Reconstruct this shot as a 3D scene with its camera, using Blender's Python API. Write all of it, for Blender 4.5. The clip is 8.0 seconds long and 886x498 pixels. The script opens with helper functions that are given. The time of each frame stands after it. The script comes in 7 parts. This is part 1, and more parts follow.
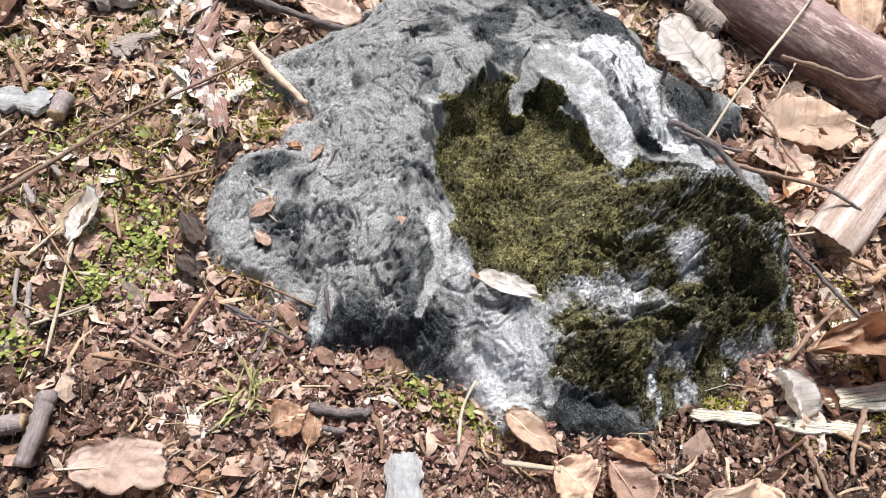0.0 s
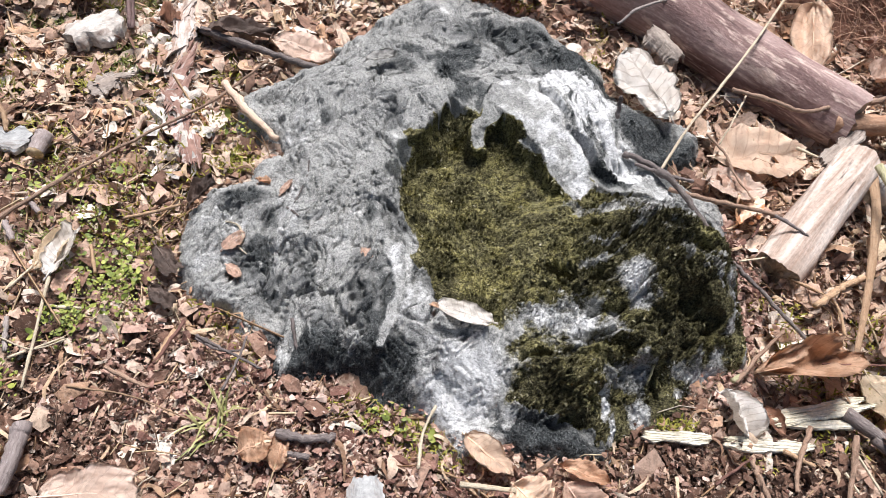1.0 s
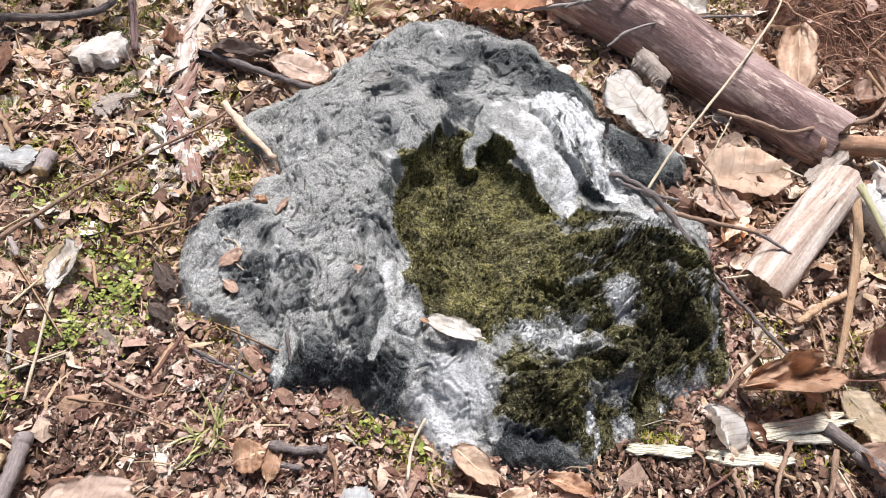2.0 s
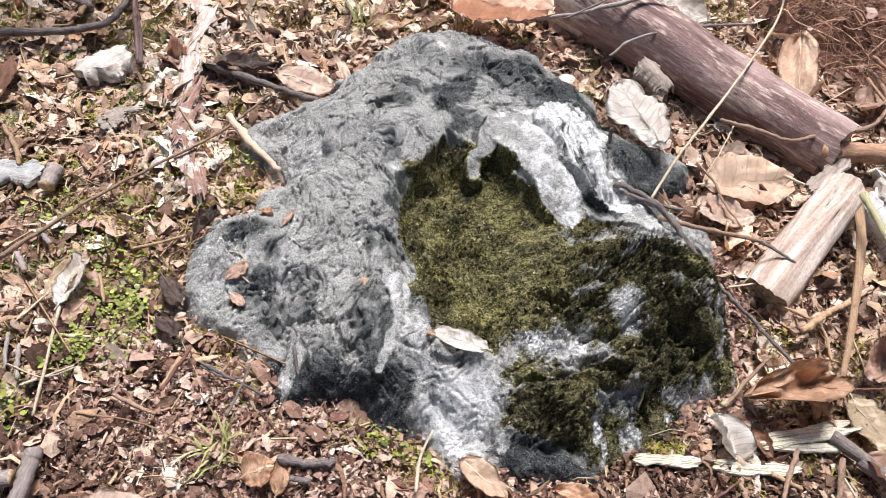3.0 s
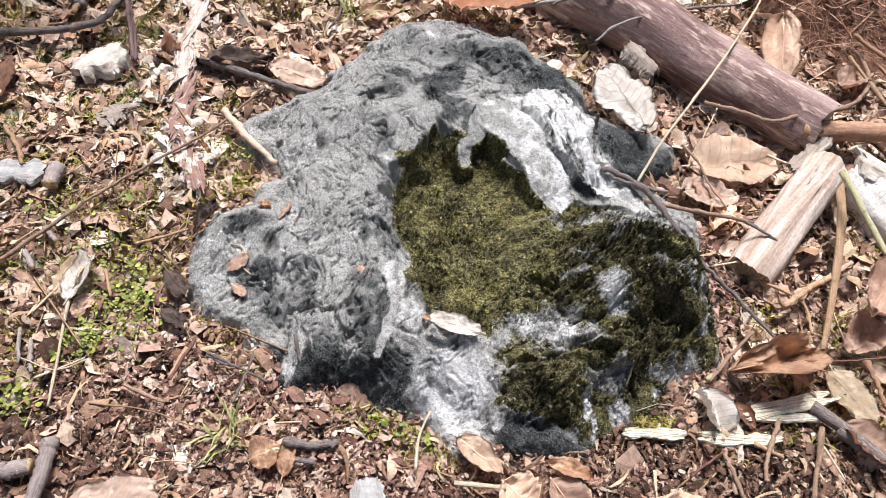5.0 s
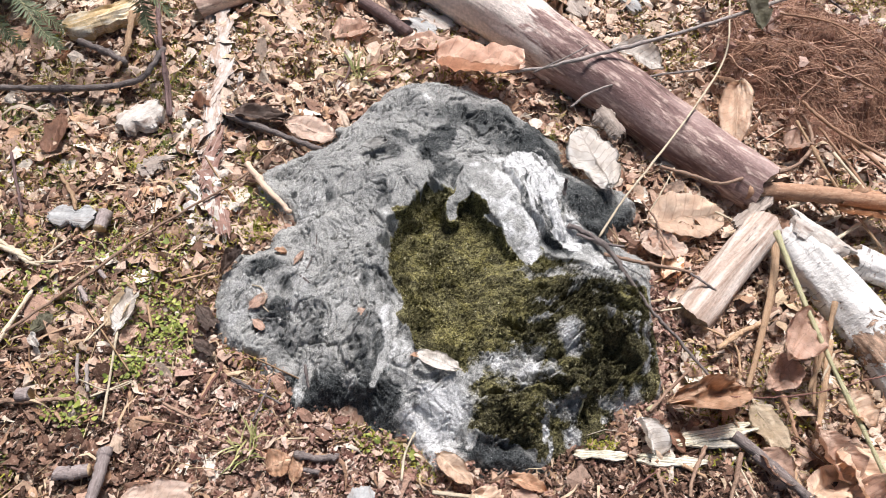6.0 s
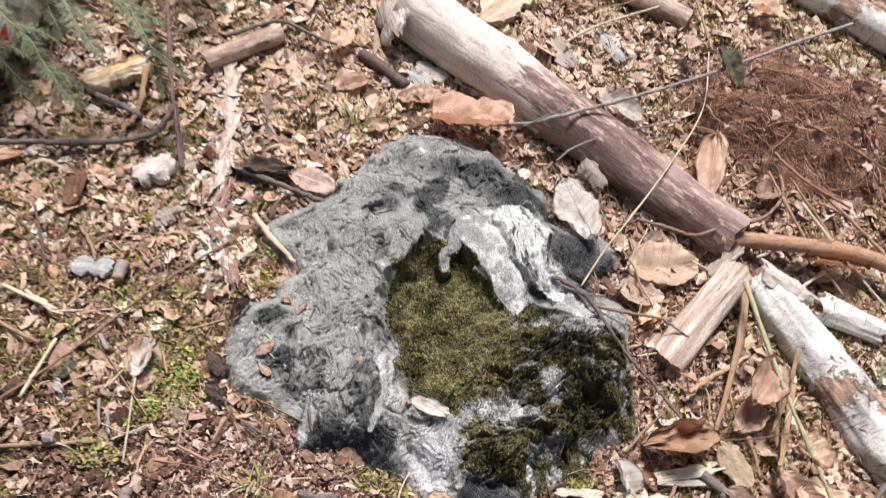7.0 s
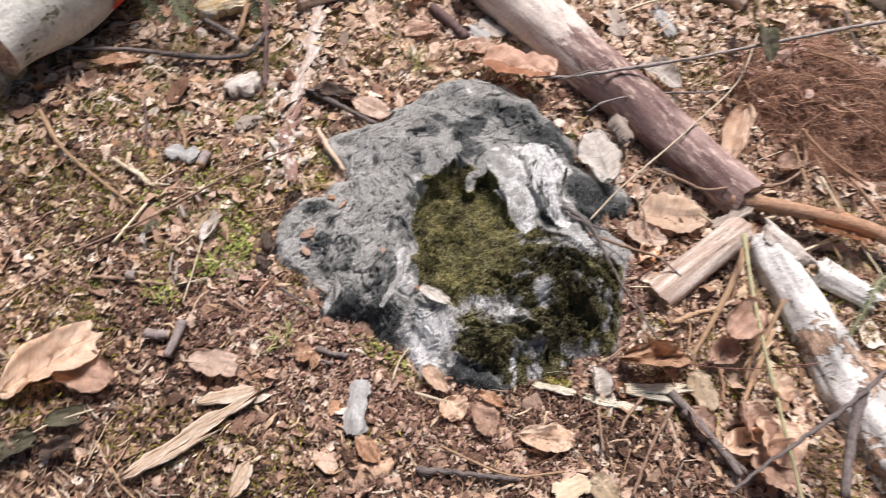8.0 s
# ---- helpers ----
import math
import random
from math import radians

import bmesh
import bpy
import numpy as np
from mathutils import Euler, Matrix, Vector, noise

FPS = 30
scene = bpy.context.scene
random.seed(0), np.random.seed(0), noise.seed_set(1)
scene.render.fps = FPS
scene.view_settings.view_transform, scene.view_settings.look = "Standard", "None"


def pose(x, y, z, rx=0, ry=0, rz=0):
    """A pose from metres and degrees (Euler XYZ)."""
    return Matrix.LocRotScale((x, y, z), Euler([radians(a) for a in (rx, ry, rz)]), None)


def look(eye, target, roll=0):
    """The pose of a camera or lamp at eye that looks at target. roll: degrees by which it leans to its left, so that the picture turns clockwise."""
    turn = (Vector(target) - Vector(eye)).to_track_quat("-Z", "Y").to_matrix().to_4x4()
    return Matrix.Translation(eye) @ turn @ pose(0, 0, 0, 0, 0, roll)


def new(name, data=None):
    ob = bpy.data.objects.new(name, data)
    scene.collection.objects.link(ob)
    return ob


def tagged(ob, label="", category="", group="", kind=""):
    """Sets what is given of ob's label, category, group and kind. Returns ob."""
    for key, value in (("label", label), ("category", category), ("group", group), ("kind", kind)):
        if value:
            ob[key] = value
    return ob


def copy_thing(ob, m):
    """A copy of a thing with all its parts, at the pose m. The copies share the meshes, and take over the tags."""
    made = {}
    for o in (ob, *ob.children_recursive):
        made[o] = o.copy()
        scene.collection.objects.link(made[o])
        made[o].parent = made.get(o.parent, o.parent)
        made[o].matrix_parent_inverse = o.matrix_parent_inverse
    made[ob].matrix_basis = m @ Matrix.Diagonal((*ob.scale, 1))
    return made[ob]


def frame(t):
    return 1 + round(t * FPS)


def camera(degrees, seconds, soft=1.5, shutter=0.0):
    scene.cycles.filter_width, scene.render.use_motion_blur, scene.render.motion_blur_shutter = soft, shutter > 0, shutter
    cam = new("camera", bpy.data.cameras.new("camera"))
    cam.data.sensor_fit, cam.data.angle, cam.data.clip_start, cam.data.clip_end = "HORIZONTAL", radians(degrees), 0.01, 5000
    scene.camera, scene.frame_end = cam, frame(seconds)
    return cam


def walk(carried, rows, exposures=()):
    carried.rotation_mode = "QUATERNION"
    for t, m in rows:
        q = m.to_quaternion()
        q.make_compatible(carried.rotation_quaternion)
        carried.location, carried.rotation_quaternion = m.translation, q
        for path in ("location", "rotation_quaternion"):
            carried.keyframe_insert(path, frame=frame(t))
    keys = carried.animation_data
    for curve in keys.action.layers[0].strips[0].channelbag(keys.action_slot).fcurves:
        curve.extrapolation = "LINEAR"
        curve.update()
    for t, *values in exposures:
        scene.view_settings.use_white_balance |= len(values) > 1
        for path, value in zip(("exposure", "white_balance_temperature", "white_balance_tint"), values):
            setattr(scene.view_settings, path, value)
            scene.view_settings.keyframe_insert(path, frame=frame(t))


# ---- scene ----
cam = camera(65.2, 8.0, soft=0.5, shutter=0.32)
PATH = [
    (0, (0.0311, 0.0206, 0.5012), (0.033, 0.818, -0.769), 11.7),
    (0.5, (0.0379, 0.0248, 0.5170), (0.047, 0.841, -0.741), 12.2),
    (0.8, (0.0478, 0.0220, 0.5240), (0.054, 0.849, -0.727), 11.6),
    (1, (0.0547, 0.0202, 0.5310), (0.062, 0.850, -0.718), 11.4),
    (1.5, (0.0636, 0.0155, 0.5449), (0.064, 0.855, -0.698), 11.1),
    (1.7, (0.0636, 0.0146, 0.5469), (0.062, 0.859, -0.693), 11.1),
    (2.8, (0.0655, 0.0196, 0.5547), (0.058, 0.876, -0.676), 10.5),
    (3, (0.0576, 0.0185, 0.5547), (0.053, 0.876, -0.676), 10.5),
    (3.5, (0.0329, 0.0268, 0.5328), (0.035, 0.872, -0.706), 10.4),
    (4, (0.0308, 0.0346, 0.5219), (0.064, 0.861, -0.730), 11.5),
    (4.5, (0.0438, 0.0202, 0.5477), (0.081, 0.842, -0.707), 11.4),
    (4.7, (0.0507, 0.0174, 0.5576), (0.075, 0.845, -0.693), 10.7),
    (5.8, (0.0731, 0.0018, 0.6833), (0.072, 0.791, -0.593), 9.6),
    (6, (0.0641, 0.0009, 0.7129), (0.072, 0.800, -0.556), 11.3),
    (6.5, (0.0630, 0.0068, 0.7228), (0.092, 0.803, -0.548), 12.2),
    (6.8, (0.0567, 0.0208, 0.7513), (0.090, 0.812, -0.523), 12.4),
    (7, (0.0565, 0.0191, 0.7997), (0.071, 0.819, -0.469), 12.0),
    (7.2, (0.0685, -0.0011, 0.8493), (0.063, 0.815, -0.409), 11.1),
    (7.5, (0.1236, -0.0552, 0.8875), (0.104, 0.759, -0.372), 12.6),
    (7.7, (0.1630, -0.1019, 0.8850), (0.098, 0.696, -0.383), 11.9),
    (8, (0.1851, -0.1195, 0.8585), (0.003, 0.633, -0.426), 6.7),
]
walk(cam, [(t, look(eye, target, roll)) for t, eye, target, roll in PATH], exposures=[(0, 0.42, 6120, 10), (4.7, 0.46, 6220, 11), (6.5, 0.30, 6300, 11), (8, 0.16, 6480, 14)])


# ---- world, sun, exposure ----
SUN_ELEV, SUN_AZ = 63.0, -6.0
world = bpy.data.worlds.new("sky")
scene.world = world
world.use_nodes = True
wn = world.node_tree.nodes
sky = wn.new("ShaderNodeTexSky")
sky.sky_type, sky.sun_disc = "NISHITA", False
sky.sun_elevation, sky.sun_rotation = radians(SUN_ELEV), radians(SUN_AZ)
sky.air_density, sky.dust_density, sky.ozone_density = 1.0, 4.0, 1.0
world.node_tree.links.new(sky.outputs[0], wn["Background"].inputs[0])
wn["Background"].inputs[1].default_value = 0.050
lamp = bpy.data.lights.new("sun", "SUN")
lamp.energy, lamp.angle, lamp.color = 4.9, radians(20), (1.0, 0.945, 0.91)
sun = new("sun", lamp)
ce, se = math.cos(radians(SUN_ELEV)), math.sin(radians(SUN_ELEV))
sun.matrix_world = look((3 * ce * math.sin(radians(SUN_AZ)), 3 * ce * math.cos(radians(SUN_AZ)), 3 * se), (0, 0, 0))


# ---- materials ----
class Nodes:
    """A short way to write node materials."""

    def __init__(self, name, rough=0.85, spec=0.25):
        self.mat = bpy.data.materials.new(name)
        self.mat.use_nodes = True
        self.tree = self.mat.node_tree
        self.bsdf = self.tree.nodes["Principled BSDF"]
        self.bsdf.inputs["Roughness"].default_value = rough
        self.bsdf.inputs["Specular IOR Level"].default_value = spec
        self.coord = self.tree.nodes.new("ShaderNodeTexCoord").outputs["Object"]

    def node(self, kind, **inputs):
        n = self.tree.nodes.new(kind)
        for key, value in inputs.items():
            self.put(n.inputs[key.replace("_", " ")], value)
        return n

    def put(self, socket, value):
        if isinstance(value, bpy.types.NodeSocket):
            self.tree.links.new(value, socket)
        elif isinstance(value, tuple) and len(value) == 3 and socket.type == "RGBA":
            socket.default_value = (*value, 1)
        else:
            socket.default_value = value

    def scaled(self, x, y, z, of=None):
        n = self.node("ShaderNodeMapping", Vector=of or self.coord)
        n.inputs["Scale"].default_value = (x, y, z)
        return n.outputs[0]

    def noise(self, scale, detail=4.0, rough=0.6, distort=0.0, at=None):
        return self.node("ShaderNodeTexNoise", Vector=at or self.coord, Scale=scale, Detail=detail, Roughness=rough, Distortion=distort).outputs["Fac"]

    def voronoi(self, scale, at=None, feature="F1", out="Distance"):
        n = self.node("ShaderNodeTexVoronoi", Vector=at or self.coord, Scale=scale)
        n.feature = feature
        return n.outputs[out]

    def ramp(self, fac, *stops):
        n = self.node("ShaderNodeValToRGB", Fac=fac)
        e = n.color_ramp.elements
        while len(e) < len(stops):
            e.new(0.5)
        for k, (p, c) in zip(e, stops):
            k.position, k.color = p, (*c, 1) if isinstance(c, tuple) else (c, c, c, 1)
        return n.outputs[0]

    def mix(self, fac, a, b, blend="MIX"):
        n = self.node("ShaderNodeMix")
        n.data_type, n.blend_type = "RGBA", blend
        self.put(n.inputs[0], fac), self.put(n.inputs[6], a), self.put(n.inputs[7], b)
        return n.outputs[2]

    def math(self, op, a, b=0.0, c=0.0):
        n = self.tree.nodes.new("ShaderNodeMath")
        n.operation = op
        for s, v in zip(n.inputs, (a, b, c)):
            self.put(s, v)
        return n.outputs[0]

    def done(self, colour, bump=None, strength=0.5, depth=0.002):
        self.put(self.bsdf.inputs["Base Color"], colour)
        if bump is not None:
            b = self.node("ShaderNodeBump", Strength=strength, Distance=depth, Height=bump)
            self.tree.links.new(b.outputs[0], self.bsdf.inputs["Normal"])
        return self.mat


MATS = {}


def leaf_material(name, base, vein, dark, speck=0.35):
    m = Nodes(name, 0.6, 0.3)
    uv = m.node("ShaderNodeUVMap").outputs[0]
    sep = m.node("ShaderNodeSeparateXYZ", Vector=uv)
    u, v = sep.outputs[0], m.math("ABSOLUTE", sep.outputs[1])
    side = m.math("FRACT", m.math("MULTIPLY_ADD", v, -1.6, m.math("MULTIPLY", u, 9.0)))
    line = m.math("LESS_THAN", side, 0.12)
    rib = m.math("LESS_THAN", v, 0.035)
    veins = m.math("MAXIMUM", line, rib)
    rnd = m.node("ShaderNodeObjectInfo").outputs["Random"]
    blot = m.noise(45, 6, 0.65)
    col = m.mix(m.ramp(blot, (0.38, 0.0), (0.62, 1.0)), base, dark)
    col = m.mix(m.ramp(m.noise(95, 6, 0.7, 0.8), (0.55, 0.0), (0.68, 0.5)), col, tuple(c * 0.6 for c in dark))
    col = m.mix(m.math("MULTIPLY", veins, 0.45), col, vein)
    spots = m.ramp(m.noise(260, 3, 0.7), (0.58, 0.0), (0.68, 1.0))
    col = m.mix(m.math("MULTIPLY", spots, speck), col, tuple(c * 0.35 for c in dark))
    hsv = m.node("ShaderNodeHueSaturation", Color=col, Value=m.math("MULTIPLY_ADD", rnd, 0.25, 0.98))
    bump = m.math("ADD", m.math("MULTIPLY", veins, -0.5), m.noise(160, 5, 0.7))
    MATS[name] = m.done(hsv.outputs[0], bump, 0.55, 0.0010)


leaf_material("leaf_white", (0.76, 0.73, 0.69), (0.42, 0.35, 0.29), (0.66, 0.61, 0.55), 0.1)
leaf_material("leaf_cream", (0.72, 0.61, 0.46), (0.5, 0.4, 0.27), (0.56, 0.44, 0.3))
leaf_material("leaf_tan", (0.88, 0.72, 0.57), (0.62, 0.42, 0.28), (0.78, 0.58, 0.43), 0.1)
leaf_material("leaf_orange", (0.70, 0.48, 0.33), (0.42, 0.24, 0.15), (0.52, 0.31, 0.19), 0.35)
leaf_material("leaf_blush", (0.78, 0.58, 0.46), (0.56, 0.37, 0.27), (0.64, 0.43, 0.32), 0.2)
leaf_material("leaf_pink", (0.66, 0.48, 0.38), (0.46, 0.30, 0.22), (0.52, 0.35, 0.26))
leaf_material("leaf_pale", (0.78, 0.63, 0.53), (0.58, 0.43, 0.34), (0.66, 0.51, 0.41), 0.15)
leaf_material("leaf_brown", (0.36, 0.2, 0.13), (0.24, 0.125, 0.08), (0.22, 0.115, 0.075))
leaf_material("leaf_dark", (0.10, 0.065, 0.05), (0.07, 0.045, 0.03), (0.05, 0.035, 0.03))
leaf_material("leaf_damp", (0.20, 0.145, 0.12), (0.13, 0.09, 0.07), (0.11, 0.08, 0.066))
leaf_material("leaf_grey", (0.44, 0.43, 0.41), (0.3, 0.29, 0.27), (0.32, 0.31, 0.29))
leaf_material("leaf_olive", (0.20, 0.19, 0.125), (0.10, 0.10, 0.06), (0.13, 0.115, 0.08))


def stick_material(name, a, b, fleck, rough=0.75):
    m = Nodes(name, rough, 0.3)
    rnd = m.node("ShaderNodeObjectInfo").outputs["Random"]
    uv = m.node("ShaderNodeUVMap").outputs[0]
    grain = m.noise(1.0, 7, 0.7, 0.6, m.scaled(60, 9, 1, uv))
    col = m.mix(m.ramp(grain, (0.38, 0.0), (0.6, 1.0)), a, b)
    col = m.mix(m.ramp(m.noise(1.0, 5, 0.65, 0.3, m.scaled(260, 14, 1, uv)), (0.56, 0.0), (0.66, 0.7)), col, fleck)
    col = m.mix(m.ramp(m.noise(120, 5, 0.7, 0.5), (0.36, 0.7), (0.46, 0.0)), col, tuple(c * 0.45 for c in a))
    hsv = m.node("ShaderNodeHueSaturation", Color=col, Value=m.math("MULTIPLY_ADD", rnd, 0.4, 0.8))
    bump = m.math("ADD", grain, m.math("MULTIPLY", m.noise(300, 6, 0.7), 0.5))
    MATS[name] = m.done(hsv.outputs[0], bump, 0.8, 0.0016)


stick_material("twig_dark", (0.12, 0.098, 0.092), (0.23, 0.19, 0.175), (0.42, 0.39, 0.36))
stick_material("twig_purple", (0.12, 0.072, 0.068), (0.19, 0.125, 0.115), (0.3, 0.25, 0.23))
stick_material("twig_brown", (0.27, 0.17, 0.115), (0.40, 0.27, 0.195), (0.52, 0.40, 0.30))
stick_material("twig_red", (0.15, 0.07, 0.055), (0.25, 0.13, 0.1), (0.3, 0.2, 0.15))
stick_material("twig_grey", (0.24, 0.2, 0.18), (0.4, 0.35, 0.32), (0.52, 0.48, 0.44))
stick_material("bark_stick", (0.25, 0.2, 0.185), (0.38, 0.32, 0.3), (0.5, 0.46, 0.43))
stick_material("wood_peeled", (0.72, 0.56, 0.43), (0.56, 0.39, 0.28), (0.3, 0.18, 0.12))
stick_material("wood_cut", (0.7, 0.55, 0.36), (0.58, 0.4, 0.22), (0.4, 0.25, 0.13))
stick_material("straw", (0.72, 0.63, 0.48), (0.6, 0.49, 0.34), (0.42, 0.32, 0.21))
stick_material("straw_brown", (0.50, 0.34, 0.21), (0.37, 0.23, 0.135), (0.6, 0.46, 0.32))
stick_material("reed_green", (0.36, 0.35, 0.19), (0.46, 0.42, 0.26), (0.3, 0.23, 0.14), 0.55)
stick_material("fir_stem", (0.40, 0.38, 0.22), (0.30, 0.27, 0.15), (0.5, 0.45, 0.3))
stick_material("root_orange", (0.45, 0.28, 0.18), (0.32, 0.175, 0.105), (0.58, 0.42, 0.3))


def green_material(name, a, b):
    m = Nodes(name, 0.55, 0.35)
    rnd = m.node("ShaderNodeNewGeometry").outputs["Random Per Island"]
    col = m.mix(rnd, a, b)
    col = m.mix(m.ramp(m.noise(300, 3), (0.4, 0.0), (0.75, 0.6)), col, tuple(c * 0.5 for c in a))
    MATS[name] = m.done(col, m.noise(400, 3), 0.3, 0.0006)


green_material("plant_green", (0.13, 0.17, 0.03), (0.42, 0.44, 0.10))
green_material("moss_yellow", (0.22, 0.22, 0.03), (0.42, 0.38, 0.06))
green_material("moss_green", (0.10, 0.13, 0.025), (0.25, 0.26, 0.06))
green_material("fir_needle", (0.075, 0.10, 0.045), (0.27, 0.31, 0.18))
green_material("grass_blade", (0.24, 0.27, 0.08), (0.48, 0.43, 0.2))
green_material("root_fine", (0.20, 0.09, 0.055), (0.62, 0.38, 0.25))


def soil_material():
    m = Nodes("soil", 0.92, 0.15)
    big = m.noise(6, 5, 0.6)
    col = m.ramp(m.noise(70, 8, 0.75, 0.4), (0.3, (0.08, 0.042, 0.028)), (0.45, (0.20, 0.112, 0.076)), (0.58, (0.33, 0.20, 0.14)), (0.75, (0.52, 0.37, 0.28)))
    wavy = m.mix(0.035, m.coord, m.node("ShaderNodeTexNoise", Vector=m.coord, Scale=30.0, Detail=3.0).outputs["Color"])
    for scale, share in ((38, 0.5), (85, 0.45), (190, 0.4)):
        cell = m.node("ShaderNodeSeparateColor", Color=m.voronoi(scale, wavy, out="Color")).outputs[0]
        bits = m.ramp(cell, (0.0, (0.08, 0.042, 0.028)), (0.3, (0.22, 0.125, 0.085)), (0.6, (0.42, 0.28, 0.205)), (0.85, (0.56, 0.41, 0.31)), (1.0, (0.66, 0.54, 0.43)))
        col = m.mix(share, col, bits)
    col = m.mix(m.ramp(big, (0.45, 0.0), (0.72, 0.4)), col, (0.11, 0.062, 0.042))
    bump = m.math("ADD", m.noise(90, 9, 0.75), m.math("MULTIPLY", m.voronoi(60, wavy), 1.2))
    MATS["soil"] = m.done(col, bump, 0.9, 0.006)


soil_material()


def litter_material(name, *stops):
    m = Nodes(name, 0.8, 0.2)
    rnd = m.node("ShaderNodeNewGeometry").outputs["Random Per Island"]
    col = m.ramp(rnd, *stops)
    grain = m.ramp(m.noise(110, 8, 0.78, 0.6), (0.32, 0.42), (0.5, 0.95), (0.7, 1.3))
    col = m.mix(1.0, col, grain, "MULTIPLY")
    col = m.mix(m.ramp(m.noise(320, 5, 0.7, 1.0), (0.55, 0.0), (0.68, 0.42)), col, (0.62, 0.49, 0.39))
    col = m.mix(m.ramp(m.noise(420, 3, 0.6), (0.62, 0.0), (0.7, 0.6)), col, (0.05, 0.03, 0.02))
    MATS[name] = m.done(col, m.noise(260, 6, 0.7), 0.8, 0.0015)


litter_material("litter", (0.0, (0.13, 0.07, 0.05)), (0.2, (0.28, 0.165, 0.118)), (0.42, (0.40, 0.255, 0.188)), (0.62, (0.54, 0.38, 0.29)), (0.76, (0.62, 0.475, 0.375)), (0.88, (0.44, 0.25, 0.145)), (1.0, (0.76, 0.67, 0.56)))
litter_material("leaf_scrap", (0.0, (0.13, 0.072, 0.052)), (0.12, (0.30, 0.175, 0.12)), (0.25, (0.48, 0.32, 0.235)), (0.45, (0.61, 0.45, 0.345)), (0.68, (0.72, 0.57, 0.45)), (0.78, (0.52, 0.30, 0.17)), (0.88, (0.76, 0.64, 0.53)), (1.0, (0.80, 0.72, 0.62)))
litter_material("shred", (0.0, (0.12, 0.07, 0.045)), (0.2, (0.33, 0.2, 0.125)), (0.45, (0.53, 0.37, 0.235)), (0.7, (0.66, 0.51, 0.345)), (0.85, (0.36, 0.27, 0.2)), (1.0, (0.78, 0.70, 0.57)))
litter_material("straw_bits", (0.0, (0.2, 0.11, 0.06)), (0.4, (0.46, 0.31, 0.18)), (0.7, (0.66, 0.53, 0.35)), (0.9, (0.16, 0.09, 0.07)), (1.0, (0.78, 0.7, 0.57)))

litter_material("rot_red", (0.0, (0.09, 0.042, 0.032)), (0.3, (0.25, 0.13, 0.10)), (0.65, (0.44, 0.28, 0.22)), (1.0, (0.64, 0.48, 0.40)))
litter_material("root_soil", (0.0, (0.24, 0.12, 0.08)), (1.0, (0.30, 0.155, 0.105)))
litter_material("crumb_dark", (0.0, (0.035, 0.019, 0.013)), (0.45, (0.10, 0.054, 0.037)), (0.8, (0.20, 0.115, 0.08)), (1.0, (0.36, 0.23, 0.165)))
litter_material("scrap_pale", (0.0, (0.40, 0.25, 0.17)), (0.3, (0.62, 0.44, 0.325)), (0.7, (0.76, 0.58, 0.45)), (1.0, (0.80, 0.68, 0.56)))
litter_material("bark_crumb", (0.0, (0.30, 0.22, 0.17)), (0.35, (0.58, 0.50, 0.43)), (1.0, (0.86, 0.83, 0.78)))


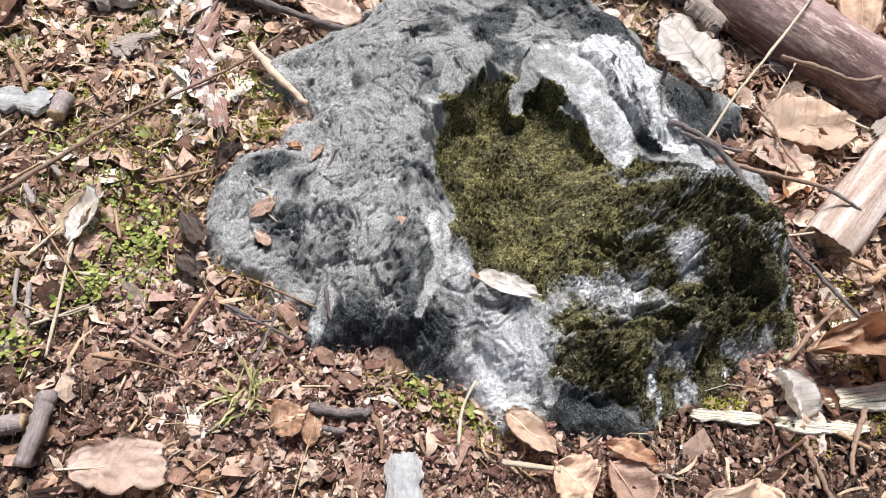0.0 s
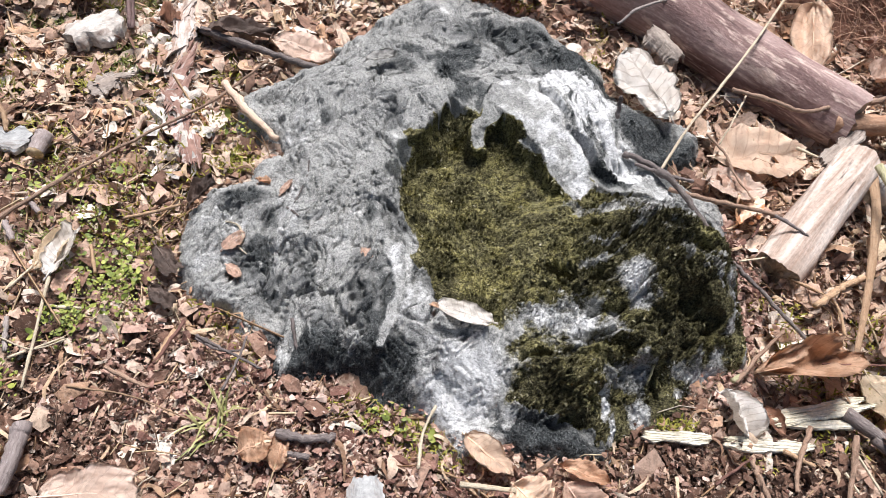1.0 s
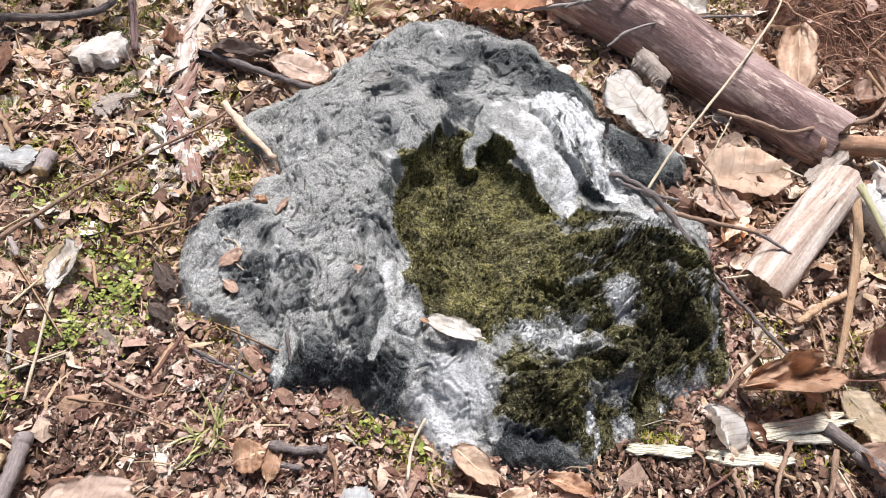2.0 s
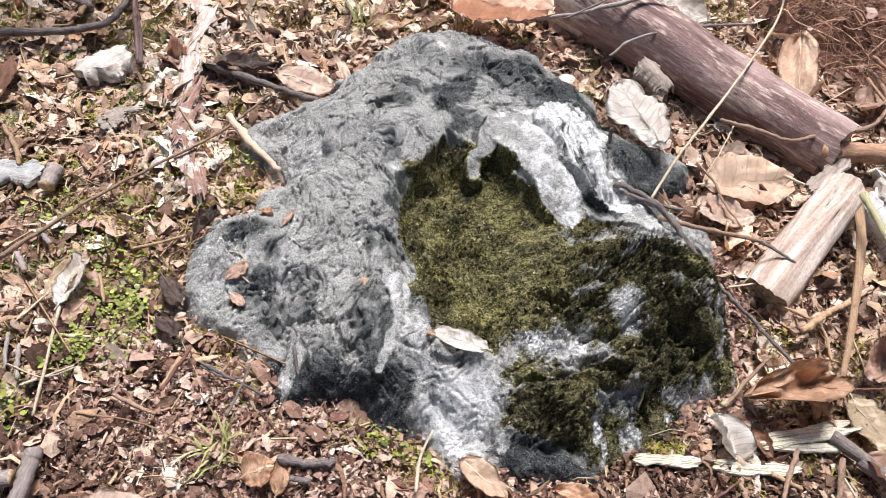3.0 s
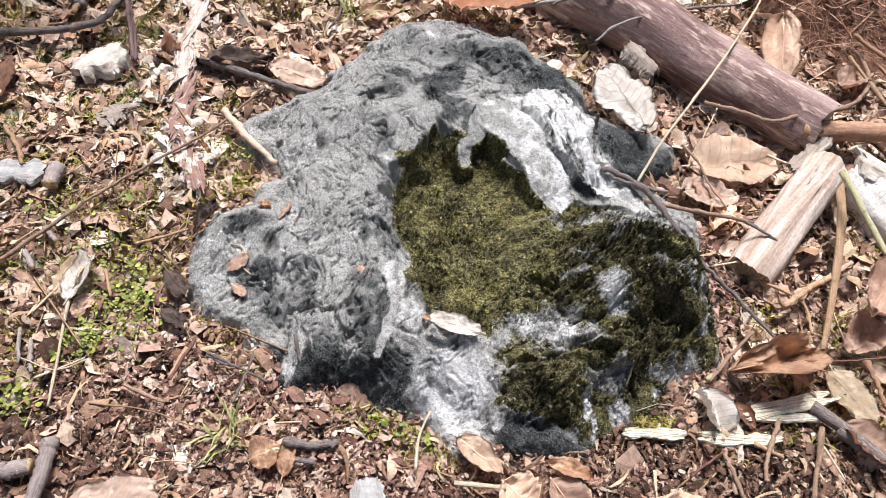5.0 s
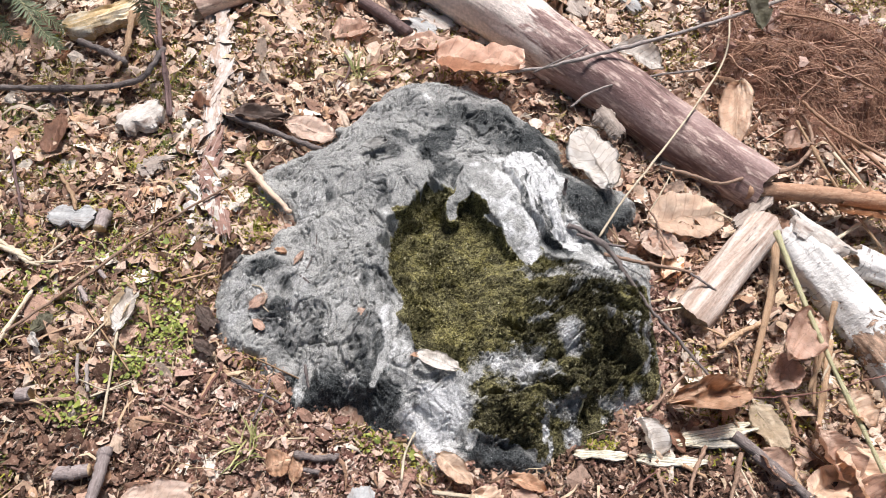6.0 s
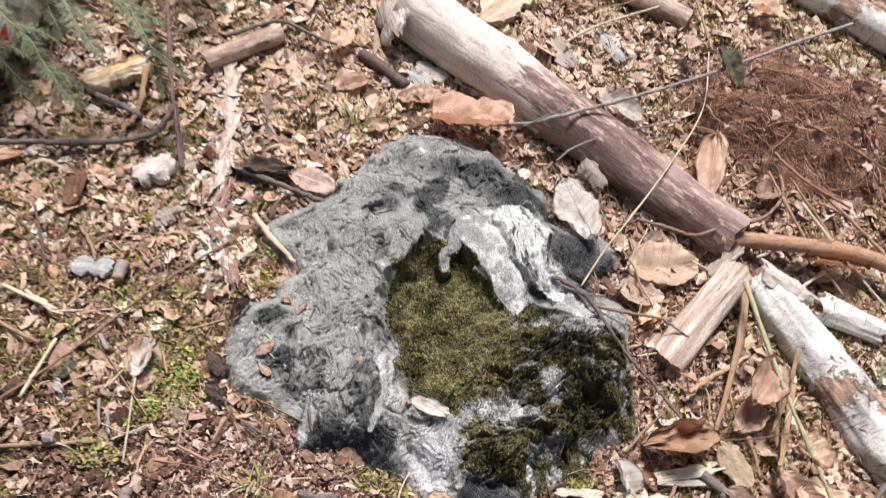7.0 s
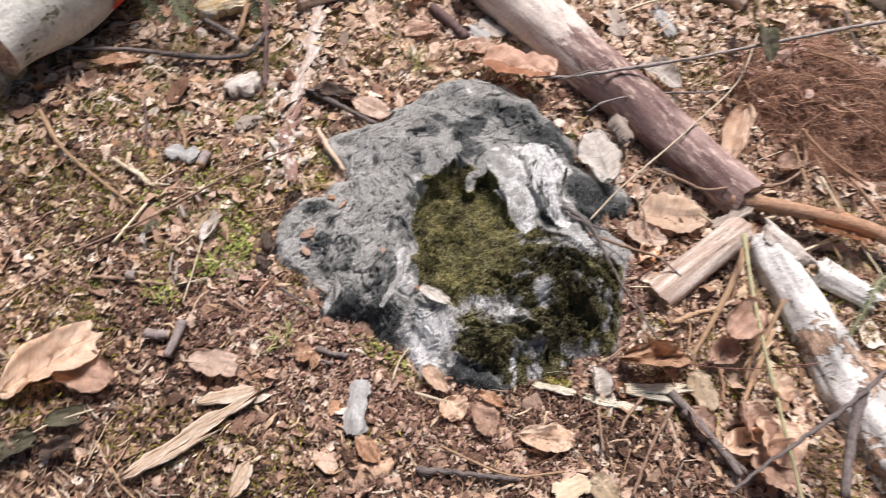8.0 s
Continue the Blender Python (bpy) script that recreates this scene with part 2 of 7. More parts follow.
def rock_material():
    m = Nodes("rock_crust", 0.93, 0.12)
    zone = m.node("ShaderNodeSeparateColor", Color=m.node_attr("zone"))
    mossy, pale, dark = zone.outputs[0], zone.outputs[1], zone.outputs[2]
    grain = m.noise(620, 4, 0.7, 0.8)
    fleck = m.noise(1150, 2, 0.6, 1.0)
    mid = m.noise(48, 7, 0.68, 0.6)
    broad = m.noise(17, 4, 0.6, 0.4)
    tone = m.math("ADD", m.math("MULTIPLY", grain, 0.70), m.math("MULTIPLY", mid, 0.30))
    grey = m.ramp(tone, (0.36, (0.10, 0.102, 0.10)), (0.43, (0.275, 0.277, 0.268)), (0.51, (0.47, 0.47, 0.45)), (0.63, (0.72, 0.715, 0.68)))
    grey = m.mix(m.ramp(broad, (0.46, 0.0), (0.62, 0.5)), grey, m.mix(0.5, grey, (0.19, 0.195, 0.188)))
    grey = m.mix(m.ramp(fleck, (0.60, 0.0), (0.68, 0.55)), grey, (0.62, 0.60, 0.54))
    grey = m.mix(m.ramp(fleck, (0.34, 0.75), (0.42, 0.0)), grey, (0.085, 0.087, 0.086))
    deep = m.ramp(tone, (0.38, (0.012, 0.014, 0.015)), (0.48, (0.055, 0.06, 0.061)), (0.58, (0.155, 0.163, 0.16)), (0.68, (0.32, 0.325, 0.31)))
    white = m.ramp(tone, (0.33, (0.2, 0.205, 0.21)), (0.40, (0.62, 0.622, 0.615)), (0.48, (0.82, 0.82, 0.81)), (0.60, (0.89, 0.89, 0.88)))
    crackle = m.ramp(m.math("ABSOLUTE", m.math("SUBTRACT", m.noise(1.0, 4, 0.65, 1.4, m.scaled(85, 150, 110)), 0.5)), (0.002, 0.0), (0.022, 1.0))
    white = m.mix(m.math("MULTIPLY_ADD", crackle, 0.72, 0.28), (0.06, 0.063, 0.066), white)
    moss = m.ramp(tone, (0.36, (0.05, 0.045, 0.02)), (0.44, (0.19, 0.172, 0.065)), (0.52, (0.36, 0.325, 0.125)), (0.64, (0.56, 0.515, 0.28)))
    moss = m.mix(m.ramp(m.noise(33, 5, 0.65, 0.8), (0.43, 0.0), (0.56, 0.85)), moss, m.mix(0.6, moss, (0.125, 0.12, 0.085)))
    # dark lines in both moss colours, painting the shade between shreds
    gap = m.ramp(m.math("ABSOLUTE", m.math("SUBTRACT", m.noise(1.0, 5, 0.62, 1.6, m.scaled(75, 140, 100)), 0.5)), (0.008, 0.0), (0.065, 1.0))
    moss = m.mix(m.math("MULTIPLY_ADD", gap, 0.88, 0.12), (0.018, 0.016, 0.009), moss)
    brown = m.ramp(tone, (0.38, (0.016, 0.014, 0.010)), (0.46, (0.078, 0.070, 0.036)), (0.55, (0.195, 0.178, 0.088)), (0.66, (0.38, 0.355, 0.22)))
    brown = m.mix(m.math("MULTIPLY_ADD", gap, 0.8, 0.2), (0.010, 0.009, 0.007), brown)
    wob = m.math("ADD", m.math("SUBTRACT", mid, 0.5), m.math("MULTIPLY", m.math("SUBTRACT", grain, 0.5), 0.35))

    def edge(v, lo, hi, k=0.9):
        return m.ramp(m.math("ADD", v, m.math("MULTIPLY", wob, k)), (lo, 0.0), (hi, 1.0))

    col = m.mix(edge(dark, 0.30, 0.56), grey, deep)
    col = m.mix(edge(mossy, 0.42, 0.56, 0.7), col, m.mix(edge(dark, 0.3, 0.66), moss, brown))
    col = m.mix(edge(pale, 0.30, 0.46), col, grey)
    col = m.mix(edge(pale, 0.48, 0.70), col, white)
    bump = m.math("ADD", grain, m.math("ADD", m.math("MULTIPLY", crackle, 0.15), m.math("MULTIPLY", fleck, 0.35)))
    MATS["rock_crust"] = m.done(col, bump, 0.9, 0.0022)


def node_attr(self, name):
    n = self.tree.nodes.new("ShaderNodeAttribute")
    n.attribute_name = name
    return n.outputs["Color"]


Nodes.node_attr = node_attr
rock_material()


def fibre_material():
    m = Nodes("rock_fibre", 0.85, 0.15)
    zone = m.node("ShaderNodeSeparateColor", Color=m.node_attr("zone"))
    mossy, pale, dark = zone.outputs[0], zone.outputs[1], zone.outputs[2]
    rnd = m.node("ShaderNodeNewGeometry").outputs["Random Per Island"]
    wob = m.math("MULTIPLY", m.math("SUBTRACT", m.noise(38, 5, 0.65, 0.5), 0.5), 0.8)
    grey = m.ramp(rnd, (0.0, (0.12, 0.12, 0.115)), (0.4, (0.30, 0.295, 0.275)), (0.8, (0.50, 0.49, 0.455)), (1.0, (0.72, 0.70, 0.64)))
    deep = m.ramp(rnd, (0.0, (0.015, 0.018, 0.02)), (0.75, (0.14, 0.15, 0.155)), (1.0, (0.36, 0.37, 0.365)))
    white = m.ramp(rnd, (0.0, (0.2, 0.205, 0.215)), (0.2, (0.45, 0.452, 0.455)), (0.5, (0.64, 0.642, 0.645)), (1.0, (0.82, 0.82, 0.82)))
    moss = m.ramp(rnd, (0.0, (0.03, 0.028, 0.012)), (0.45, (0.17, 0.153, 0.066)), (0.85, (0.33, 0.297, 0.135)), (1.0, (0.45, 0.425, 0.31)))
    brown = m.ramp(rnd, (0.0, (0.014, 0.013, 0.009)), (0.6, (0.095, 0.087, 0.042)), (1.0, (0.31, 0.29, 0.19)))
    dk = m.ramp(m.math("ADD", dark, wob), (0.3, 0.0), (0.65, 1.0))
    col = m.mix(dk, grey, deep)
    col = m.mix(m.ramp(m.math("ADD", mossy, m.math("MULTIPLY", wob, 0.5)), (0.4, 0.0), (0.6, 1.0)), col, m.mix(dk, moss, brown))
    col = m.mix(m.ramp(m.math("ADD", pale, wob), (0.28, 0.0), (0.5, 1.0)), col, grey)
    col = m.mix(m.ramp(m.math("ADD", pale, wob), (0.46, 0.0), (0.74, 1.0)), col, white)
    MATS["rock_fibre"] = m.done(col)


fibre_material()


def log_material(name, stops, streak, patch, patch_range, lo=26.0, bare=None):
    """Wood along the local x axis: grain, worn patches, long scratches and cracks."""
    m = Nodes(name, 0.7, 0.3)
    along = m.scaled(7, lo * 4, lo * 4)
    col = m.ramp(m.noise(1.0, 6, 0.65, 0.8, along), *stops)
    worn = m.math("ADD", m.math("MULTIPLY", m.noise(1.0, 6, 0.7, 0.4, m.scaled(13, 60, 60)), 0.6), m.math("MULTIPLY", m.noise(1.0, 4, 0.7, 0.3, m.scaled(40, 170, 170)), 0.4))
    col = m.mix(m.ramp(worn, patch_range[0], patch_range[1]), col, patch)
    col = m.mix(m.ramp(m.noise(1.0, 4, 0.65, 0.2, m.scaled(11, 330, 330)), (0.60, 0.0), (0.66, 0.6)), col, patch)
    col = m.mix(m.ramp(m.noise(2.2, 5, 0.6, 0.2, along), (0.62, 0.0), (0.68, 0.85)), col, streak)
    col = m.mix(m.ramp(m.noise(1.0, 3, 0.6, 0.3, m.scaled(5, 14, 14)), (0.55, 0.0), (0.72, 0.55)), col, m.mix(0.5, col, streak))
    if bare:
        end, colour = bare
        here = m.math("SUBTRACT", m.math("MULTIPLY_ADD", m.noise(1.0, 6, 0.7, 0.5, m.scaled(9, 34, 34)), 0.5, end - 0.25), m.node("ShaderNodeSeparateXYZ", Vector=m.coord).outputs[0])
        wood = m.mix(m.ramp(m.noise(2.0, 5, 0.6, 0.3, along), (0.46, 0.0), (0.66, 0.8)), colour, tuple(c * 0.55 for c in colour))
        col = m.mix(m.ramp(here, (0.0, 0.0), (0.03, 0.9)), col, wood)
    grit = m.ramp(m.noise(240, 5, 0.7), (0.3, 0.72), (0.7, 1.15))
    col = m.mix(1.0, col, grit, "MULTIPLY")
    bump = m.math("ADD", m.noise(2.0, 7, 0.7, 0.4, along), m.math("MULTIPLY", m.noise(180, 5, 0.7), 0.4))
    MATS[name] = m.done(col, bump, 0.8, 0.003)


log_material("log_bark", ((0.3, (0.16, 0.10, 0.08)), (0.5, (0.42, 0.29, 0.23)), (0.68, (0.64, 0.50, 0.41))), (0.08, 0.05, 0.04), (0.74, 0.58, 0.46), ((0.50, 0.0), (0.58, 0.9)), 8)
log_material("log_worn", ((0.3, (0.10, 0.055, 0.05)), (0.5, (0.265, 0.165, 0.15)), (0.68, (0.46, 0.335, 0.305))), (0.06, 0.034, 0.03), (0.70, 0.54, 0.46), ((0.51, 0.0), (0.58, 0.85)), 8, (0.27, (0.86, 0.75, 0.67)))
log_material("log_peeled", ((0.36, (0.36, 0.25, 0.19)), (0.5, (0.6, 0.48, 0.40)), (0.64, (0.86, 0.77, 0.69))), (0.07, 0.05, 0.045), (0.46, 0.30, 0.21), ((0.55, 0.0), (0.61, 0.75)), 16)
log_material("log_core", ((0.3, (0.4, 0.28, 0.19)), (0.6, (0.62, 0.48, 0.35))), (0.25, 0.15, 0.1), (0.72, 0.6, 0.47), ((0.5, 0.0), (0.65, 0.6)), 24)
log_material("rotten_pale", ((0.35, (0.4, 0.27, 0.175)), (0.6, (0.62, 0.49, 0.37))), (0.25, 0.15, 0.09), (0.76, 0.67, 0.56), ((0.5, 0.0), (0.62, 0.8)), 24)
log_material("wood_yellow", ((0.35, (0.6, 0.4, 0.17)), (0.6, (0.74, 0.58, 0.35))), (0.4, 0.24, 0.1), (0.82, 0.75, 0.62), ((0.48, 0.0), (0.58, 0.9)), 24)
log_material("wood_split", ((0.36, (0.60, 0.53, 0.37)), (0.60, (0.84, 0.79, 0.66))), (0.36, 0.29, 0.16), (0.86, 0.83, 0.74), ((0.48, 0.0), (0.6, 0.8)), 40)
log_material("bark_white", ((0.36, (0.34, 0.27, 0.23)), (0.5, (0.62, 0.57, 0.51)), (0.62, (0.8, 0.77, 0.72))), (0.2, 0.14, 0.11), (0.46, 0.36, 0.3), ((0.52, 0.0), (0.6, 0.8)), 10)
log_material("bark_peel", ((0.36, (0.26, 0.18, 0.14)), (0.48, (0.58, 0.50, 0.44)), (0.58, (0.84, 0.81, 0.77))), (0.2, 0.13, 0.1), (0.42, 0.29, 0.22), ((0.50, 0.0), (0.56, 0.9)), 14)
log_material("bark_greywhite", ((0.36, (0.16, 0.15, 0.145)), (0.5, (0.42, 0.42, 0.41)), (0.62, (0.66, 0.67, 0.66))), (0.1, 0.09, 0.085), (0.3, 0.26, 0.23), ((0.54, 0.0), (0.62, 0.8)), 9)
log_material("wood_rotten", ((0.35, (0.17, 0.085, 0.065)), (0.6, (0.38, 0.23, 0.18))), (0.1, 0.05, 0.04), (0.66, 0.58, 0.53), ((0.55, 0.0), (0.62, 0.8)), 16)
log_material("bark_scale", ((0.35, (0.17, 0.13, 0.11)), (0.6, (0.44, 0.37, 0.31))), (0.12, 0.085, 0.07), (0.55, 0.48, 0.42), ((0.52, 0.0), (0.62, 0.7)), 12)


def birch_material(name, white, flaw, rot=0.55):
    """Pale bark with cross marks, dirt, and places where it has flaked off to brown wood."""
    m = Nodes(name, 0.62, 0.3)
    ring = m.noise(1.0, 4, 0.6, 0.3, m.scaled(230, 30, 30))
    col = m.ramp(m.noise(30, 7, 0.72, 0.5), (0.34, tuple(c * 0.55 for c in white)), (0.46, tuple(c * 0.85 for c in white)), (0.6, white))
    col = m.mix(m.ramp(ring, (0.62, 0.0), (0.68, 0.8)), col, (0.16, 0.13, 0.115))
    wood = m.ramp(m.noise(1.0, 6, 0.7, 0.6, m.scaled(24, 150, 150)), (0.36, tuple(c * 0.35 for c in flaw)), (0.52, flaw), (0.66, tuple(min(1, c * 1.9) for c in flaw)))
    gone = m.math("ADD", m.math("MULTIPLY", m.noise(9, 4, 0.6, 0.6), 0.55), m.math("MULTIPLY", m.noise(60, 6, 0.7, 0.8), 0.45))
    gone = m.ramp(gone, (rot, 0.0), (rot + 0.012, 1.0))
    col = m.mix(gone, col, wood)
    col = m.mix(m.ramp(m.noise(300, 4, 0.65), (0.58, 0.0), (0.70, 0.55)), col, (0.24, 0.2, 0.17))
    bump = m.math("SUBTRACT", m.math("ADD", m.noise(60, 7, 0.72), m.math("MULTIPLY", ring, 0.4)), m.math("MULTIPLY", gone, 0.7))
    MATS[name] = m.done(col, bump, 0.9, 0.004)


birch_material("birch_bark", (0.82, 0.79, 0.75), (0.40, 0.27, 0.19), 0.565)
birch_material("log_lichen", (0.78, 0.76, 0.69), (0.30, 0.29, 0.19), 0.585)


def paint_material():
    m = Nodes("red_paint", 0.5, 0.4)
    col = m.mix(m.ramp(m.noise(90, 5), (0.45, 0.0), (0.65, 1.0)), (0.78, 0.09, 0.035), (0.5, 0.05, 0.03))
    MATS["red_paint"] = m.done(col, m.noise(200, 4), 0.4, 0.001)


paint_material()


# ---- small helpers ----
class Value2:
    """Smooth lattice noise on numpy arrays, about -1 to 1."""

    def __init__(self, seed):
        self.table = np.random.RandomState(seed).rand(256, 256) * 2 - 1

    def __call__(self, x, y):
        xi, yi = np.floor(x).astype(int), np.floor(y).astype(int)
        fx, fy = x - xi, y - yi
        fx, fy = fx * fx * (3 - 2 * fx), fy * fy * (3 - 2 * fy)
        t = self.table
        a, b = t[xi & 255, yi & 255], t[(xi + 1) & 255, yi & 255]
        c, d = t[xi & 255, (yi + 1) & 255], t[(xi + 1) & 255, (yi + 1) & 255]
        return (a * (1 - fx) + b * fx) * (1 - fy) + (c * (1 - fx) + d * fx) * fy


n2 = [Value2(s) for s in range(8)]


def fractal(x, y, scale, octaves=4, k=0):
    total, amp = 0.0, 1.0
    for o in range(octaves):
        s = scale * 2 ** o
        total = total + amp * n2[(o + k) % 8](x * s + 13.7 * o + k, y * s - 7.1 * o + 3 * k)
        amp *= 0.5
    return total


def rugose(x, y, scale, octaves=5, k=0, gain=0.68):
    """As fractal, with more of the fine octaves: broken, gritty relief."""
    total, amp, most = 0.0, 1.0, 0.0
    for o in range(octaves):
        s = scale * 2 ** o
        total = total + amp * n2[(o + k) % 8](x * s + 9.3 * o + k, y * s - 5.7 * o + 2 * k)
        most += amp * amp
        amp *= gain
    return total / math.sqrt(most)


def step(a, b, v):
    t = np.clip((v - a) / (b - a), 0, 1)
    return t * t * (3 - 2 * t)


def inside(outline, x, y):
    """Signed distance to a closed outline, positive inside."""
    p = np.array(outline)
    best, odd = np.full(x.shape, 1e9), np.zeros(x.shape, bool)
    for (ax, ay), (bx, by) in zip(p, np.roll(p, -1, axis=0)):
        dx, dy = bx - ax, by - ay
        t = np.clip(((x - ax) * dx + (y - ay) * dy) / (dx * dx + dy * dy), 0, 1)
        best = np.minimum(best, np.hypot(x - ax - t * dx, y - ay - t * dy))
        cross = ((ay > y) != (by > y)) & (x < (bx - ax) * (y - ay) / (by - ay + 1e-12) + ax)
        odd ^= cross
    return np.where(odd, best, -best)


def ground_z(x, y):
    x, y = np.asarray(x, float), np.asarray(y, float)
    near = np.exp(-((x - 0.1) ** 2 + (y - 0.5) ** 2) / 9.0)
    return 0.004 * fractal(x, y, 9, 3, 1) + 0.0028 * fractal(x, y, 60, 3, 4) + (1 - near) * 0.12 * fractal(x, y, 0.5, 2, 2) - 0.004


def mesh_of(name, verts, faces, smooth=True):
    me = bpy.data.meshes.new(name)
    me.from_pydata([tuple(v) for v in verts], [], [tuple(f) for f in faces])
    if smooth:
        me.shade_smooth()
    return me


def quick_mesh(name, verts, tris):
    """A mesh from numpy arrays of corners and triangles or quads."""
    me = bpy.data.meshes.new(name)
    k = tris.shape[1]
    me.vertices.add(len(verts))
    me.vertices.foreach_set("co", np.ascontiguousarray(verts, dtype=np.float32).ravel())
    me.loops.add(tris.size)
    me.loops.foreach_set("vertex_index", np.ascontiguousarray(tris, dtype=np.int32).ravel())
    me.polygons.add(len(tris))
    me.polygons.foreach_set("loop_start", np.arange(0, tris.size, k, dtype=np.int32))
    me.update(calc_edges=True)
    me.shade_smooth()
    return me


def part(name, me, material, parent=None, label=""):
    if isinstance(me, bmesh.types.BMesh):
        bm, me = me, bpy.data.meshes.new(name)
        bm.to_mesh(me)
        bm.free()
        me.shade_smooth()
    ob = new(name, me)
    if not me.materials:
        me.materials.append(MATS[material])
    ob.parent = parent
    return tagged(ob, label)


def smooth_path(pts, per=5):
    """A Catmull-Rom line through points."""
    p = [Vector(q) for q in pts]
    p = [p[0] * 2 - p[1]] + p + [p[-1] * 2 - p[-2]]
    out = []
    for i in range(1, len(p) - 2):
        a, b, c, d = p[i - 1:i + 3]
        for k in range(per):
            t = k / per
            out.append(0.5 * (2 * b + (c - a) * t + (2 * a - 5 * b + 4 * c - d) * t * t + (3 * b - a - 3 * c + d) * t ** 3))
    return out + [p[-2]]


def tube_data(path, radius, sides=8, flat=1.0, rough=0.12, seed=0, caps=True):
    """Corners and faces of an uneven tube; radius is a function of 0 to 1."""
    rnd = random.Random(seed)
    verts, faces = [], []
    n = len(path)
    up = Vector((0, 0, 1))
    for i, q in enumerate(path):
        ahead = (path[min(i + 1, n - 1)] - path[max(i - 1, 0)]).normalized()
        side = ahead.cross(up)
        side = side.normalized() if side.length > 1e-4 else Vector((1, 0, 0))
        top = side.cross(ahead)
        r = radius(i / (n - 1)) * (1 + rough * rnd.uniform(-1, 1))
        for k in range(sides):
            a = 2 * math.pi * k / sides
            w = r * (1 + rough * 0.7 * rnd.uniform(-1, 1))
            verts.append(q + side * math.cos(a) * w + top * math.sin(a) * w * flat)
    for i in range(n - 1):
        for k in range(sides):
            a, b = i * sides + k, i * sides + (k + 1) % sides
            faces.append((a, b, b + sides, a + sides))
    if caps:
        faces.append(tuple(range(sides - 1, -1, -1)))
        faces.append(tuple((n - 1) * sides + k for k in range(sides)))
    return verts, faces


def tube_uv(me, path, sides):
    """u in metres along a tube, v round it."""
    along = [0.0]
    for a, b in zip(path, path[1:]):
        along.append(along[-1] + (b - a).length)
    layer = me.uv_layers.new(name="UVMap").data
    for lp in me.loops:
        k = lp.vertex_index
        layer[lp.index].uv = (along[k // sides], abs((k % sides) / sides - 0.5) * 2)


# ---- ground ----
def make_ground():
    def axis(a, b, fine):
        core = list(np.arange(a, b, fine))
        grow = [fine * 1.28 ** k for k in range(1, 46)]
        low = a - np.cumsum(grow)[::-1]
        return np.concatenate([low, core, core[-1] + np.cumsum(grow)])

    xs, ys = axis(-0.95, 1.1, 0.008), axis(-0.3, 1.6, 0.008)
    x, y = np.meshgrid(xs, ys)
    z = ground_z(x, y) + 0.003 * np.clip(fractal(x, y, 150, 2, 5), -1, 1) * (np.hypot(x, y - 0.5) < 3)
    w, h = len(xs), len(ys)
    i = (np.arange(h - 1)[:, None] * w + np.arange(w - 1)[None, :]).ravel()
    me = quick_mesh("ground", np.stack([x, y, z], -1).reshape(-1, 3), np.stack([i, i + 1, i + w + 1, i + w], -1))
    tagged(part("ground", me, "soil"), "reddish brown crumbly forest soil under leaf litter", "ground", kind="structure")


make_ground()

# ---- the rock ----
# a crusted lump of matted fibre, its kind unknown, named as a rock
ROCK_OUTLINE = [(-0.165, 0.315), (-0.171, 0.351), (-0.162, 0.387), (-0.133, 0.408), (-0.114, 0.442), (-0.156, 0.462), (-0.176, 0.506), (-0.143, 0.54), (-0.107, 0.568), (-0.077, 0.634), (-0.047, 0.684), (0.004, 0.712), (0.06, 0.717), (0.111, 0.697), (0.147, 0.677), (0.19, 0.649), (0.217, 0.6), (0.25, 0.586), (0.289, 0.592), (0.31, 0.563), (0.299, 0.532), (0.267, 0.508), (0.323, 0.48), (0.326, 0.438), (0.328, 0.386), (0.335, 0.34), (0.33, 0.31), (0.293, 0.282), (0.272, 0.257), (0.238, 0.236), (0.215, 0.208), (0.183, 0.193), (0.142, 0.194), (0.101, 0.189), (0.056, 0.21), (0.024, 0.209), (-0.006, 0.217), (-0.039, 0.216), (-0.071, 0.244), (-0.106, 0.275), (-0.142, 0.279)]
HOLLOW_OUTLINE = [(0.038, 0.514), (0.017, 0.469), (-0.003, 0.439), (-0.001, 0.401), (0.016, 0.372), (0.023, 0.337), (0.046, 0.307), (0.068, 0.29), (0.098, 0.28), (0.125, 0.297), (0.137, 0.327), (0.143, 0.376), (0.156, 0.418), (0.166, 0.441), (0.137, 0.455), (0.112, 0.486), (0.111, 0.507), (0.094, 0.514), (0.078, 0.5), (0.059, 0.51)]
MOSS_OUTLINE = [(0.034, 0.505), (0.007, 0.459), (0.002, 0.429), (0.015, 0.378), (0.037, 0.358), (0.03, 0.326), (0.049, 0.3), (0.098, 0.28), (0.135, 0.293), (0.119, 0.264), (0.126, 0.222), (0.147, 0.219), (0.187, 0.22), (0.221, 0.208), (0.282, 0.241), (0.323, 0.285), (0.332, 0.324), (0.327, 0.38), (0.312, 0.434), (0.249, 0.426), (0.177, 0.436), (0.143, 0.449), (0.117, 0.487), (0.087, 0.502)]
PALE = [(0.09, 0.232, 0.034, 0.040, 1.05), (0.075, 0.205, 0.024, 0.022, 1.2), (0.11, 0.198, 0.025, 0.010, 1.0), (0.077, 0.26, 0.028, 0.022, 0.75), (0.04, 0.284, 0.013, 0.031, 0.6), (0.137, 0.527, 0.021, 0.042, 1.0), (0.178, 0.542, 0.022, 0.043, 1.1), (0.116, 0.563, 0.031, 0.018, 0.7), (0.164, 0.469, 0.023, 0.032, 0.7), (0.207, 0.486, 0.018, 0.029, 0.6)]
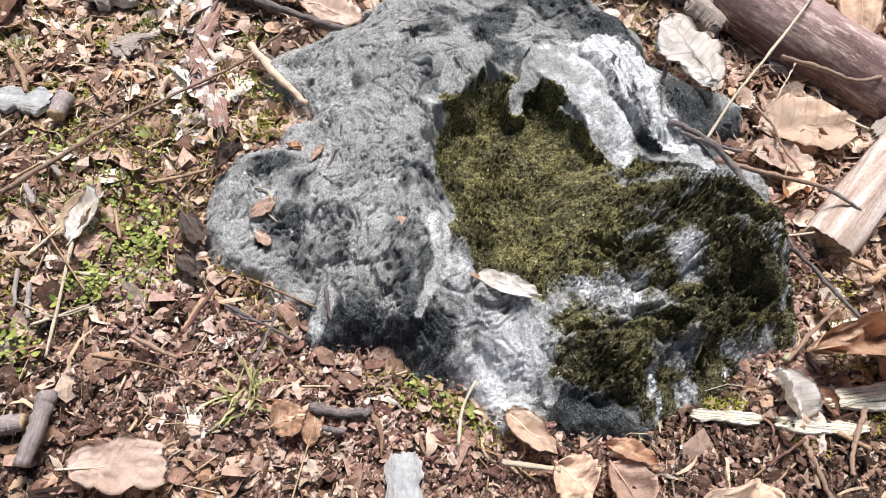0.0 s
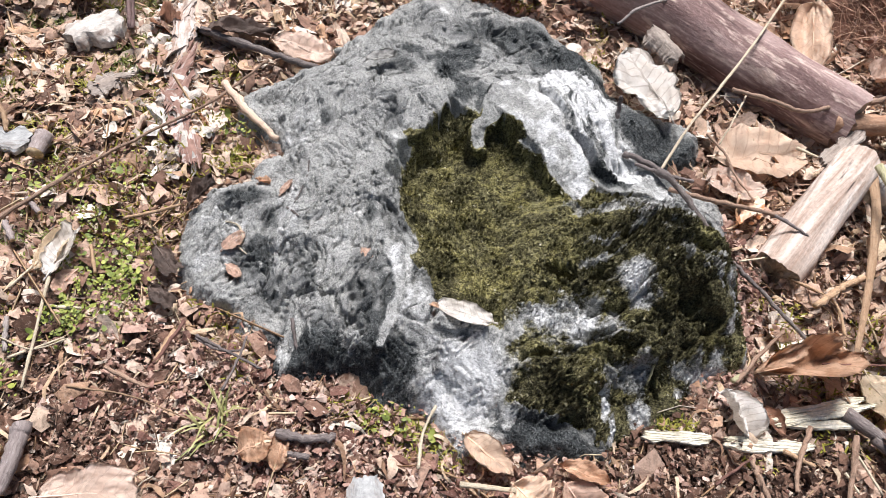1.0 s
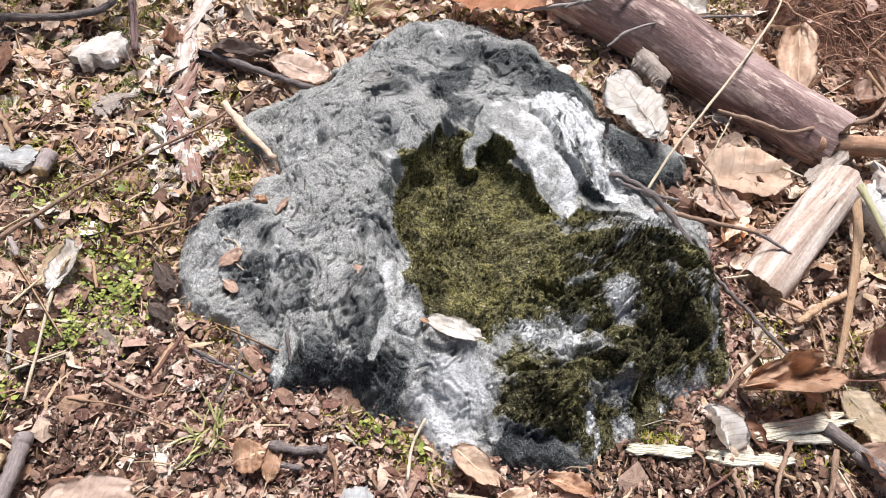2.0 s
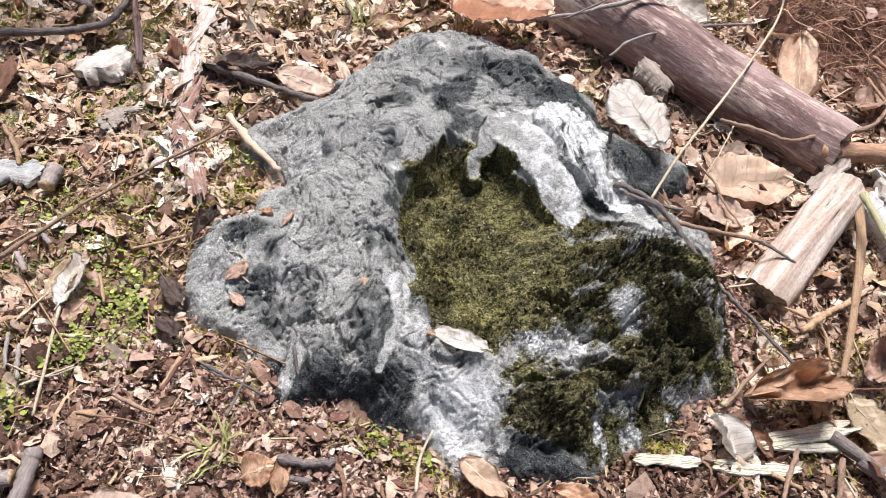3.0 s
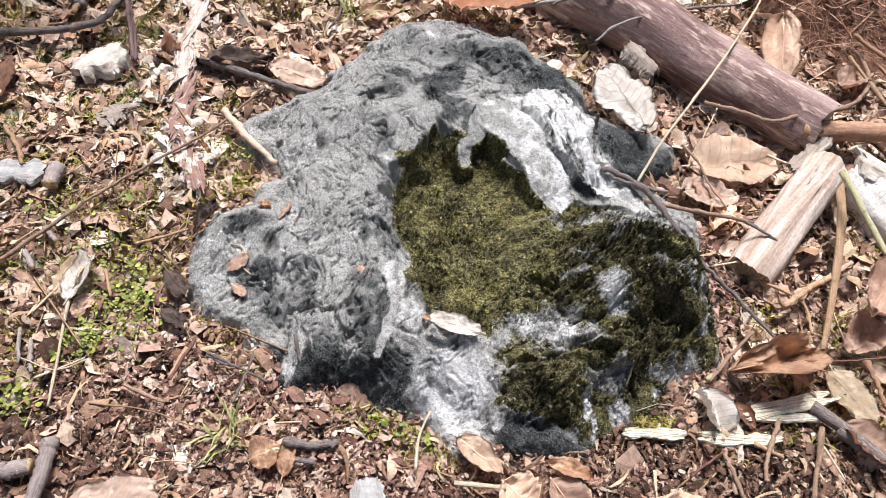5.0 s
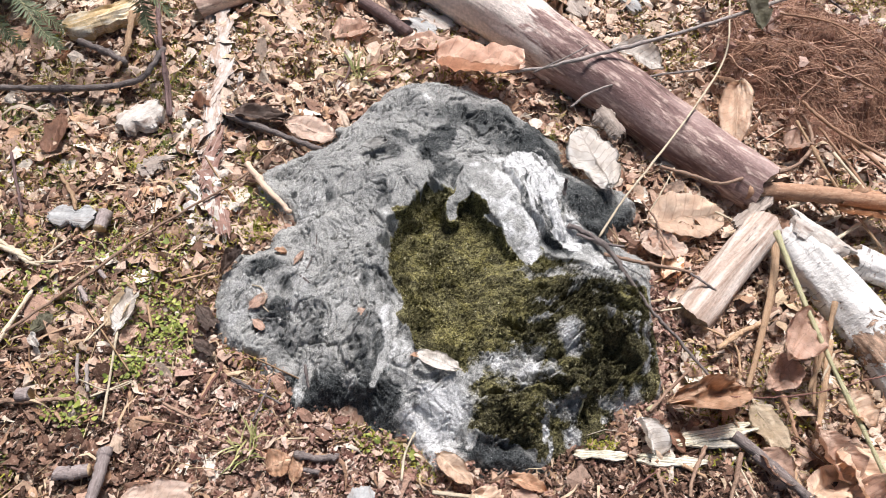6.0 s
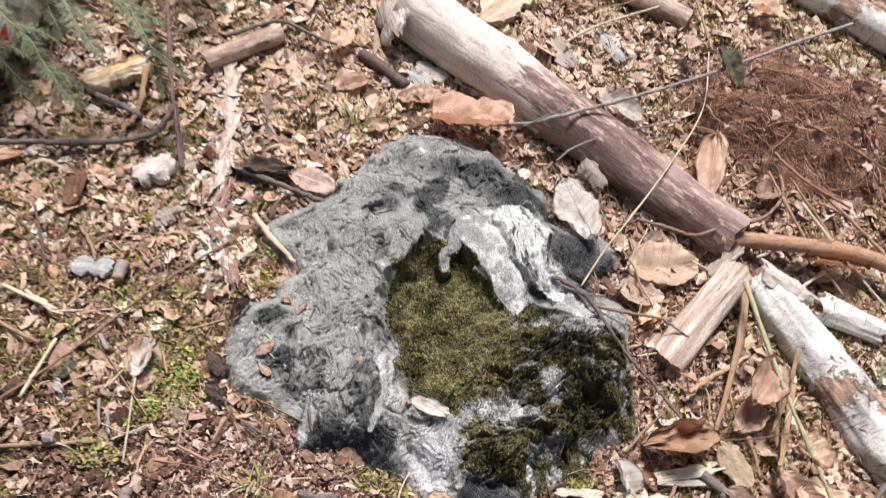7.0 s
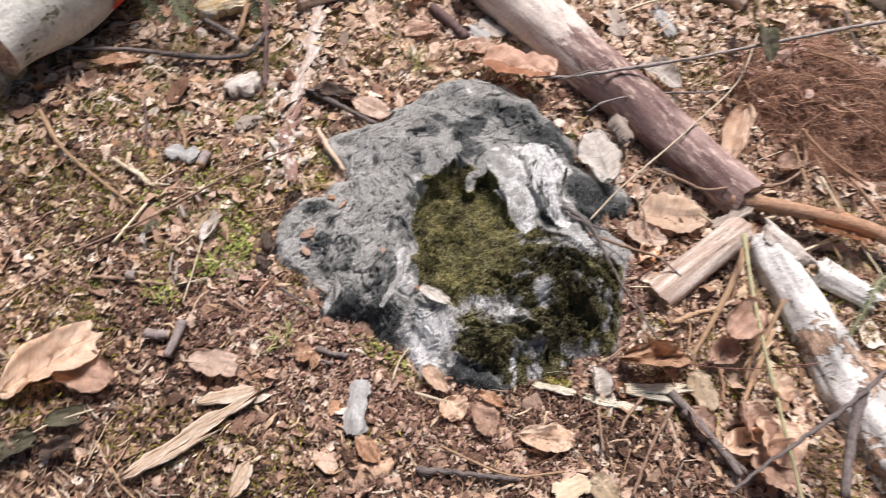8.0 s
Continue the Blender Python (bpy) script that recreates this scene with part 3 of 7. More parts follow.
PALE += [(0.295, 0.29, 0.022, 0.015, 0.9), (0.215, 0.329, 0.018, 0.014, 0.8), (0.243, 0.415, 0.036, 0.026, 0.72), (0.179, 0.3, 0.016, 0.023, 0.8), (0.15, 0.291, 0.031, 0.018, 0.75), (0.207, 0.245, 0.004, 0.012, 1.0), (0.215, 0.226, 0.004, 0.012, 1.0), (0.232, 0.272, 0.016, 0.015, 0.6), (0.239, 0.249, 0.012, 0.011, 0.65), (0.305, 0.34, 0.007, 0.028, 0.6), (0.01, 0.652, 0.039, 0.017, 0.5), (-0.004, 0.331, 0.03, 0.034, 0.35), (0.022, 0.325, 0.007, 0.033, 0.7), (-0.129, 0.286, 0.023, 0.024, 0.35), (0.028, 0.35, 0.01, 0.018, 0.45)]
# DARK: charcoal crust, plus shade painted into the front overhang, pits and creases
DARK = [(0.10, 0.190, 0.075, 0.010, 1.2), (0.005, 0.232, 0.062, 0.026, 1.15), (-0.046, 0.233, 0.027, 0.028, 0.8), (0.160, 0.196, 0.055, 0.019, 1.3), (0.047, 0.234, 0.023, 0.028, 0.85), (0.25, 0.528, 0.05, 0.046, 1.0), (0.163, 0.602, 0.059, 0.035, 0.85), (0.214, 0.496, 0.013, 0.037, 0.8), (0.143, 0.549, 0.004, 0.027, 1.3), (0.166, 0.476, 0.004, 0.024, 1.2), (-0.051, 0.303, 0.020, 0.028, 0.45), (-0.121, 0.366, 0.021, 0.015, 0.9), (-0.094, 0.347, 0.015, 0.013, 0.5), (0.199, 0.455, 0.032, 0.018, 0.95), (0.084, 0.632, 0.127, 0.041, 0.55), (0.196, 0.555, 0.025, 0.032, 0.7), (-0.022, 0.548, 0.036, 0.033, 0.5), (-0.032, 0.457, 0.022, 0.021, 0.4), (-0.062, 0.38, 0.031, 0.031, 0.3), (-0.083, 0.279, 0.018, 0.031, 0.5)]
PITS = [(-0.05, 0.315, 0.011, 0.012, 0.007), (-0.092, 0.341, 0.012, 0.012, 0.006), (-0.119, 0.369, 0.013, 0.008, 0.006), (-0.001, 0.418, 0.007, 0.017, 0.018), (0.008, 0.358, 0.004, 0.018, 0.006), (0.142, 0.549, 0.004, 0.029, 0.014), (0.165, 0.476, 0.005, 0.026, 0.012), (-0.019, 0.476, 0.01, 0.009, 0.004), (-0.006, 0.544, 0.014, 0.01, 0.005), (-0.064, 0.491, 0.009, 0.009, 0.005), (0.006, 0.226, 0.031, 0.013, 0.022), (0.027, 0.303, 0.004, 0.027, 0.006), (-0.043, 0.256, 0.006, 0.02, 0.008), (0.172, 0.337, 0.021, 0.009, 0.01), (0.248, 0.363, 0.032, 0.009, 0.012)]
PITS += [(0.267, 0.321, 0.026, 0.012, 0.012), (0.218, 0.259, 0.014, 0.014, 0.01), (0.193, 0.29, 0.015, 0.008, 0.008), (0.079, 0.43, 0.008, 0.009, 0.006), (0.118, 0.37, 0.01, 0.006, 0.005), (0.261, 0.283, 0.01, 0.02, 0.008), (0.078, 0.63, 0.039, 0.005, 0.004), (0.019, 0.599, 0.057, 0.004, 0.004), (0.176, 0.359, 0.014, 0.006, 0.006), (0.246, 0.26, 0.014, 0.011, 0.008)]
FOLDS = [
    ([(0.101, 0.528, 0.058), (0.125, 0.498, 0.070), (0.144, 0.463, 0.066), (0.165, 0.433, 0.052)], 0.0500, 0.0350),
    ([(0.148, 0.56, 0.060), (0.159, 0.525, 0.076), (0.173, 0.487, 0.075), (0.198, 0.466, 0.060), (0.216, 0.459, 0.042)], 0.0440, 0.0260),
    ([(0.095, 0.53, 0.052), (0.079, 0.505, 0.053), (0.071, 0.483, 0.048), (0.079, 0.467, 0.040)], 0.0340, 0.0150),
    ([(0.11, 0.474, 0.056), (0.124, 0.459, 0.056), (0.145, 0.436, 0.05)], 0.0098, 0.0049),
    ([(-0.026, 0.417, 0.046), (-0.013, 0.382, 0.047), (0.003, 0.364, 0.042)], 0.0166, 0.0069),
    ([(0.016, 0.331, 0.05), (0.026, 0.293, 0.052), (0.022, 0.267, 0.05), (0.019, 0.249, 0.044)], 0.0147, 0.0108),
    ([(0.026, 0.326, 0.044), (0.034, 0.299, 0.045), (0.046, 0.279, 0.042)], 0.0108, 0.0069),
    ([(-0.04, 0.269, 0.026), (-0.034, 0.258, 0.024), (-0.027, 0.248, 0.02)], 0.0073, 0.0044),
    ([(-0.041, 0.653, 0.012), (-0.072, 0.61, 0.016), (-0.087, 0.542, 0.024), (-0.095, 0.461, 0.03)], 0.0127, 0.0088)]
BAND = [(0.109, 0.455, 0.025, 0.048, 1.0), (0.13, 0.405, 0.022, 0.038, 1.0)]
HILLS = [(-0.035, 0.50, 0.014, 0.06), (0.175, 0.51, 0.026, 0.045), (0.235, 0.365, 0.054, 0.05), (0.295, 0.365, 0.026, 0.035), (0.22, 0.295, 0.014, 0.02),
         (0.16, 0.255, 0.012, 0.03), (0.045, 0.277, 0.012, 0.025), (-0.125, 0.31, -0.022, 0.04), (-0.075, 0.27, -0.026, 0.03),
         (0.03, 0.62, -0.006, 0.06), (0.27, 0.555, -0.018, 0.03), (-0.145, 0.50, -0.026, 0.035), (0.10, 0.215, -0.024, 0.025), (0.157, 0.203, -0.016, 0.03), (0.205, 0.232, -0.016, 0.022)]


def spots(table, x, y):
    total = np.zeros(x.shape)
    for cx, cy, rx, ry, s in table:
        total = np.maximum(total, s * np.exp(-(((x - cx) / rx) ** 2 + ((y - cy) / ry) ** 2) * 0.8))
    return total


def fold_mask(pts, w0, w1, x, y):
    """How far a place lies on a fold of crust, the fold's height there, and the distance from its middle line."""
    best, height, half = np.full(x.shape, 1e9), np.zeros(x.shape), np.zeros(x.shape)
    n = len(pts) - 1
    for i, (a, b) in enumerate(zip(pts, pts[1:])):
        dx, dy = b[0] - a[0], b[1] - a[1]
        t = np.clip(((x - a[0]) * dx + (y - a[1]) * dy) / (dx * dx + dy * dy), 0, 1)
        dist = np.hypot(x - a[0] - t * dx, y - a[1] - t * dy)
        closer = dist < best
        best = np.where(closer, dist, best)
        height = np.where(closer, a[2] + (b[2] - a[2]) * t, height)
        half = np.where(closer, 0.5 * (w0 + (w1 - w0) * (i + t) / n), half)
    return step(half + 0.0008, half - 0.0012, best), height, best


def rock_zones(x, y):
    wx, wy = x + 0.008 * fractal(x, y, 45, 4, 2), y + 0.008 * fractal(x, y, 45, 4, 5)
    mossy = step(-0.004, 0.006, inside(MOSS_OUTLINE, wx, wy))
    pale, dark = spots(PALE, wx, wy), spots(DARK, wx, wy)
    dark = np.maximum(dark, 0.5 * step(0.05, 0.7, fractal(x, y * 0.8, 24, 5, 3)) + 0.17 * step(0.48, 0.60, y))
    pale = np.maximum(pale, 0.50 * step(0.15, 0.65, fractal(x * 1.3, y * 0.6, 30, 4, 6)) * step(0.56, 0.48, y) * (1 - mossy))
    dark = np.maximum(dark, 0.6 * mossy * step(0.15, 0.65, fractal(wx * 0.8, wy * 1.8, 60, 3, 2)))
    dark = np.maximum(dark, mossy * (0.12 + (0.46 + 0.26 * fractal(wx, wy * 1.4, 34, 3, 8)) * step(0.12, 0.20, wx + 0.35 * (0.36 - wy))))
    fx, fy = x + 0.006 * fractal(x, y, 40, 5, 1), y + 0.006 * fractal(x, y, 40, 5, 3)
    pale = np.maximum(pale, 0.40 * mossy * step(0.25, 0.7, fractal(wx * 0.7, wy * 1.5, 38, 4, 7)) * step(0.12, 0.17, wx))
    for j, (pts, w0, w1) in enumerate(FOLDS):
        k = fold_mask(pts, w0 - 0.004, max(w1 - 0.004, 0.002), fx, fy)[0]
        pale = pale + k * (np.maximum(pale, (0.56 + 0.3 * fractal(x, y, 60, 3, 2), 0.85, 0.35, 0.42, 0.3, 0.45, 0.5, 0.4, 0.1)[j]) - pale)
        mossy, dark = mossy * (1 - k), dark * (1 - 0.65 * k)
        if j == 1:
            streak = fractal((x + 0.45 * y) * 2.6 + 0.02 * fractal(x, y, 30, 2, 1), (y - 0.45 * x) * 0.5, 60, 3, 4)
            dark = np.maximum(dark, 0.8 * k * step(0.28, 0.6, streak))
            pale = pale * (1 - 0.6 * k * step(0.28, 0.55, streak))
    # brown moss below the hollow's lip, darkened further to paint the lip's shade
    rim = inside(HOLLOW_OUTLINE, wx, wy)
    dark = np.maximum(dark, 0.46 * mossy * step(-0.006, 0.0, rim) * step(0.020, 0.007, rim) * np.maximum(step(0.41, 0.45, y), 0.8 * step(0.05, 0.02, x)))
    band = np.clip(spots(BAND, x, y), 0, 1)
    mossy = mossy * (1 - 0.36 * band * (0.7 + 0.6 * fractal(x * 3 + y, y * 0.4, 60, 3, 1)))
    mossy = np.clip(mossy, 0, 1)
    return mossy, pale, dark


def scales(u, x, y, warp):
    """Overlapping shreds that thicken downhill and break off sharply: 0 to 1."""
    u = u + warp * rugose(x, y, 38, 5, 3, 0.6)
    return 1 - (u - np.floor(u))


def rock_height(x, y):
    wx, wy = x + 0.006 * fractal(x, y, 40, 5, 1), y + 0.006 * fractal(x, y, 40, 5, 3)
    d = inside(ROCK_OUTLINE, wx, wy)
    on = step(-0.002, 0.03, d)
    base = 0.047 * np.clip(1 - np.exp(-np.clip(d, 0, 1) / 0.024), 0, 1) + np.where(d < 0, d * 1.5, 0)
    for cx, cy, hgt, r in HILLS:
        base = base + hgt * np.exp(-((x - cx) ** 2 + (y - cy) ** 2) / (r * r)) * step(0, 0.03, d)
    mossy = step(-0.004, 0.006, inside(MOSS_OUTLINE, wx, wy))
    rugged = mossy * step(0.12, 0.20, x + 0.35 * (0.36 - y))
    ux, uy = x + 0.012 * fractal(x, y, 30, 2, 5), y + 0.012 * fractal(x, y, 30, 2, 2)
    knobs = np.abs(rugose(ux * 1.15, uy * 0.85, 34, 4, 6, 0.55))
    lumps = 0.008 * fractal(x, y, 26, 2, 6) - 0.0032 * np.clip(0.13 - knobs, 0, 1) / 0.13 + 0.0016 * rugose(ux * 1.1, uy * 0.9, 75, 4, 3, 0.55)
    drips = -0.006 * np.clip(0.2 - np.abs(rugose(ux * 1.6, uy * 0.42, 48, 4, 7)), 0, 1) / 0.2 * step(0.47, 0.30, y) * step(0.065, 0.035, x)
    holes = -0.0065 * step(0.60, 0.85, rugose(ux * 0.9 + 0.3 * uy, uy * 1.2, 50, 5, 4, 0.6)) - 0.0022 * step(0.62, 0.78, rugose(ux, uy, 130, 3, 6))
    flakes = 0.0009 * step(-0.02, 0.02, rugose(ux * 1.3, uy * 0.7, 34, 6, 0)) + 0.0007 * step(0.15, 0.19, rugose(ux, uy * 0.6, 70, 5, 1))
    h = base + (lumps + drips + holes + flakes) * on
    for cx, cy, rx, ry, dep in PITS:
        h = h - dep * np.exp(-(((wx - cx) / rx) ** 2 + ((wy - cy) / ry) ** 2) ** 2)
    cx, cy = x + 0.006 * fractal(x, y, 60, 2, 0), y + 0.006 * fractal(x, y, 60, 2, 4)
    dc = inside(HOLLOW_OUTLINE, cx, cy)
    floor = 0.008 + 0.016 * step(0.035, 0.09, x) * step(0.38, 0.44, y) + 0.024 * step(0.45, 0.33, y) + 0.028 * step(0.12, 0.18, x + 0.1 * (0.42 - y))
    floor = floor + 0.0035 * fractal(x, y, 45, 3, 3)
    soft = 0.032 - 0.010 * step(0.41, 0.46, y) + 0.014 * step(0.10, 0.15, x) * step(0.47, 0.42, y) - 0.012 * step(0.04, 0.02, x)
    h = np.where(dc > 0, h + (np.minimum(floor, h) - h) * np.clip(dc / soft, 0, 1) ** 0.7, h)
    band = np.clip(spots(BAND, x, y), 0, 1)
    h = h + 0.0030 * band * fractal(x * 3 + y, y * 0.35, 60, 3, 1)
    ragged = np.clip(0.55 + 0.6 * fractal(x, y, 50, 3, 1), 0.05, 1.3)
    shreds = 0.0070 * scales(uy * 78 + ux * 26, x, y, 3.2) + 0.0040 * scales(uy * 200 - ux * 60, x, y, 3.0)
    h = h + mossy * (1 - 0.75 * band) * (1 + 0.25 * rugged) * 1.4 * ragged * (shreds - 0.0045) * step(0, 0.02, d)
    h = h - rugged * (0.016 * step(0.30, 0.62, fractal(ux * 0.7, uy * 1.5, 40, 3, 5)) + 0.010 * np.clip(0.3 - np.abs(fractal(ux * 0.8, uy * 1.3, 30, 3, 2)), 0, 1) / 0.3) * step(0.004, 0.03, d)
    for j, (pts, w0, w1) in enumerate(FOLDS):
        k, z, dist = fold_mask(pts, w0, w1, wx, wy)
        groove = fractal((x + 0.45 * y) * 2.2, (y - 0.45 * x) * 0.5, 60, 4, 4)
        h = h + k * (np.maximum(h, z + 0.002 - 0.28 * dist ** 2 / w0 + (0.0010, 0.0030)[j == 1] * (groove - 1.3 * np.clip(0.16 - np.abs(groove), 0, 1) / 0.16) + 0.0012 * fractal(ux, uy * 0.6, 130, 3, 2)) - h)
    split = np.clip(1 - 12 * np.abs(rugose(ux * 0.8, uy * 1.5, 62, 4, 2, 0.5)), 0, 1)
    h = h + (0.00045 * rugose(ux * 1.2, uy, 230, 3, 3, 0.8) - 0.0010 * split * (1 - mossy)) * step(-0.01, 0.01, d)
    return h, d


def fibres(count, seed, pick_zone, length):
    """Short curved fibres lying and standing on the crust, with the colours of its zones."""
    r = np.random.RandomState(seed)
    x, y = r.uniform(-0.18, 0.34, count * 4), r.uniform(0.18, 0.72, count * 4)
    mossy, pale, dark = rock_zones(x, y)
    keep = np.nonzero((inside(ROCK_OUTLINE, x, y) > 0.004) & (r.rand(count * 4) < pick_zone(mossy, pale, dark)))[0][:count]
    x, y, mossy, pale, dark = (q[keep] for q in (x, y, mossy, pale, dark))
    z = rock_height(x, y)[0]
    e = 0.002
    nx, ny = -(rock_height(x + e, y)[0] - z) / e, -(rock_height(x, y + e)[0] - z) / e
    n = np.stack([np.clip(nx, -2, 2), np.clip(ny, -2, 2), np.ones(len(x))], -1)
    n /= np.linalg.norm(n, axis=1, keepdims=True)
    swirl = 3.0 * fractal(x, y, 22, 2, 5) * (1 - mossy) - (1.3 - 0.5 * fractal(x, y, 40, 2, 2)) * mossy
    t = np.stack([np.cos(swirl) + r.normal(0, 0.7, len(x)), np.sin(swirl) + r.normal(0, 0.7, len(x)) - 0.3, r.normal(0, 0.25, len(x))], -1)
    t -= n * np.sum(t * n, 1, keepdims=True)
    t /= np.linalg.norm(t, axis=1, keepdims=True)
    side = np.cross(n, t)
    ln = (length * r.uniform(0.35, 1.5, len(x)))[:, None]
    wd = (0.00011 * (1 + 4.5 * mossy) * r.uniform(0.5, 1.6, len(x)))[:, None]
    lift = r.uniform(0.0, 0.5, len(x))[:, None]
    turn = r.normal(0, 0.9, len(x))[:, None]
    p = np.stack([x, y, z], -1) - n * 0.0004
    rows = [p - side * wd, p + side * wd]
    for k in range(2):
        a = turn * (k - 0.5)
        p = p + (t * np.cos(a) + side * np.sin(a)) * ln / 2 + n * ln / 2 * lift * (1.5 - 1.6 * k)
        w = wd * (1.0, 0.4)[k]
        rows += [p - side * w, p + side * w]
    v = np.stack(rows, 1)
    i = np.arange(len(x))[:, None] * 6
    f = np.concatenate([i + [2 * k, 2 * k + 1, 2 * k + 3, 2 * k + 2] for k in range(2)])
    me = quick_mesh("fibres", v.reshape(-1, 3), f)
    zone = np.repeat(np.stack([mossy, pale, dark, np.ones(len(x))], -1), 6, axis=0)
    me.attributes.new("zone", "FLOAT_COLOR", "POINT").data.foreach_set("color", zone.astype(np.float32).ravel())
    return me


def make_rock():
    rock = tagged(new("rock"), "grey and white crusted rock-like lump of matted fibre with an open mossy green hollow", "rock")
    xs, ys = np.arange(-0.2, 0.36, 0.0009), np.arange(0.16, 0.74, 0.0009)
    x, y = np.meshgrid(xs, ys)
    h, d = rock_height(x, y)
    gy, gx = np.gradient(h, ys, xs)
    size = np.sqrt(1 + gx * gx + gy * gy)
    push = 0.0009 * rugose(x * 0.7 + 0.6 * h, y * 0.7 - 1.3 * h, 190, 4, 5, 0.8) * np.clip(np.hypot(gx, gy) - 0.3, 0, 1) * (d > 0)
    px, py, h = x - push * gx / size, y - push * gy / size, h + push / size
    w, hh = len(xs), len(ys)
    i = (np.arange(hh - 1)[:, None] * w + np.arange(w - 1)[None, :]).ravel()
    quads = np.stack([i, i + 1, i + w + 1, i + w], -1)
    quads = quads[(d.ravel()[quads] > -0.012).all(1)]
    used = np.unique(quads)
    remap = np.full(w * hh, -1)
    remap[used] = np.arange(len(used))
    me = quick_mesh("body", np.stack([px, py, h], -1).reshape(-1, 3)[used], remap[quads])
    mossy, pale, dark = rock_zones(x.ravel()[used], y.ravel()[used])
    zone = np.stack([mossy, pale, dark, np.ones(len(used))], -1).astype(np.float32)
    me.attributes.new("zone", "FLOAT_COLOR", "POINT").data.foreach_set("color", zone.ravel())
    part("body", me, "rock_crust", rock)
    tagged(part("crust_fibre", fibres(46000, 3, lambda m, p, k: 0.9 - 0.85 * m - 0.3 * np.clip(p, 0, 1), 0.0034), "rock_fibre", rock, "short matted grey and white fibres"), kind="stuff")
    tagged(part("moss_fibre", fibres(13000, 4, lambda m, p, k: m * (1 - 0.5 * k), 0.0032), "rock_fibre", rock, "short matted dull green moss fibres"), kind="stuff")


make_rock()


# ---- logs ----
def log_mesh(length, r0, r1, sides=64, rings=70, bump=0.05, flat=1.0, seed=0, ragged=0.0, keep=1.0, bow=0.0, point=0.0):
    """A log along +x from the origin; ragged: how far its ends are broken; keep < 1 leaves part of the round (a split log)."""
    rnd = np.random.RandomState(seed)
    s = np.linspace(0, 1, rings)
    a = np.linspace(0, 2 * math.pi, sides, endpoint=False)
    S, A = np.meshgrid(s, a, indexing="ij")
    off = rnd.rand() * 50
    r = (r0 + (r1 - r0) * S) * (1 + bump * fractal(S * length * 14 + off, A / 6.28 * 6, 1, 3, seed % 5))
    r = r * (1 + 0.3 * bump * fractal(S * length * 8 + off, A / 6.28 * 60, 1, 2, 3))
    r = r * (1 - point * step(0.22, 0.0, S))
    X = S * length
    end = fractal(A / 6.28 * 9 + off, A * 0 + 2.0, 1, 3, 1)
    X = X + ragged * (0.9 * end + 0.12 * fractal(A / 6.28 * 60 + off, A * 0, 1, 2, 2)) * (step(0.85, 1, S) - step(0.15, 0, S))
    Y, Z = r * np.cos(A), r * np.sin(A) * flat
    if keep < 1:
        Z = np.minimum(Z, r * (2 * keep - 1) + 0.0025 * fractal(S * length * 18, Y * 160, 1, 3, 2))
    Z = Z + bow * np.sin(math.pi * S)
    v = np.stack([X, Y, Z], -1).reshape(-1, 3)
    f = [(i * sides + k, i * sides + (k + 1) % sides, (i + 1) * sides + (k + 1) % sides, (i + 1) * sides + k) for i in range(rings - 1) for k in range(sides)]
    return mesh_of("body", v, f), v.reshape(rings, sides, 3)


def end_mesh(ring, inward, seed=0):
    """A rough broken or cut end that closes a ring of corners."""
    c = ring.mean(0)
    k = len(ring)
    rows = [ring, c + (ring - c) * 0.66, c + (ring - c) * 0.33]
    rnd = np.random.RandomState(seed)
    for j in (1, 2):
        rows[j][:, 0] += inward * 0.3 + rnd.normal(0, abs(inward) * 0.5 + 0.0008, k)
    v = np.concatenate(rows + [c[None] + [inward * 0.3, 0, 0]])
    f = [(j * k + i, j * k + (i + 1) % k, (j + 1) * k + (i + 1) % k, (j + 1) * k + i) for j in range(2) for i in range(k)]
    f += [(2 * k + i, 2 * k + (i + 1) % k, 3 * k) for i in range(k)]
    return mesh_of("cut_end", v, f)


def lay(a, b, roll=0.0):
    """The pose whose x axis runs from a to b."""
    a, b = Vector(a), Vector(b)
    x = (b - a).normalized()
    y = Vector((0, 0, 1)).cross(x).normalized()
    z = x.cross(y)
    m = Matrix((x, y, z)).transposed().to_4x4()
    return Matrix.Translation(a) @ m @ Matrix.Rotation(radians(roll), 4, "X")


def make_log(a, b, r0, r1, bark, core, label, name="log", seed=0, roll=0, **shape):
    thing = tagged(new(name), label, "log")
    length = (Vector(b) - Vector(a)).length
    me, grid = log_mesh(length, r0, r1, seed=seed, **shape)
    part("bark", me, bark, thing)
    part("cut_end", end_mesh(grid[0].copy(), 0.004, seed), core, thing, "rough pale broken end")
    part("cut_end", end_mesh(grid[-1].copy(), -0.004, seed + 1), core, thing, "rough pale broken end")
    thing.matrix_world = lay(a, b, roll)
    return thing


make_log((-0.056, 0.944, 0.04), (0.466, 0.617, 0.024), 0.052, 0.035, "log_worn", "log_core", "weathered purple-brown fallen log with worn pale patches", seed=3, ragged=0.008, bump=0.06)
make_log((0.463, 0.557, 0.026), (0.371, 0.414, 0.006), 0.024, 0.023, "log_peeled", "log_core", "pale peeled split log piece with dark streaks", name="split_log", seed=5, ragged=0.004, bump=0.07)
make_log((0.5, 0.556, 0.016), (0.72, 0.264, 0.014), 0.028, 0.043, "birch_bark", "log_core", "white birch log with flaking bark", name="birch_log", seed=8, bump=0.15, ragged=0.016)
make_log((0.580, 0.538, 0.018), (0.664, 0.517, 0.016), 0.020, 0.016, "birch_bark", "log_core", "short white birch branch piece with torn bark", name="birch_log", seed=9, bump=0.16, ragged=0.010)
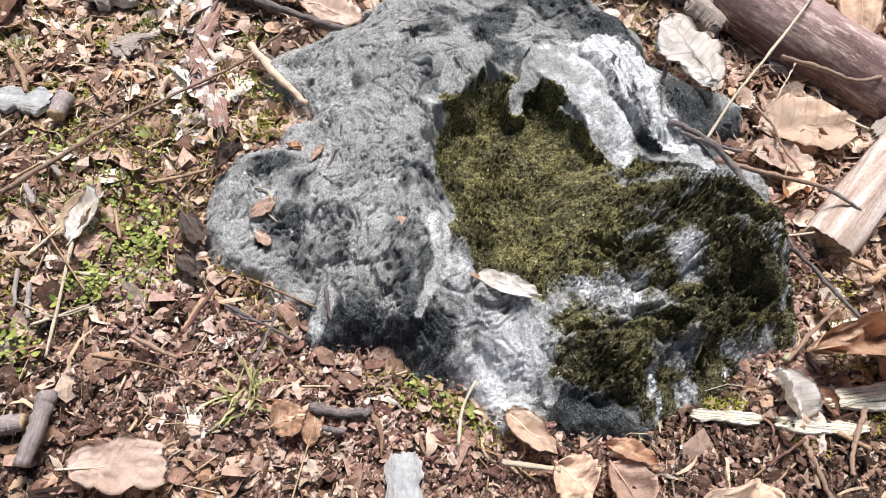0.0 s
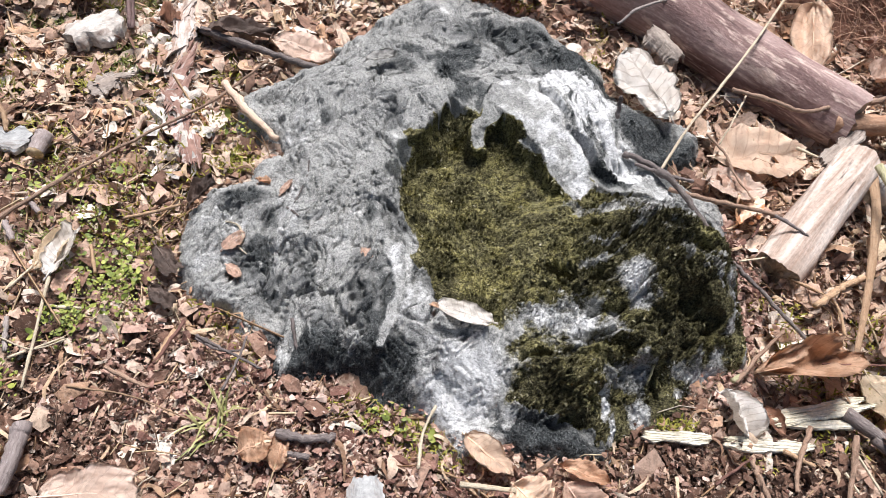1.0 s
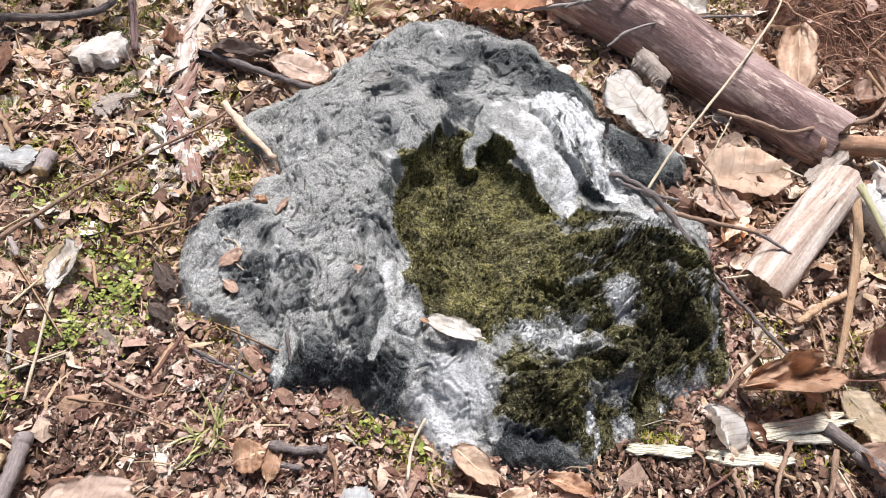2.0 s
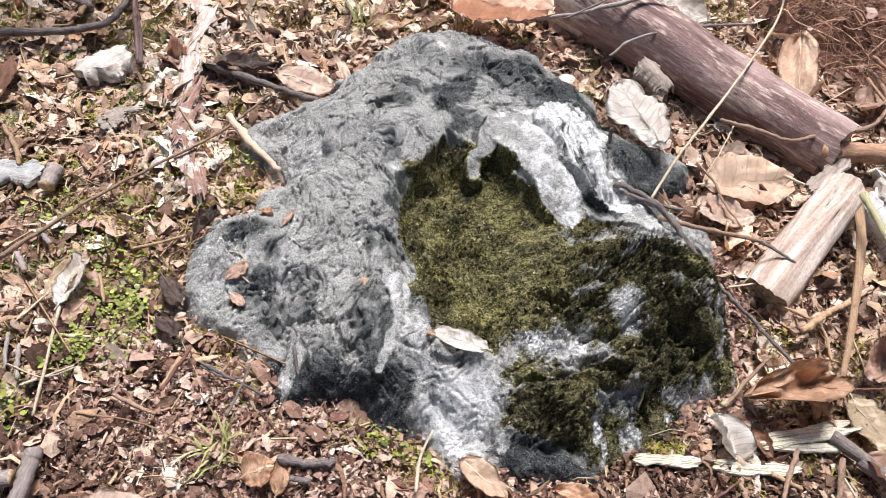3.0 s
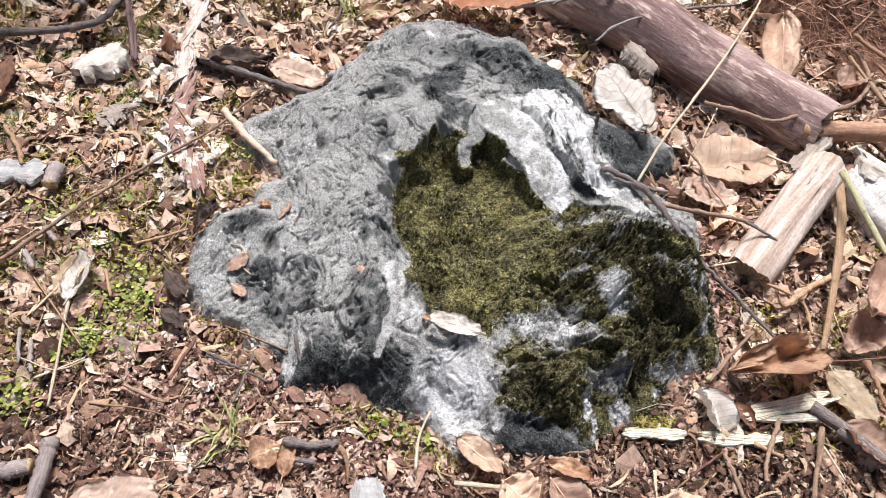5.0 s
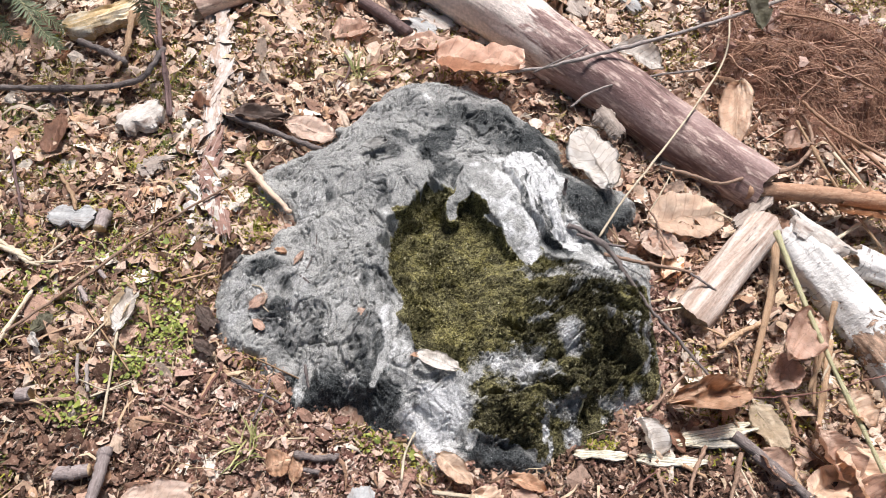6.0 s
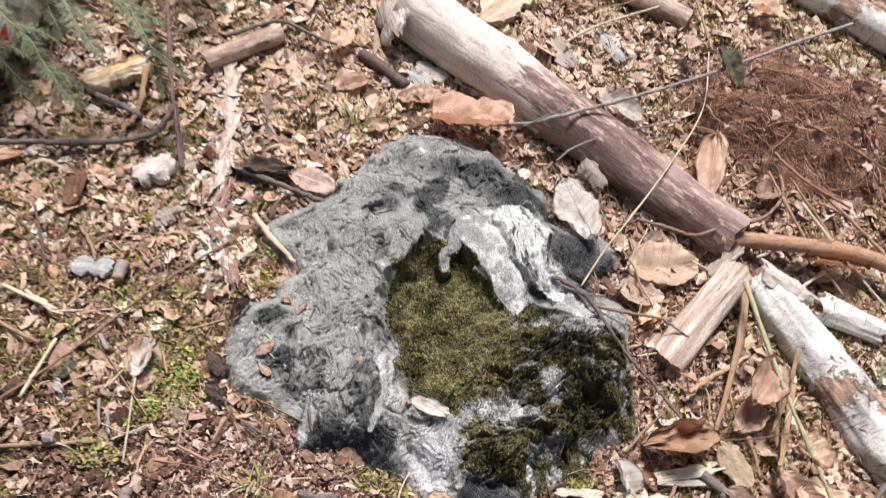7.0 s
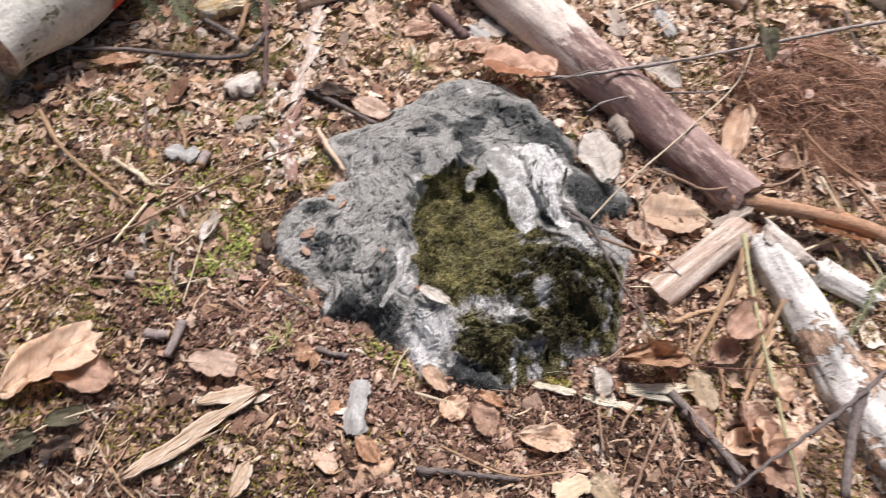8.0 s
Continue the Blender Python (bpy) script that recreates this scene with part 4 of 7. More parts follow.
painted = make_log((-0.682, 0.415, 0.085), (-0.655, 1.12, 0.10), 0.088, 0.098, "log_lichen", "log_bark", "thick pale lichen-grey log with a red paint mark", name="painted_log", seed=12, bump=0.03, point=0.38)
make_log((-0.342, 0.759, 0.018), (-0.251, 0.85, 0.02), 0.015, 0.015, "log_bark", "log_core", "short brown branch log on the litter", name="branch_log", seed=14, ragged=0.006)
make_log((0.241, 1.156, 0.02), (0.416, 1.081, 0.02), 0.022, 0.018, "log_bark", "rotten_pale", "grey-brown branch log with a white end", name="branch_log", seed=15, ragged=0.006)
make_log((0.578, 1.277, 0.025), (0.82, 1.123, 0.025), 0.032, 0.031, "birch_bark", "log_core", "white birch branch log lying behind", name="birch_log", seed=16, ragged=0.012)


def paint_mark(thing, along, turn, long, wide, r):
    """A ragged patch of paint that follows the round of a log."""
    v, f = [], []
    for i in range(13):
        for j in range(9):
            s, t = i / 12 - 0.5, j / 8 - 0.5
            a = turn + t * wide * (1.1 - 2.6 * s * s) / r
            v.append((along + s * long + 0.006 * math.sin(5 * t + 9 * s), r * math.cos(a), r * math.sin(a)))
    for i in range(12):
        for j in range(8):
            f.append((i * 9 + j, i * 9 + j + 1, i * 9 + j + 10, i * 9 + j + 9))
    part("paint_mark", mesh_of("paint_mark", v, f), "red_paint", thing, "bright red paint mark")


paint_mark(painted, 0.205, 3.42, 0.050, 0.040, 0.0945)
paint_mark(painted, 0.258, 3.20, 0.018, 0.020, 0.0955)


# ---- chips, bark strips and other slabs ----
def slab(a, b, width, thick, material, label, name="wood_chip", cat="wood chip", seed=0, ragged=0.12, bow=0.0, roll=0.0):
    """A splintered piece of wood or bark from a to b."""
    length = (Vector(b) - Vector(a)).length
    nx, ny = 30, 14
    r = np.random.RandomState(seed)
    o = r.rand() * 40
    s, t = np.meshgrid(np.linspace(0, 1, nx), np.linspace(-1, 1, ny), indexing="ij")
    half = width / 2 * (1 + 0.34 * fractal(s * 3 + o, np.sign(t) * 3, 1, 4, 1) + 0.14 * fractal(s * 16 + o, np.sign(t) * 3, 1, 2, 3)) * (0.55 + 0.45 * step(0, 0.16, s) * step(1, 0.84, s))
    X = s * length + ragged * length * 0.5 * fractal(t * 5 + o, t * 0 + 1, 1, 3, 2) * (step(0.6, 1, s) - step(0.4, 0, s))
    Y = half * t
    crown = bow * width * (1 - t * t)
    Z = crown + 0.16 * thick * fractal(s * length * 22 + o, t * 6, 1, 3, 4)
    edge = 1 - 0.3 * np.abs(t) ** 6
    top = np.stack([X, Y, Z + thick / 2 * edge], -1).reshape(-1, 3)
    low = np.stack([X, Y, Z - thick / 2 * edge], -1).reshape(-1, 3)
    f, k = [], nx * ny
    for i in range(nx - 1):
        for j in range(ny - 1):
            q = (i * ny + j, (i + 1) * ny + j, (i + 1) * ny + j + 1, i * ny + j + 1)
            f += [q, tuple(k + c for c in reversed(q))]
    rim = [i * ny for i in range(nx)] + [(nx - 1) * ny + j for j in range(1, ny)] + [i * ny + ny - 1 for i in range(nx - 2, -1, -1)] + list(range(ny - 2, 0, -1))
    for p, q in zip(rim, rim[1:] + rim[:1]):
        f.append((p, p + k, q + k, q))
    me = mesh_of(name, np.concatenate([top, low]), f)
    me.set_sharp_from_angle(angle=radians(35))
    ob = part(name, me, material)
    ob.matrix_world = lay(a, b, roll)
    return tagged(ob, label, cat)


slab((0.347, 0.265, 0.014), (0.43, 0.295, 0.014), 0.006, 0.004, "wood_split", "thin pale wood splinter in a bundle beside the rock", "wood_splinter", "splinter", seed=1, ragged=0.06)
slab((0.348, 0.26, 0.015), (0.437, 0.291, 0.015), 0.006, 0.004, "wood_split", "thin pale wood splinter in a bundle beside the rock", "wood_splinter", "splinter", seed=2, ragged=0.06)
slab((0.35, 0.257, 0.015), (0.424, 0.285, 0.015), 0.006, 0.004, "wood_split", "thin pale wood splinter in a bundle beside the rock", "wood_splinter", "splinter", seed=3, ragged=0.06)
slab((0.358, 0.26, 0.013), (0.431, 0.274, 0.013), 0.008, 0.004, "wood_split", "thin pale wood splinter beside the rock", "wood_splinter", "splinter", seed=4, ragged=0.06)
slab((0.242, 0.23, 0.012), (0.295, 0.236, 0.012), 0.006, 0.004, "wood_split", "pale fibrous wood splinter at the rock foot", "wood_splinter", "splinter", seed=5, ragged=0.06)
slab((0.24, 0.226, 0.012), (0.293, 0.232, 0.012), 0.006, 0.004, "wood_split", "pale fibrous wood splinter at the rock foot", "wood_splinter", "splinter", seed=6, ragged=0.06)
slab((0.308, 0.238, 0.012), (0.38, 0.245, 0.012), 0.007, 0.004, "wood_split", "yellowish green wood splinter by the rock", "wood_splinter", "splinter", seed=7, ragged=0.06)
slab((0.306, 0.232, 0.012), (0.372, 0.239, 0.012), 0.007, 0.004, "wood_split", "yellowish green wood splinter by the rock", "wood_splinter", "splinter", seed=8, ragged=0.06)
slab((-0.354, 0.525, 0.012), (-0.325, 0.572, 0.012), 0.040, 0.01, "bark_white", "whitish weathered wood chunk on the litter", "wood_chip", "wood chip", seed=9, bow=0.22, ragged=0.12)
slab((-0.31, 0.777, 0.012), (-0.295, 0.723, 0.012), 0.018, 0.0016, "bark_peel", "flaking scrap of white birch bark on the litter", "bark_flake", "bark", seed=10, bow=0.02, ragged=0.4, roll=-5)
slab((-0.292, 0.75, 0.012), (-0.288, 0.695, 0.012), 0.013, 0.0016, "bark_peel", "flaking scrap of white birch bark on the litter", "bark_flake", "bark", seed=11, bow=0.04, ragged=0.4, roll=1)
slab((-0.29, 0.718, 0.012), (-0.278, 0.667, 0.012), 0.021, 0.0016, "bark_peel", "flaking scrap of white birch bark on the litter", "bark_flake", "bark", seed=12, bow=0.06, ragged=0.4, roll=-8)
slab((-0.279, 0.691, 0.012), (-0.268, 0.641, 0.012), 0.015, 0.0016, "bark_peel", "flaking scrap of white birch bark on the litter", "bark_flake", "bark", seed=13, bow=0.05, ragged=0.4, roll=2)
slab((-0.263, 0.672, 0.012), (-0.267, 0.618, 0.012), 0.014, 0.0016, "bark_peel", "curled flake of white birch bark", "bark_flake", "bark", seed=14, bow=0.11, ragged=0.4, roll=3)
slab((-0.269, 0.64, 0.012), (-0.268, 0.59, 0.012), 0.015, 0.0016, "bark_peel", "curled flake of white birch bark", "bark_flake", "bark", seed=15, bow=0.01, ragged=0.4, roll=6)
slab((-0.267, 0.612, 0.012), (-0.251, 0.567, 0.012), 0.020, 0.0016, "bark_peel", "curled flake of white birch bark", "bark_flake", "bark", seed=16, bow=0.0, ragged=0.4, roll=-6)
slab((-0.261, 0.586, 0.012), (-0.25, 0.542, 0.012), 0.017, 0.0016, "bark_peel", "curled flake of white birch bark", "bark_flake", "bark", seed=17, bow=0.09, ragged=0.4, roll=9)
slab((-0.24, 0.554, 0.012), (-0.241, 0.52, 0.012), 0.013, 0.0016, "wood_rotten", "reddish strip of rotten wood with white flecks", "bark_flake", "bark", seed=18, bow=0.06, ragged=0.6, roll=13)
slab((-0.234, 0.537, 0.012), (-0.239, 0.502, 0.012), 0.010, 0.0016, "wood_rotten", "reddish strip of rotten wood with white flecks", "bark_flake", "bark", seed=19, bow=0.12, ragged=0.6, roll=-4)
slab((-0.232, 0.518, 0.012), (-0.235, 0.485, 0.012), 0.017, 0.0016, "wood_rotten", "reddish strip of rotten wood with white flecks", "bark_flake", "bark", seed=20, bow=0.03, ragged=0.6, roll=-12)
slab((-0.231, 0.5, 0.012), (-0.232, 0.467, 0.012), 0.015, 0.0016, "wood_rotten", "reddish strip of rotten wood with white flecks", "bark_flake", "bark", seed=21, bow=0.01, ragged=0.6, roll=0)
slab((-0.238, 0.484, 0.012), (-0.213, 0.461, 0.012), 0.012, 0.0016, "wood_rotten", "reddish strip of rotten wood with white flecks", "bark_flake", "bark", seed=22, bow=0.12, ragged=0.6, roll=-3)
slab((-0.218, 0.473, 0.012), (-0.206, 0.447, 0.012), 0.012, 0.0016, "wood_rotten", "reddish strip of rotten wood with white flecks", "bark_flake", "bark", seed=23, bow=0.01, ragged=0.6, roll=-2)
slab((-0.222, 0.455, 0.012), (-0.2, 0.432, 0.012), 0.017, 0.0016, "wood_rotten", "reddish strip of rotten wood with white flecks", "bark_flake", "bark", seed=24, bow=0.0, ragged=0.6, roll=-7)
slab((-0.207, 0.443, 0.012), (-0.201, 0.417, 0.012), 0.012, 0.0016, "wood_rotten", "reddish strip of rotten wood with white flecks", "bark_flake", "bark", seed=25, bow=0.02, ragged=0.6, roll=-13)
slab((-0.198, 0.43, 0.012), (-0.184, 0.406, 0.012), 0.018, 0.0016, "wood_rotten", "reddish strip of rotten wood with white flecks", "bark_flake", "bark", seed=26, bow=0.14, ragged=0.6, roll=4)
slab((-0.312, 0.471, 0.012), (-0.299, 0.482, 0.012), 0.020, 0.0016, "bark_scale", "crumbling grey-brown bark flake", "bark_flake", "bark", seed=27, bow=0.03, ragged=0.2, roll=10)
slab((-0.309, 0.476, 0.012), (-0.292, 0.489, 0.012), 0.018, 0.0016, "bark_scale", "crumbling grey-brown bark flake", "bark_flake", "bark", seed=28, bow=0.12, ragged=0.2, roll=4)
slab((-0.301, 0.483, 0.012), (-0.293, 0.493, 0.012), 0.021, 0.0016, "bark_scale", "crumbling grey-brown bark flake", "bark_flake", "bark", seed=29, bow=0.04, ragged=0.2, roll=12)
slab((-0.291, 0.49, 0.012), (-0.293, 0.497, 0.012), 0.025, 0.0016, "bark_scale", "crumbling grey-brown bark flake", "bark_flake", "bark", seed=30, bow=0.1, ragged=0.2, roll=-13)
slab((-0.221, 0.482, 0.012), (-0.211, 0.445, 0.012), 0.010, 0.0016, "bark_white", "small white flake of rotten bark", "bark_flake", "bark", seed=31, bow=0.01, ragged=0.2, roll=-9)
slab((-0.218, 0.461, 0.012), (-0.198, 0.427, 0.012), 0.009, 0.0016, "bark_white", "small white flake of rotten bark", "bark_flake", "bark", seed=32, bow=0.03, ragged=0.2, roll=-14)
slab((-0.199, 0.444, 0.012), (-0.193, 0.408, 0.012), 0.009, 0.0016, "bark_white", "small white flake of rotten bark", "bark_flake", "bark", seed=33, bow=0.12, ragged=0.2, roll=8)
slab((-0.486, 0.668, 0.02), (-0.419, 0.734, 0.02), 0.037, 0.02, "wood_yellow", "yellow broken chunk of fresh wood", "wood_chip", "wood chip", seed=34, ragged=0.08)
slab((-0.382, 0.387, 0.012), (-0.336, 0.396, 0.012), 0.023, 0.006, "bark_greywhite", "grey lichen-covered bark flake on the litter", "bark_flake", "bark", seed=35)
slab((0.492, 0.572, 0.035), (0.562, 0.527, 0.035), 0.033, 0.004, "bark_white", "curled white birch bark strip", "bark_strip", "bark", seed=36, bow=0.35, roll=-15)
slab((0.423, 0.546, 0.03), (0.472, 0.607, 0.03), 0.018, 0.006, "bark_scale", "bark splinters at the end of the split log", "bark_flake", "bark", seed=37)
slab((0.244, 0.695, 0.03), (0.276, 0.656, 0.03), 0.028, 0.004, "bark_scale", "curled grey-tan bark scrap against the log", "bark_flake", "bark", seed=38, bow=0.4)
slab((-0.044, 0.829, 0.012), (-0.002, 0.809, 0.012), 0.034, 0.005, "bark_greywhite", "grey-white bark flake behind the rock", "bark_flake", "bark", seed=39)
slab((0.033, 0.154, 0.012), (0.05, 0.087, 0.012), 0.027, 0.005, "bark_greywhite", "grey lichen-covered bark strip on the litter", "bark_strip", "bark", seed=40, bow=0.06, ragged=0.05)
slab((-0.144, 0.058, 0.012), (-0.087, 0.096, 0.012), 0.015, 0.006, "rotten_pale", "pale rotten wood splinter on the litter", "wood_splinter", "splinter", seed=41)
slab((-0.173, -0.04, 0.012), (-0.135, 0.015, 0.012), 0.014, 0.005, "rotten_pale", "crumbling piece of pale rotten wood on the litter", "rotten_wood", "wood", seed=42, ragged=0.6, roll=-10)
slab((-0.151, -0.009, 0.012), (-0.111, 0.053, 0.012), 0.018, 0.005, "rotten_pale", "crumbling piece of pale rotten wood on the litter", "rotten_wood", "wood", seed=43, ragged=0.6, roll=6)
slab((-0.13, 0.026, 0.012), (-0.093, 0.077, 0.012), 0.013, 0.005, "rotten_pale", "crumbling piece of pale rotten wood on the litter", "rotten_wood", "wood", seed=44, ragged=0.6, roll=1)
slab((-0.156, -0.025, 0.012), (-0.112, 0.028, 0.012), 0.010, 0.004, "rotten_pale", "crumbling piece of pale rotten wood on the litter", "rotten_wood", "wood", seed=45, ragged=0.6, roll=-4)
slab((-0.114, 0.045, 0.012), (-0.087, 0.089, 0.012), 0.010, 0.004, "rotten_pale", "crumbling piece of pale rotten wood on the litter", "rotten_wood", "wood", seed=46, ragged=0.6, roll=-9)
slab((-0.052, -0.028, 0.012), (-0.051, 0.012, 0.012), 0.018, 0.008, "rotten_pale", "pale wood chip on the litter", "wood_chip", "wood chip", seed=47)
slab((-0.724, 0.414, 0.015), (-0.684, 0.458, 0.015), 0.054, 0.02, "wood_yellow", "yellowish broken wood chunk by the painted log", "wood_chip", "wood chip", seed=48)
slab((0.304, 0.102, 0.012), (0.335, 0.134, 0.012), 0.023, 0.005, "leaf_cream", "pale bark scrap on the litter", "bark_flake", "bark", seed=49)
slab((0.051, 0.968, 0.018), (0.127, 1.09, 0.018), 0.050, 0.014, "rotten_pale", "broken pale rotten wood behind the log", "wood_chip", "wood chip", seed=50, ragged=0.1)
slab((-0.097, 0.948, 0.05), (-0.065, 0.861, 0.05), 0.055, 0.006, "bark_peel", "loose bark sheet at the broken log end", "bark_flake", "bark", seed=51, bow=0.12, roll=50)
slab((0.261, 1.008, 0.012), (0.302, 0.949, 0.012), 0.029, 0.006, "bark_greywhite", "pale bark scrap behind the log", "bark_flake", "bark", seed=52)
slab((0.188, 0.973, 0.012), (0.217, 0.911, 0.012), 0.035, 0.005, "bark_scale", "grey-brown bark scrap behind the log", "bark_flake", "bark", seed=53)
slab((-0.029, 0.848, 0.012), (0.02, 0.83, 0.012), 0.027, 0.005, "bark_white", "pale bark scrap beside the log", "bark_flake", "bark", seed=54)


# ---- sticks ----
def stick(pts, r0, r1, material, label, name="twig", cat="twig"):
    seed = int(abs(pts[0][0] * 7919 + pts[-1][1] * 104729) * 10) % 9973
    rnd = random.Random(seed)
    if r0 < 0.006:
        r0, r1 = r0 * 0.78, r1 * 0.78
    path = smooth_path(pts, 9)
    for q in path[1:-1]:
        q += Vector((rnd.gauss(0, 1), rnd.gauss(0, 1), rnd.gauss(0, 0.4))) * (0.0001 if cat in ("reed", "stalk") else min(r0 * 0.22, 0.0009) if r0 < 0.005 else 0.0003)
    knots = [rnd.random() for _ in range(3)]
    sides = 10 if r0 > 0.003 else 6
    verts, faces = tube_data(path, lambda t: (r0 + (r1 - r0) * t) * (1 + (0.3 if r0 < 0.006 else 0.1) * sum(math.exp(-((t - k) * 30) ** 2) for k in knots)), sides, 0.55 if "splinter" in name or "flat" in label else 1.0, 0.11 if r0 < 0.005 else 0.05, seed)
    base = Vector(pts[0])
    me = mesh_of(name, [v - base for v in verts], faces)
    tube_uv(me, path, sides)
    ob = part(name, me, material)
    ob.location = base
    if material == "bark_stick":
        ob.data.materials.append(MATS["wood_cut"])
        for p in ob.data.polygons[-2:]:
            p.material_index = 1
    return tagged(ob, label, cat)


# ---- leaves ----
def leaf_mesh(length, width, curl, seed, thick=0.00035, broken=0.0):
    r = np.random.RandomState(seed)
    nx, ny = 20, 13
    s, t = np.meshgrid(np.linspace(0.0, 1 - broken, nx), np.linspace(-1, 1, ny), indexing="ij")
    o = r.rand() * 60
    prof = np.sin(math.pi * np.clip(s, 0.0, 1) ** r.uniform(0.7, 1.05)) ** 0.5 * (1 + 0.10 * fractal(s * 2.5 + o, np.sign(t) * 5.0, 1, 2, 4))
    tear = 1 - (0.20 + 0.6 * broken) * np.clip(fractal(s * 7 + o, np.sign(t) * 3.0, 1, 4, 2), 0, 1) - 0.025 * np.abs(np.sin(s * 28))
    Y = width / 2 * (prof * tear + 0.012) * t
    X = length * s + 0.04 * length * fractal(s * 3 + o, t * 2, 1, 2, 1) + 0.16 * broken * length * fractal(t * 4 + o, t * 0, 1, 3, 6) * step(0.5, 1, s / (1 - broken))
    c1, c2 = curl * r.uniform(0.6, 1.3), curl * r.uniform(-0.6, 1.0)
    Z = c1 * width * 0.5 * (t * prof) ** 2 + c2 * length * 0.22 * (s - 0.45) ** 2 * 2
    Z = Z + (0.05 + 0.21 * curl) * width * fractal(s * 3.2 + o, t * 1.8 + o, 1, 3, 3) + 0.06 * width * fractal(s * 11 + o, t * 6, 1, 3, 5) + (0.03 + 0.10 * curl) * width * np.abs(fractal(s * 4 + o, t * 2.5, 1, 2, 7))
    Z = Z - 0.012 * width * np.exp(-(t / 0.1) ** 2) + 0.006 * width * np.sin((s * 9 - np.abs(t) * 1.6) * 6.28)
    bend = r.uniform(0.1, 1.0) * min(1.0, 1.5 * curl) * np.where(t * r.choice((-1, 1)) > 0, 1.0, 0.25) * (1 - 0.6 * s)
    Y, Z = Y * np.cos(bend), Z + np.abs(Y) * np.sin(bend)
    v = np.stack([X, Y, Z], -1).reshape(-1, 3)
    v[:, 2] -= np.percentile(v[:, 2], 4)
    bm = bmesh.new()
    vs = [bm.verts.new(q) for q in v]
    uv = bm.loops.layers.uv.new("UVMap")
    for i in range(nx - 1):
        for j in range(ny - 1):
            ids = (i * ny + j, (i + 1) * ny + j, (i + 1) * ny + j + 1, i * ny + j + 1)
            f = bm.faces.new([vs[k] for k in ids])
            for lp, k in zip(f.loops, ids):
                lp[uv].uv = (k // ny / (nx - 1), (k % ny) / (ny - 1) * 2 - 1)
    bmesh.ops.solidify(bm, geom=bm.faces[:], thickness=thick)
    bmesh.ops.recalc_face_normals(bm, faces=bm.faces[:])
    me = bpy.data.meshes.new("leaf")
    bm.to_mesh(me)
    bm.free()
    me.shade_smooth()
    return me, v.reshape(nx, ny, 3)


def leaf_at(a, b, width, material, label, curl=0.3, roll=0, broken=0.0):
    length = (Vector(b) - Vector(a)).length
    seed = int(abs(a[0] * 7919 + b[1] * 104729) * 10) % 9973
    me, grid = leaf_mesh(length / (1 - broken), width, curl, seed, broken=broken)
    ob = tagged(part("dead_leaf", me, material), label, "leaf", group="fallen leaves")
    mid = [Vector(p) for p in grid[:, 6]]
    rib = [mid[0] + (mid[0] - mid[2]).normalized() * length * 0.1] + mid[0:18:3]
    verts, faces = tube_data(rib, lambda t: 0.0007 * (1.1 - 0.8 * t), 5)
    part("stalk", mesh_of("stalk", verts, faces), material, ob)
    ob.matrix_world = lay(a, b, roll)
    return ob


# sticks and twigs
stick([(-0.69, 0.492, 0.02), (-0.61, 0.517, 0.02), (-0.52, 0.55, 0.02), (-0.446, 0.565, 0.022), (-0.369, 0.593, 0.025), (-0.351, 0.624, 0.03), (-0.346, 0.656, 0.035)], 0.0046, 0.0049, "twig_dark", "dark grey bent fallen twig on leaf litter", "twig", "twig")
stick([(-0.412, 0.816, 0.06), (-0.377, 0.727, 0.05), (-0.357, 0.675, 0.04), (-0.335, 0.626, 0.03), (-0.307, 0.559, 0.017)], 0.0040, 0.0030, "twig_purple", "purple-brown young shoot leaning over the litter", "twig", "twig")
stick([(-0.383, 0.696, 0.035), (-0.35, 0.655, 0.03), (-0.324, 0.608, 0.02), (-0.305, 0.559, 0.017)], 0.0035, 0.0023, "twig_purple", "thin purple-brown twig crossing a bent branch", "twig", "twig")
stick([(-0.239, 0.578, 0.017), (-0.207, 0.572, 0.017), (-0.159, 0.56, 0.02), (-0.101, 0.541, 0.03)], 0.0051, 0.0042, "twig_dark", "dark bark-covered twig resting against the rock", "twig", "twig")
stick([(-0.189, 0.508, 0.017), (-0.158, 0.479, 0.017), (-0.118, 0.45, 0.017)], 0.0052, 0.0040, "wood_peeled", "peeled pale wooden stick beside the rock", "stick", "stick")
stick([(-0.405, 0.185, 0.017), (-0.363, 0.236, 0.017), (-0.324, 0.293, 0.017), (-0.276, 0.373, 0.017), (-0.236, 0.427, 0.017), (-0.193, 0.481, 0.017), (-0.157, 0.551, 0.018)], 0.0022, 0.0018, "twig_brown", "long thin brown twig lying across the litter", "twig", "twig")
stick([(-0.252, 0.264, 0.017), (-0.24, 0.218, 0.017), (-0.228, 0.17, 0.017)], 0.0018, 0.0014, "straw", "pale dry stalk lying on the litter", "dry_stalk", "stalk")
stick([(-0.267, 0.206, 0.016), (-0.236, 0.201, 0.016), (-0.215, 0.214, 0.016)], 0.0009, 0.0009, "straw", "thin pale dry stalk on the soil", "dry_stalk", "stalk")
stick([(-0.25, 0.115, 0.016), (-0.234, 0.119, 0.016), (-0.221, 0.124, 0.016)], 0.0064, 0.0061, "bark_stick", "short grey-barked stick stub with pale ends", "stick_stub", "stick")
stick([(-0.213, 0.144, 0.02), (-0.21, 0.126, 0.02), (-0.208, 0.096, 0.018)], 0.0065, 0.0052, "bark_stick", "grey-barked stick stub with pale ends", "stick_stub", "stick")
